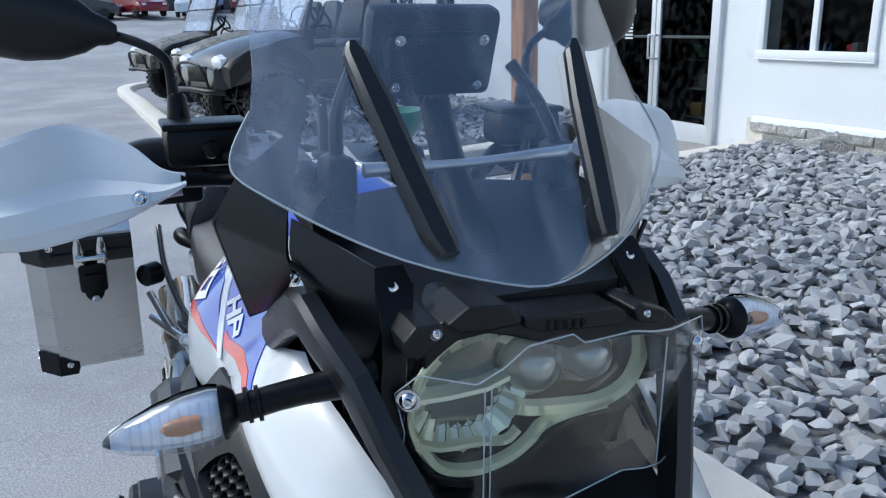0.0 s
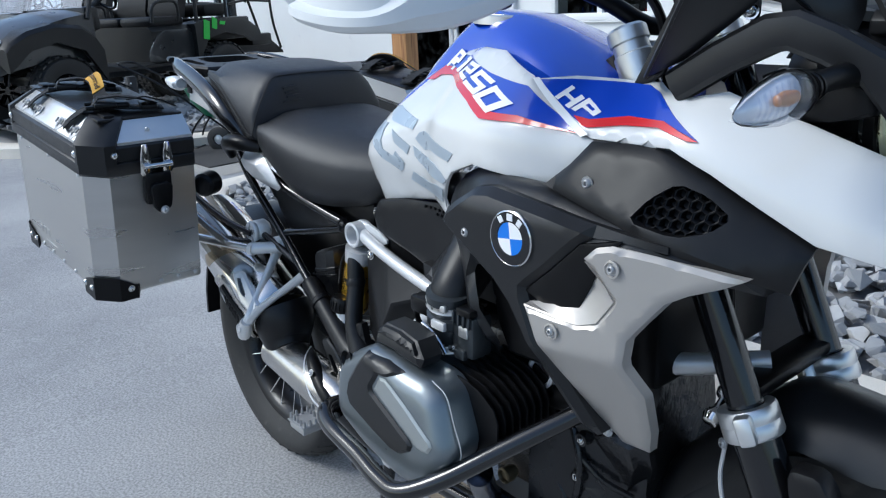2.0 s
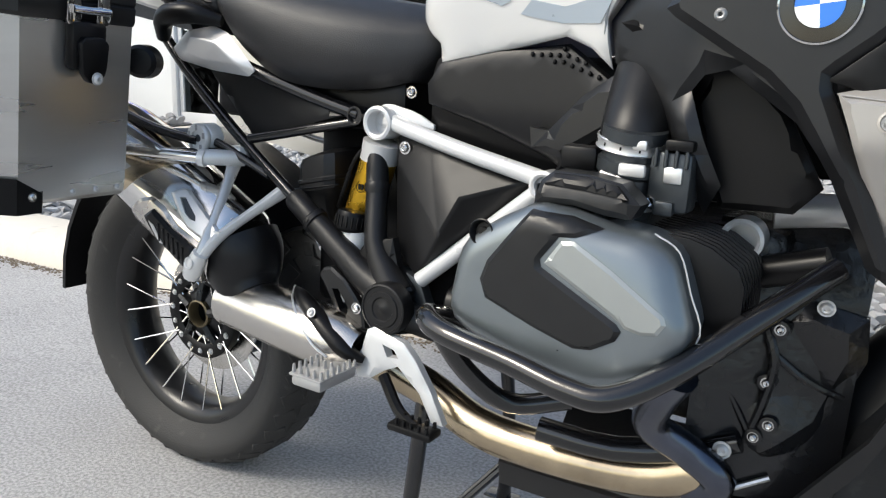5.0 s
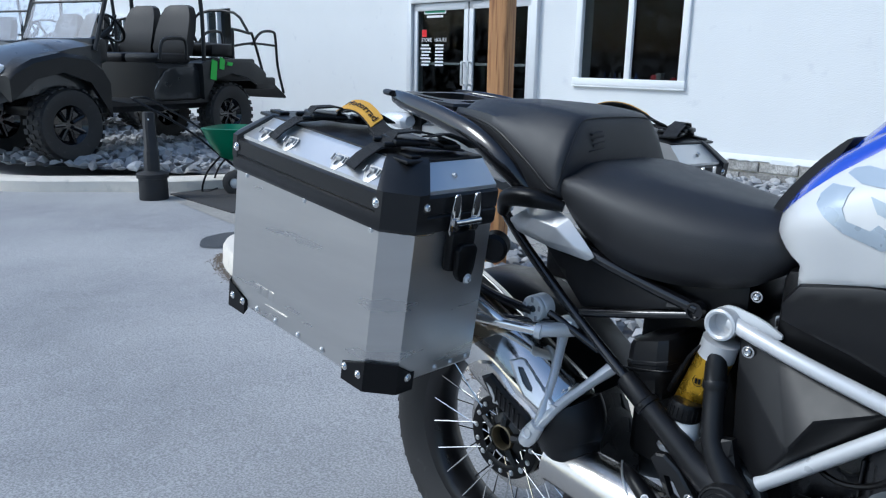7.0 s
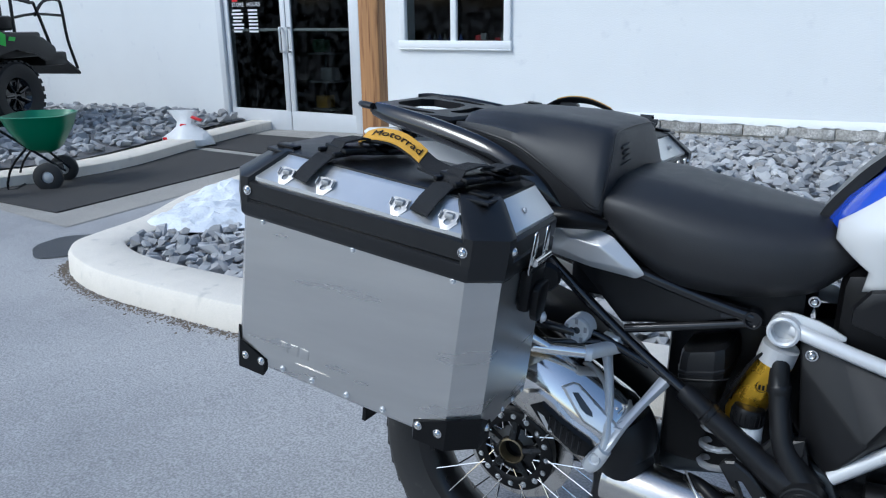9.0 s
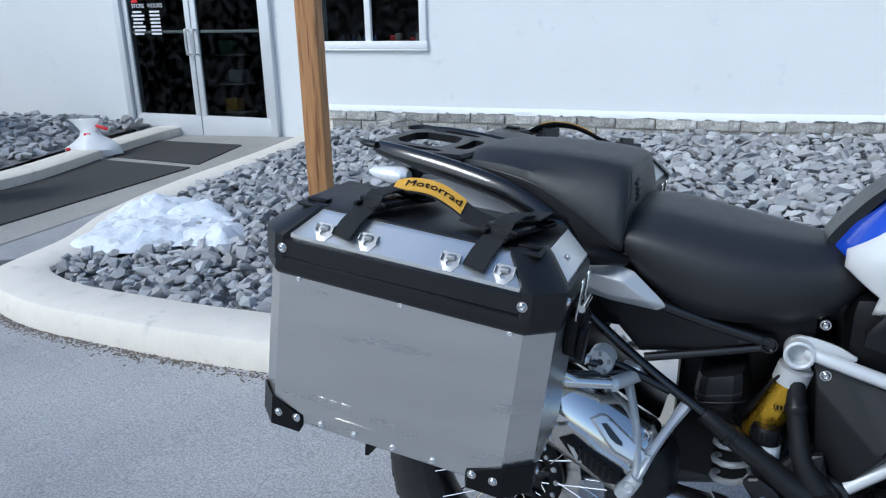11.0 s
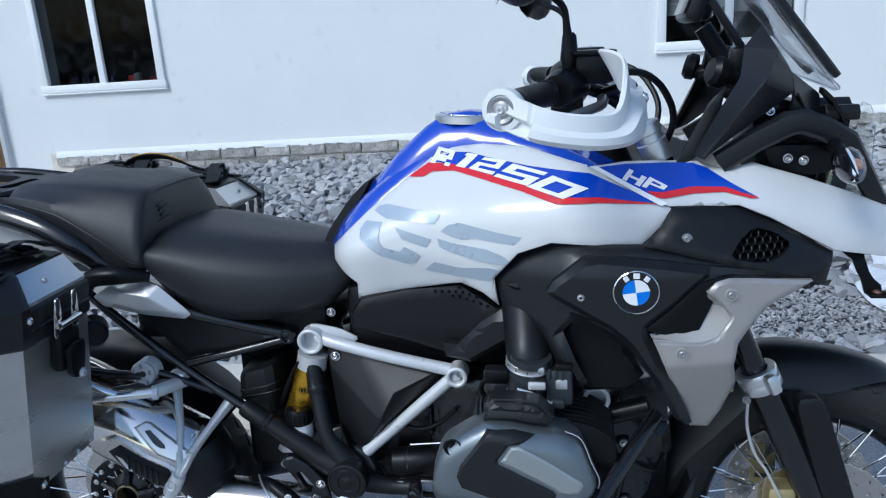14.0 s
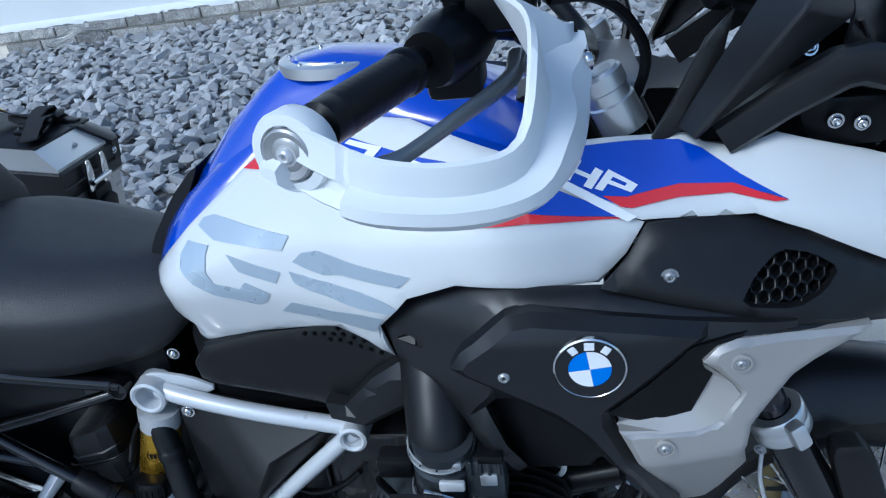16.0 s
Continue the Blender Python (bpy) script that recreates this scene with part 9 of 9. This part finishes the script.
# signs on the door glass
sg = tagged(new("door_sign"), "white and red stickers with the store hours on the door glass", "sign")
yy = WALL_Y - .002
put = lambda nm, bm, mt: part(nm, bm, mt, sg)
for word, x in (("STORE", -7.53), ("HOURS", -7.25)):
    bm = words(word, .075, 0, 'LEFT', .0005)
    bm.transform(Matrix.Translation((x, yy, 1.435)) @ pose(0, 0, 0, 90))
    tagged(put("heading", bm, WHITE_DECAL), kind="stuff")
for i in range(7):
    put("writing_bar", box(-7.45 + .01 * (i % 3), yy, 1.385 - .046 * i, .16 + .03 * ((i * 5) % 3), .002, .024, 0), WHITE_DECAL)
    put("writing_bar", box(-7.15, yy, 1.385 - .046 * i, .17, .002, .024, 0), WHITE_DECAL)
put("red_sticker", box(-7.47, yy, 1.55, .10, .002, .10, 0), RED)
put("green_logo", box(-7.25, yy, 1.88, .42, .002, .10, 0), mat("sticker_green", (.03, .30, .15), .5))
put("logo_outline", box(-7.25, yy + .002, 1.88, .46, .002, .13, 0), WHITE_DECAL)
put("writing_bar", box(-7.25, yy, 1.78, .34, .002, .03, 0), WHITE_DECAL)
put("logo_cap", panel(circle(-7.29, 1.985, .05, 12), lambda x, z: yy, .002, 0, .05), mat("sticker_orange", (.6, .25, .05), .5))

# goods behind the window and the doors
rg = random.Random(12)
cols_ = [mat("carton_%s" % n, c, .5) for n, c in (("blue", (.03, .07, .25)), ("red", (.45, .02, .03)), ("ochre", (.50, .30, .06)), ("grey", (.25, .26, .27)), ("green", (.06, .16, .08)), ("brown", (.25, .13, .06)))]
shelf = thing("window_shelf", "wooden shelf behind the window", "shelf")
part("board", box(-3.98, 6.86, .90, 1.5, .30, .03, .004), WOOD, shelf)
for x in (-4.63, -3.33):
    part("leg", box(x, 6.86, .32, .05, .26, 1.12, .004), WOOD, shelf)
for i in range(7):
    x = -4.58 + .075 * i
    b = thing("bottle", "small dark bottle on the window shelf", "bottle", Matrix.Translation((x, 6.84, .918)), "bottles on the shelf")
    part("bottle_body", lathe([(0, 0), (.024, 0), (.025, .09), (.012, .12), (.011, .15), (0, .15)], 12), cols_[3 if i % 2 else 0], b)
for i in range(7):
    x = -3.88 + .085 * i
    s_ = rg.uniform(.08, .2)
    b = thing("carton", "small coloured carton on the window shelf", "carton", Matrix.Translation((x, 6.84 + rg.uniform(-.03, .03), .917)), "cartons on the shelf")
    part("carton_box", box(0, 0, s_ / 2, .07, .07, s_, .003), cols_[(i * 2 + 1) % 6], b)
for x, y, h, m_ in ((-6.9, 7.6, 1.3, 2), (-6.2, 8.2, 1.6, 3), (-5.6, 7.8, .8, 5), (-7.2, 9.0, 1.7, 4)):
    b = thing("display_stand", "shop display stand behind the door", "display stand", Matrix.Translation((x, y, -.19)))
    part("stand_post", box(0, 0, h / 2, .05, .05, h, .006), GREYENG, b)
    for k in range(3):
        part("stand_shelf", box(0, 0, .15 + k * h / 3.2, .45, .30, .02, .004), cols_[3], b)
        part("stock", box(rg.uniform(-.08, .08), 0, .26 + k * h / 3.2, .22, .18, .18, .01), cols_[(m_ + k) % 6], b)

# ---- distance: parked cars, a low building and a bank of trees ----
def car(m, paint, label, tall=1.0):
    c = thing("car", label, "car", m, "cars parked far off")
    prof = [(-2.2, .45, .80), (-2.15, .80, .84), (-1.6, 1.02 * tall, .86), (-.6, 1.05 * tall, .88), (.7, 1.02 * tall, .88), (1.3, .95, .87), (2.05, .80, .84), (2.2, .55, .78)]
    part("body", loft([[Vector((x, y, z)) for y, z in ((-w, .30), (-w - .03, .60), (-w, zt), (w, zt), (w + .03, .60), (w, .30))] for x, zt, w in prof]), paint, c)
    part("cabin", loft([[Vector((x, -w, z)), Vector((x, w, z)), Vector((x + dx, w * .86, z + h)), Vector((x + dx, -w * .86, z + h))] for x, w, z, h, dx in ((-1.9, .78, 1.0 * tall, .05, .1), (-1.2, .80, 1.0 * tall, .50 * tall, .1), (.1, .80, 1.0 * tall, .52 * tall, 0), (1.0, .78, .98, .05, -.1))]), GLOSSBLACK, c, "dark windows")
    part("roof", loft([[Vector((x, y * w, z + (.02 if abs(y) < .9 else 0))) for y in (-1, -.8, .8, 1)] + [Vector((x, y * w, z - .04)) for y in (1, -1)] for x, w, z in ((-1.15, .66, 1.02 * tall + .49 * tall), (-.5, .69, 1.02 * tall + .52 * tall), (.15, .66, 1.02 * tall + .50 * tall))]), paint, c)
    for x in (-1.35, 1.35):
        for y in (-.80, .80):
            part("wheel", lathe([(0, .11), (.18, .11), (.20, .09), (.31, .09), (.33, .05), (.33, -.05), (.31, -.09), (0, -.09)], 18, Matrix.Translation((x, y, .33)) @ pose(0, 0, 0, 90 if y < 0 else -90)), RUBBER, c)
    for y in (-.6, .6):
        part("headlight", box(2.14, y, .68, .10, .26, .12, .03), LENS_INNER, c)
    return c


CAR_WHITE = mat("car_white", (.70, .72, .74), .3, 0, .02, 3, coat=.5)
CAR_RED = mat("car_red", (.22, .012, .018), .3, 0, .05, 3, coat=.5)
CAR_DARK = mat("car_dark", (.035, .038, .045), .3, .2, .05, 3, coat=.5)
CAR_BLUE = mat("car_pale_blue", (.35, .45, .60), .3, .2, .05, 3, coat=.5)
for x, y, a, pm, lab, tl in ((-48, -1.6, 80, CAR_DARK, "dark estate car parked far off", 1.1), (-48.5, 1.6, 20, CAR_RED, "red car parked far off", 1.0), (-47.5, 4.6, -12, CAR_WHITE, "white car parked far off", 1.05), (-50, 8.0, -10, CAR_RED, "dark red estate car parked far off", 1.1), (-52, 5.8, 0, CAR_BLUE, "pale blue car parked far off", 1.0), (-47, -6.5, 10, CAR_RED, "red car parked far off", 1.0)):
    car(Matrix.Translation((x, y, gz(x))) @ pose(0, 0, 0, 0, 0, a), pm, lab, tl)
fb = thing("far_building", "low pale far building with dark doors", "building", Matrix.Translation((-78, 4, gz(-78))))
part("wall", box(0, 0, 2.6, 10, 60, 5.2, .05), mat("far_wall", (.42, .36, .28), .9, 0, .1, .3), fb)
part("roof", loft([[Vector((-6, y, 5.1)), Vector((0, y, 7.0)), Vector((6, y, 5.1)), Vector((6, y, 4.95)), Vector((-6, y, 4.95))] for y in (-31, 31)]), GREYENG, fb)
for k in range(9):
    part("door", box(5.03, -26 + 6.5 * k, 1.5, .1, 3.2, 3.0, .02), CAR_DARK, fb)
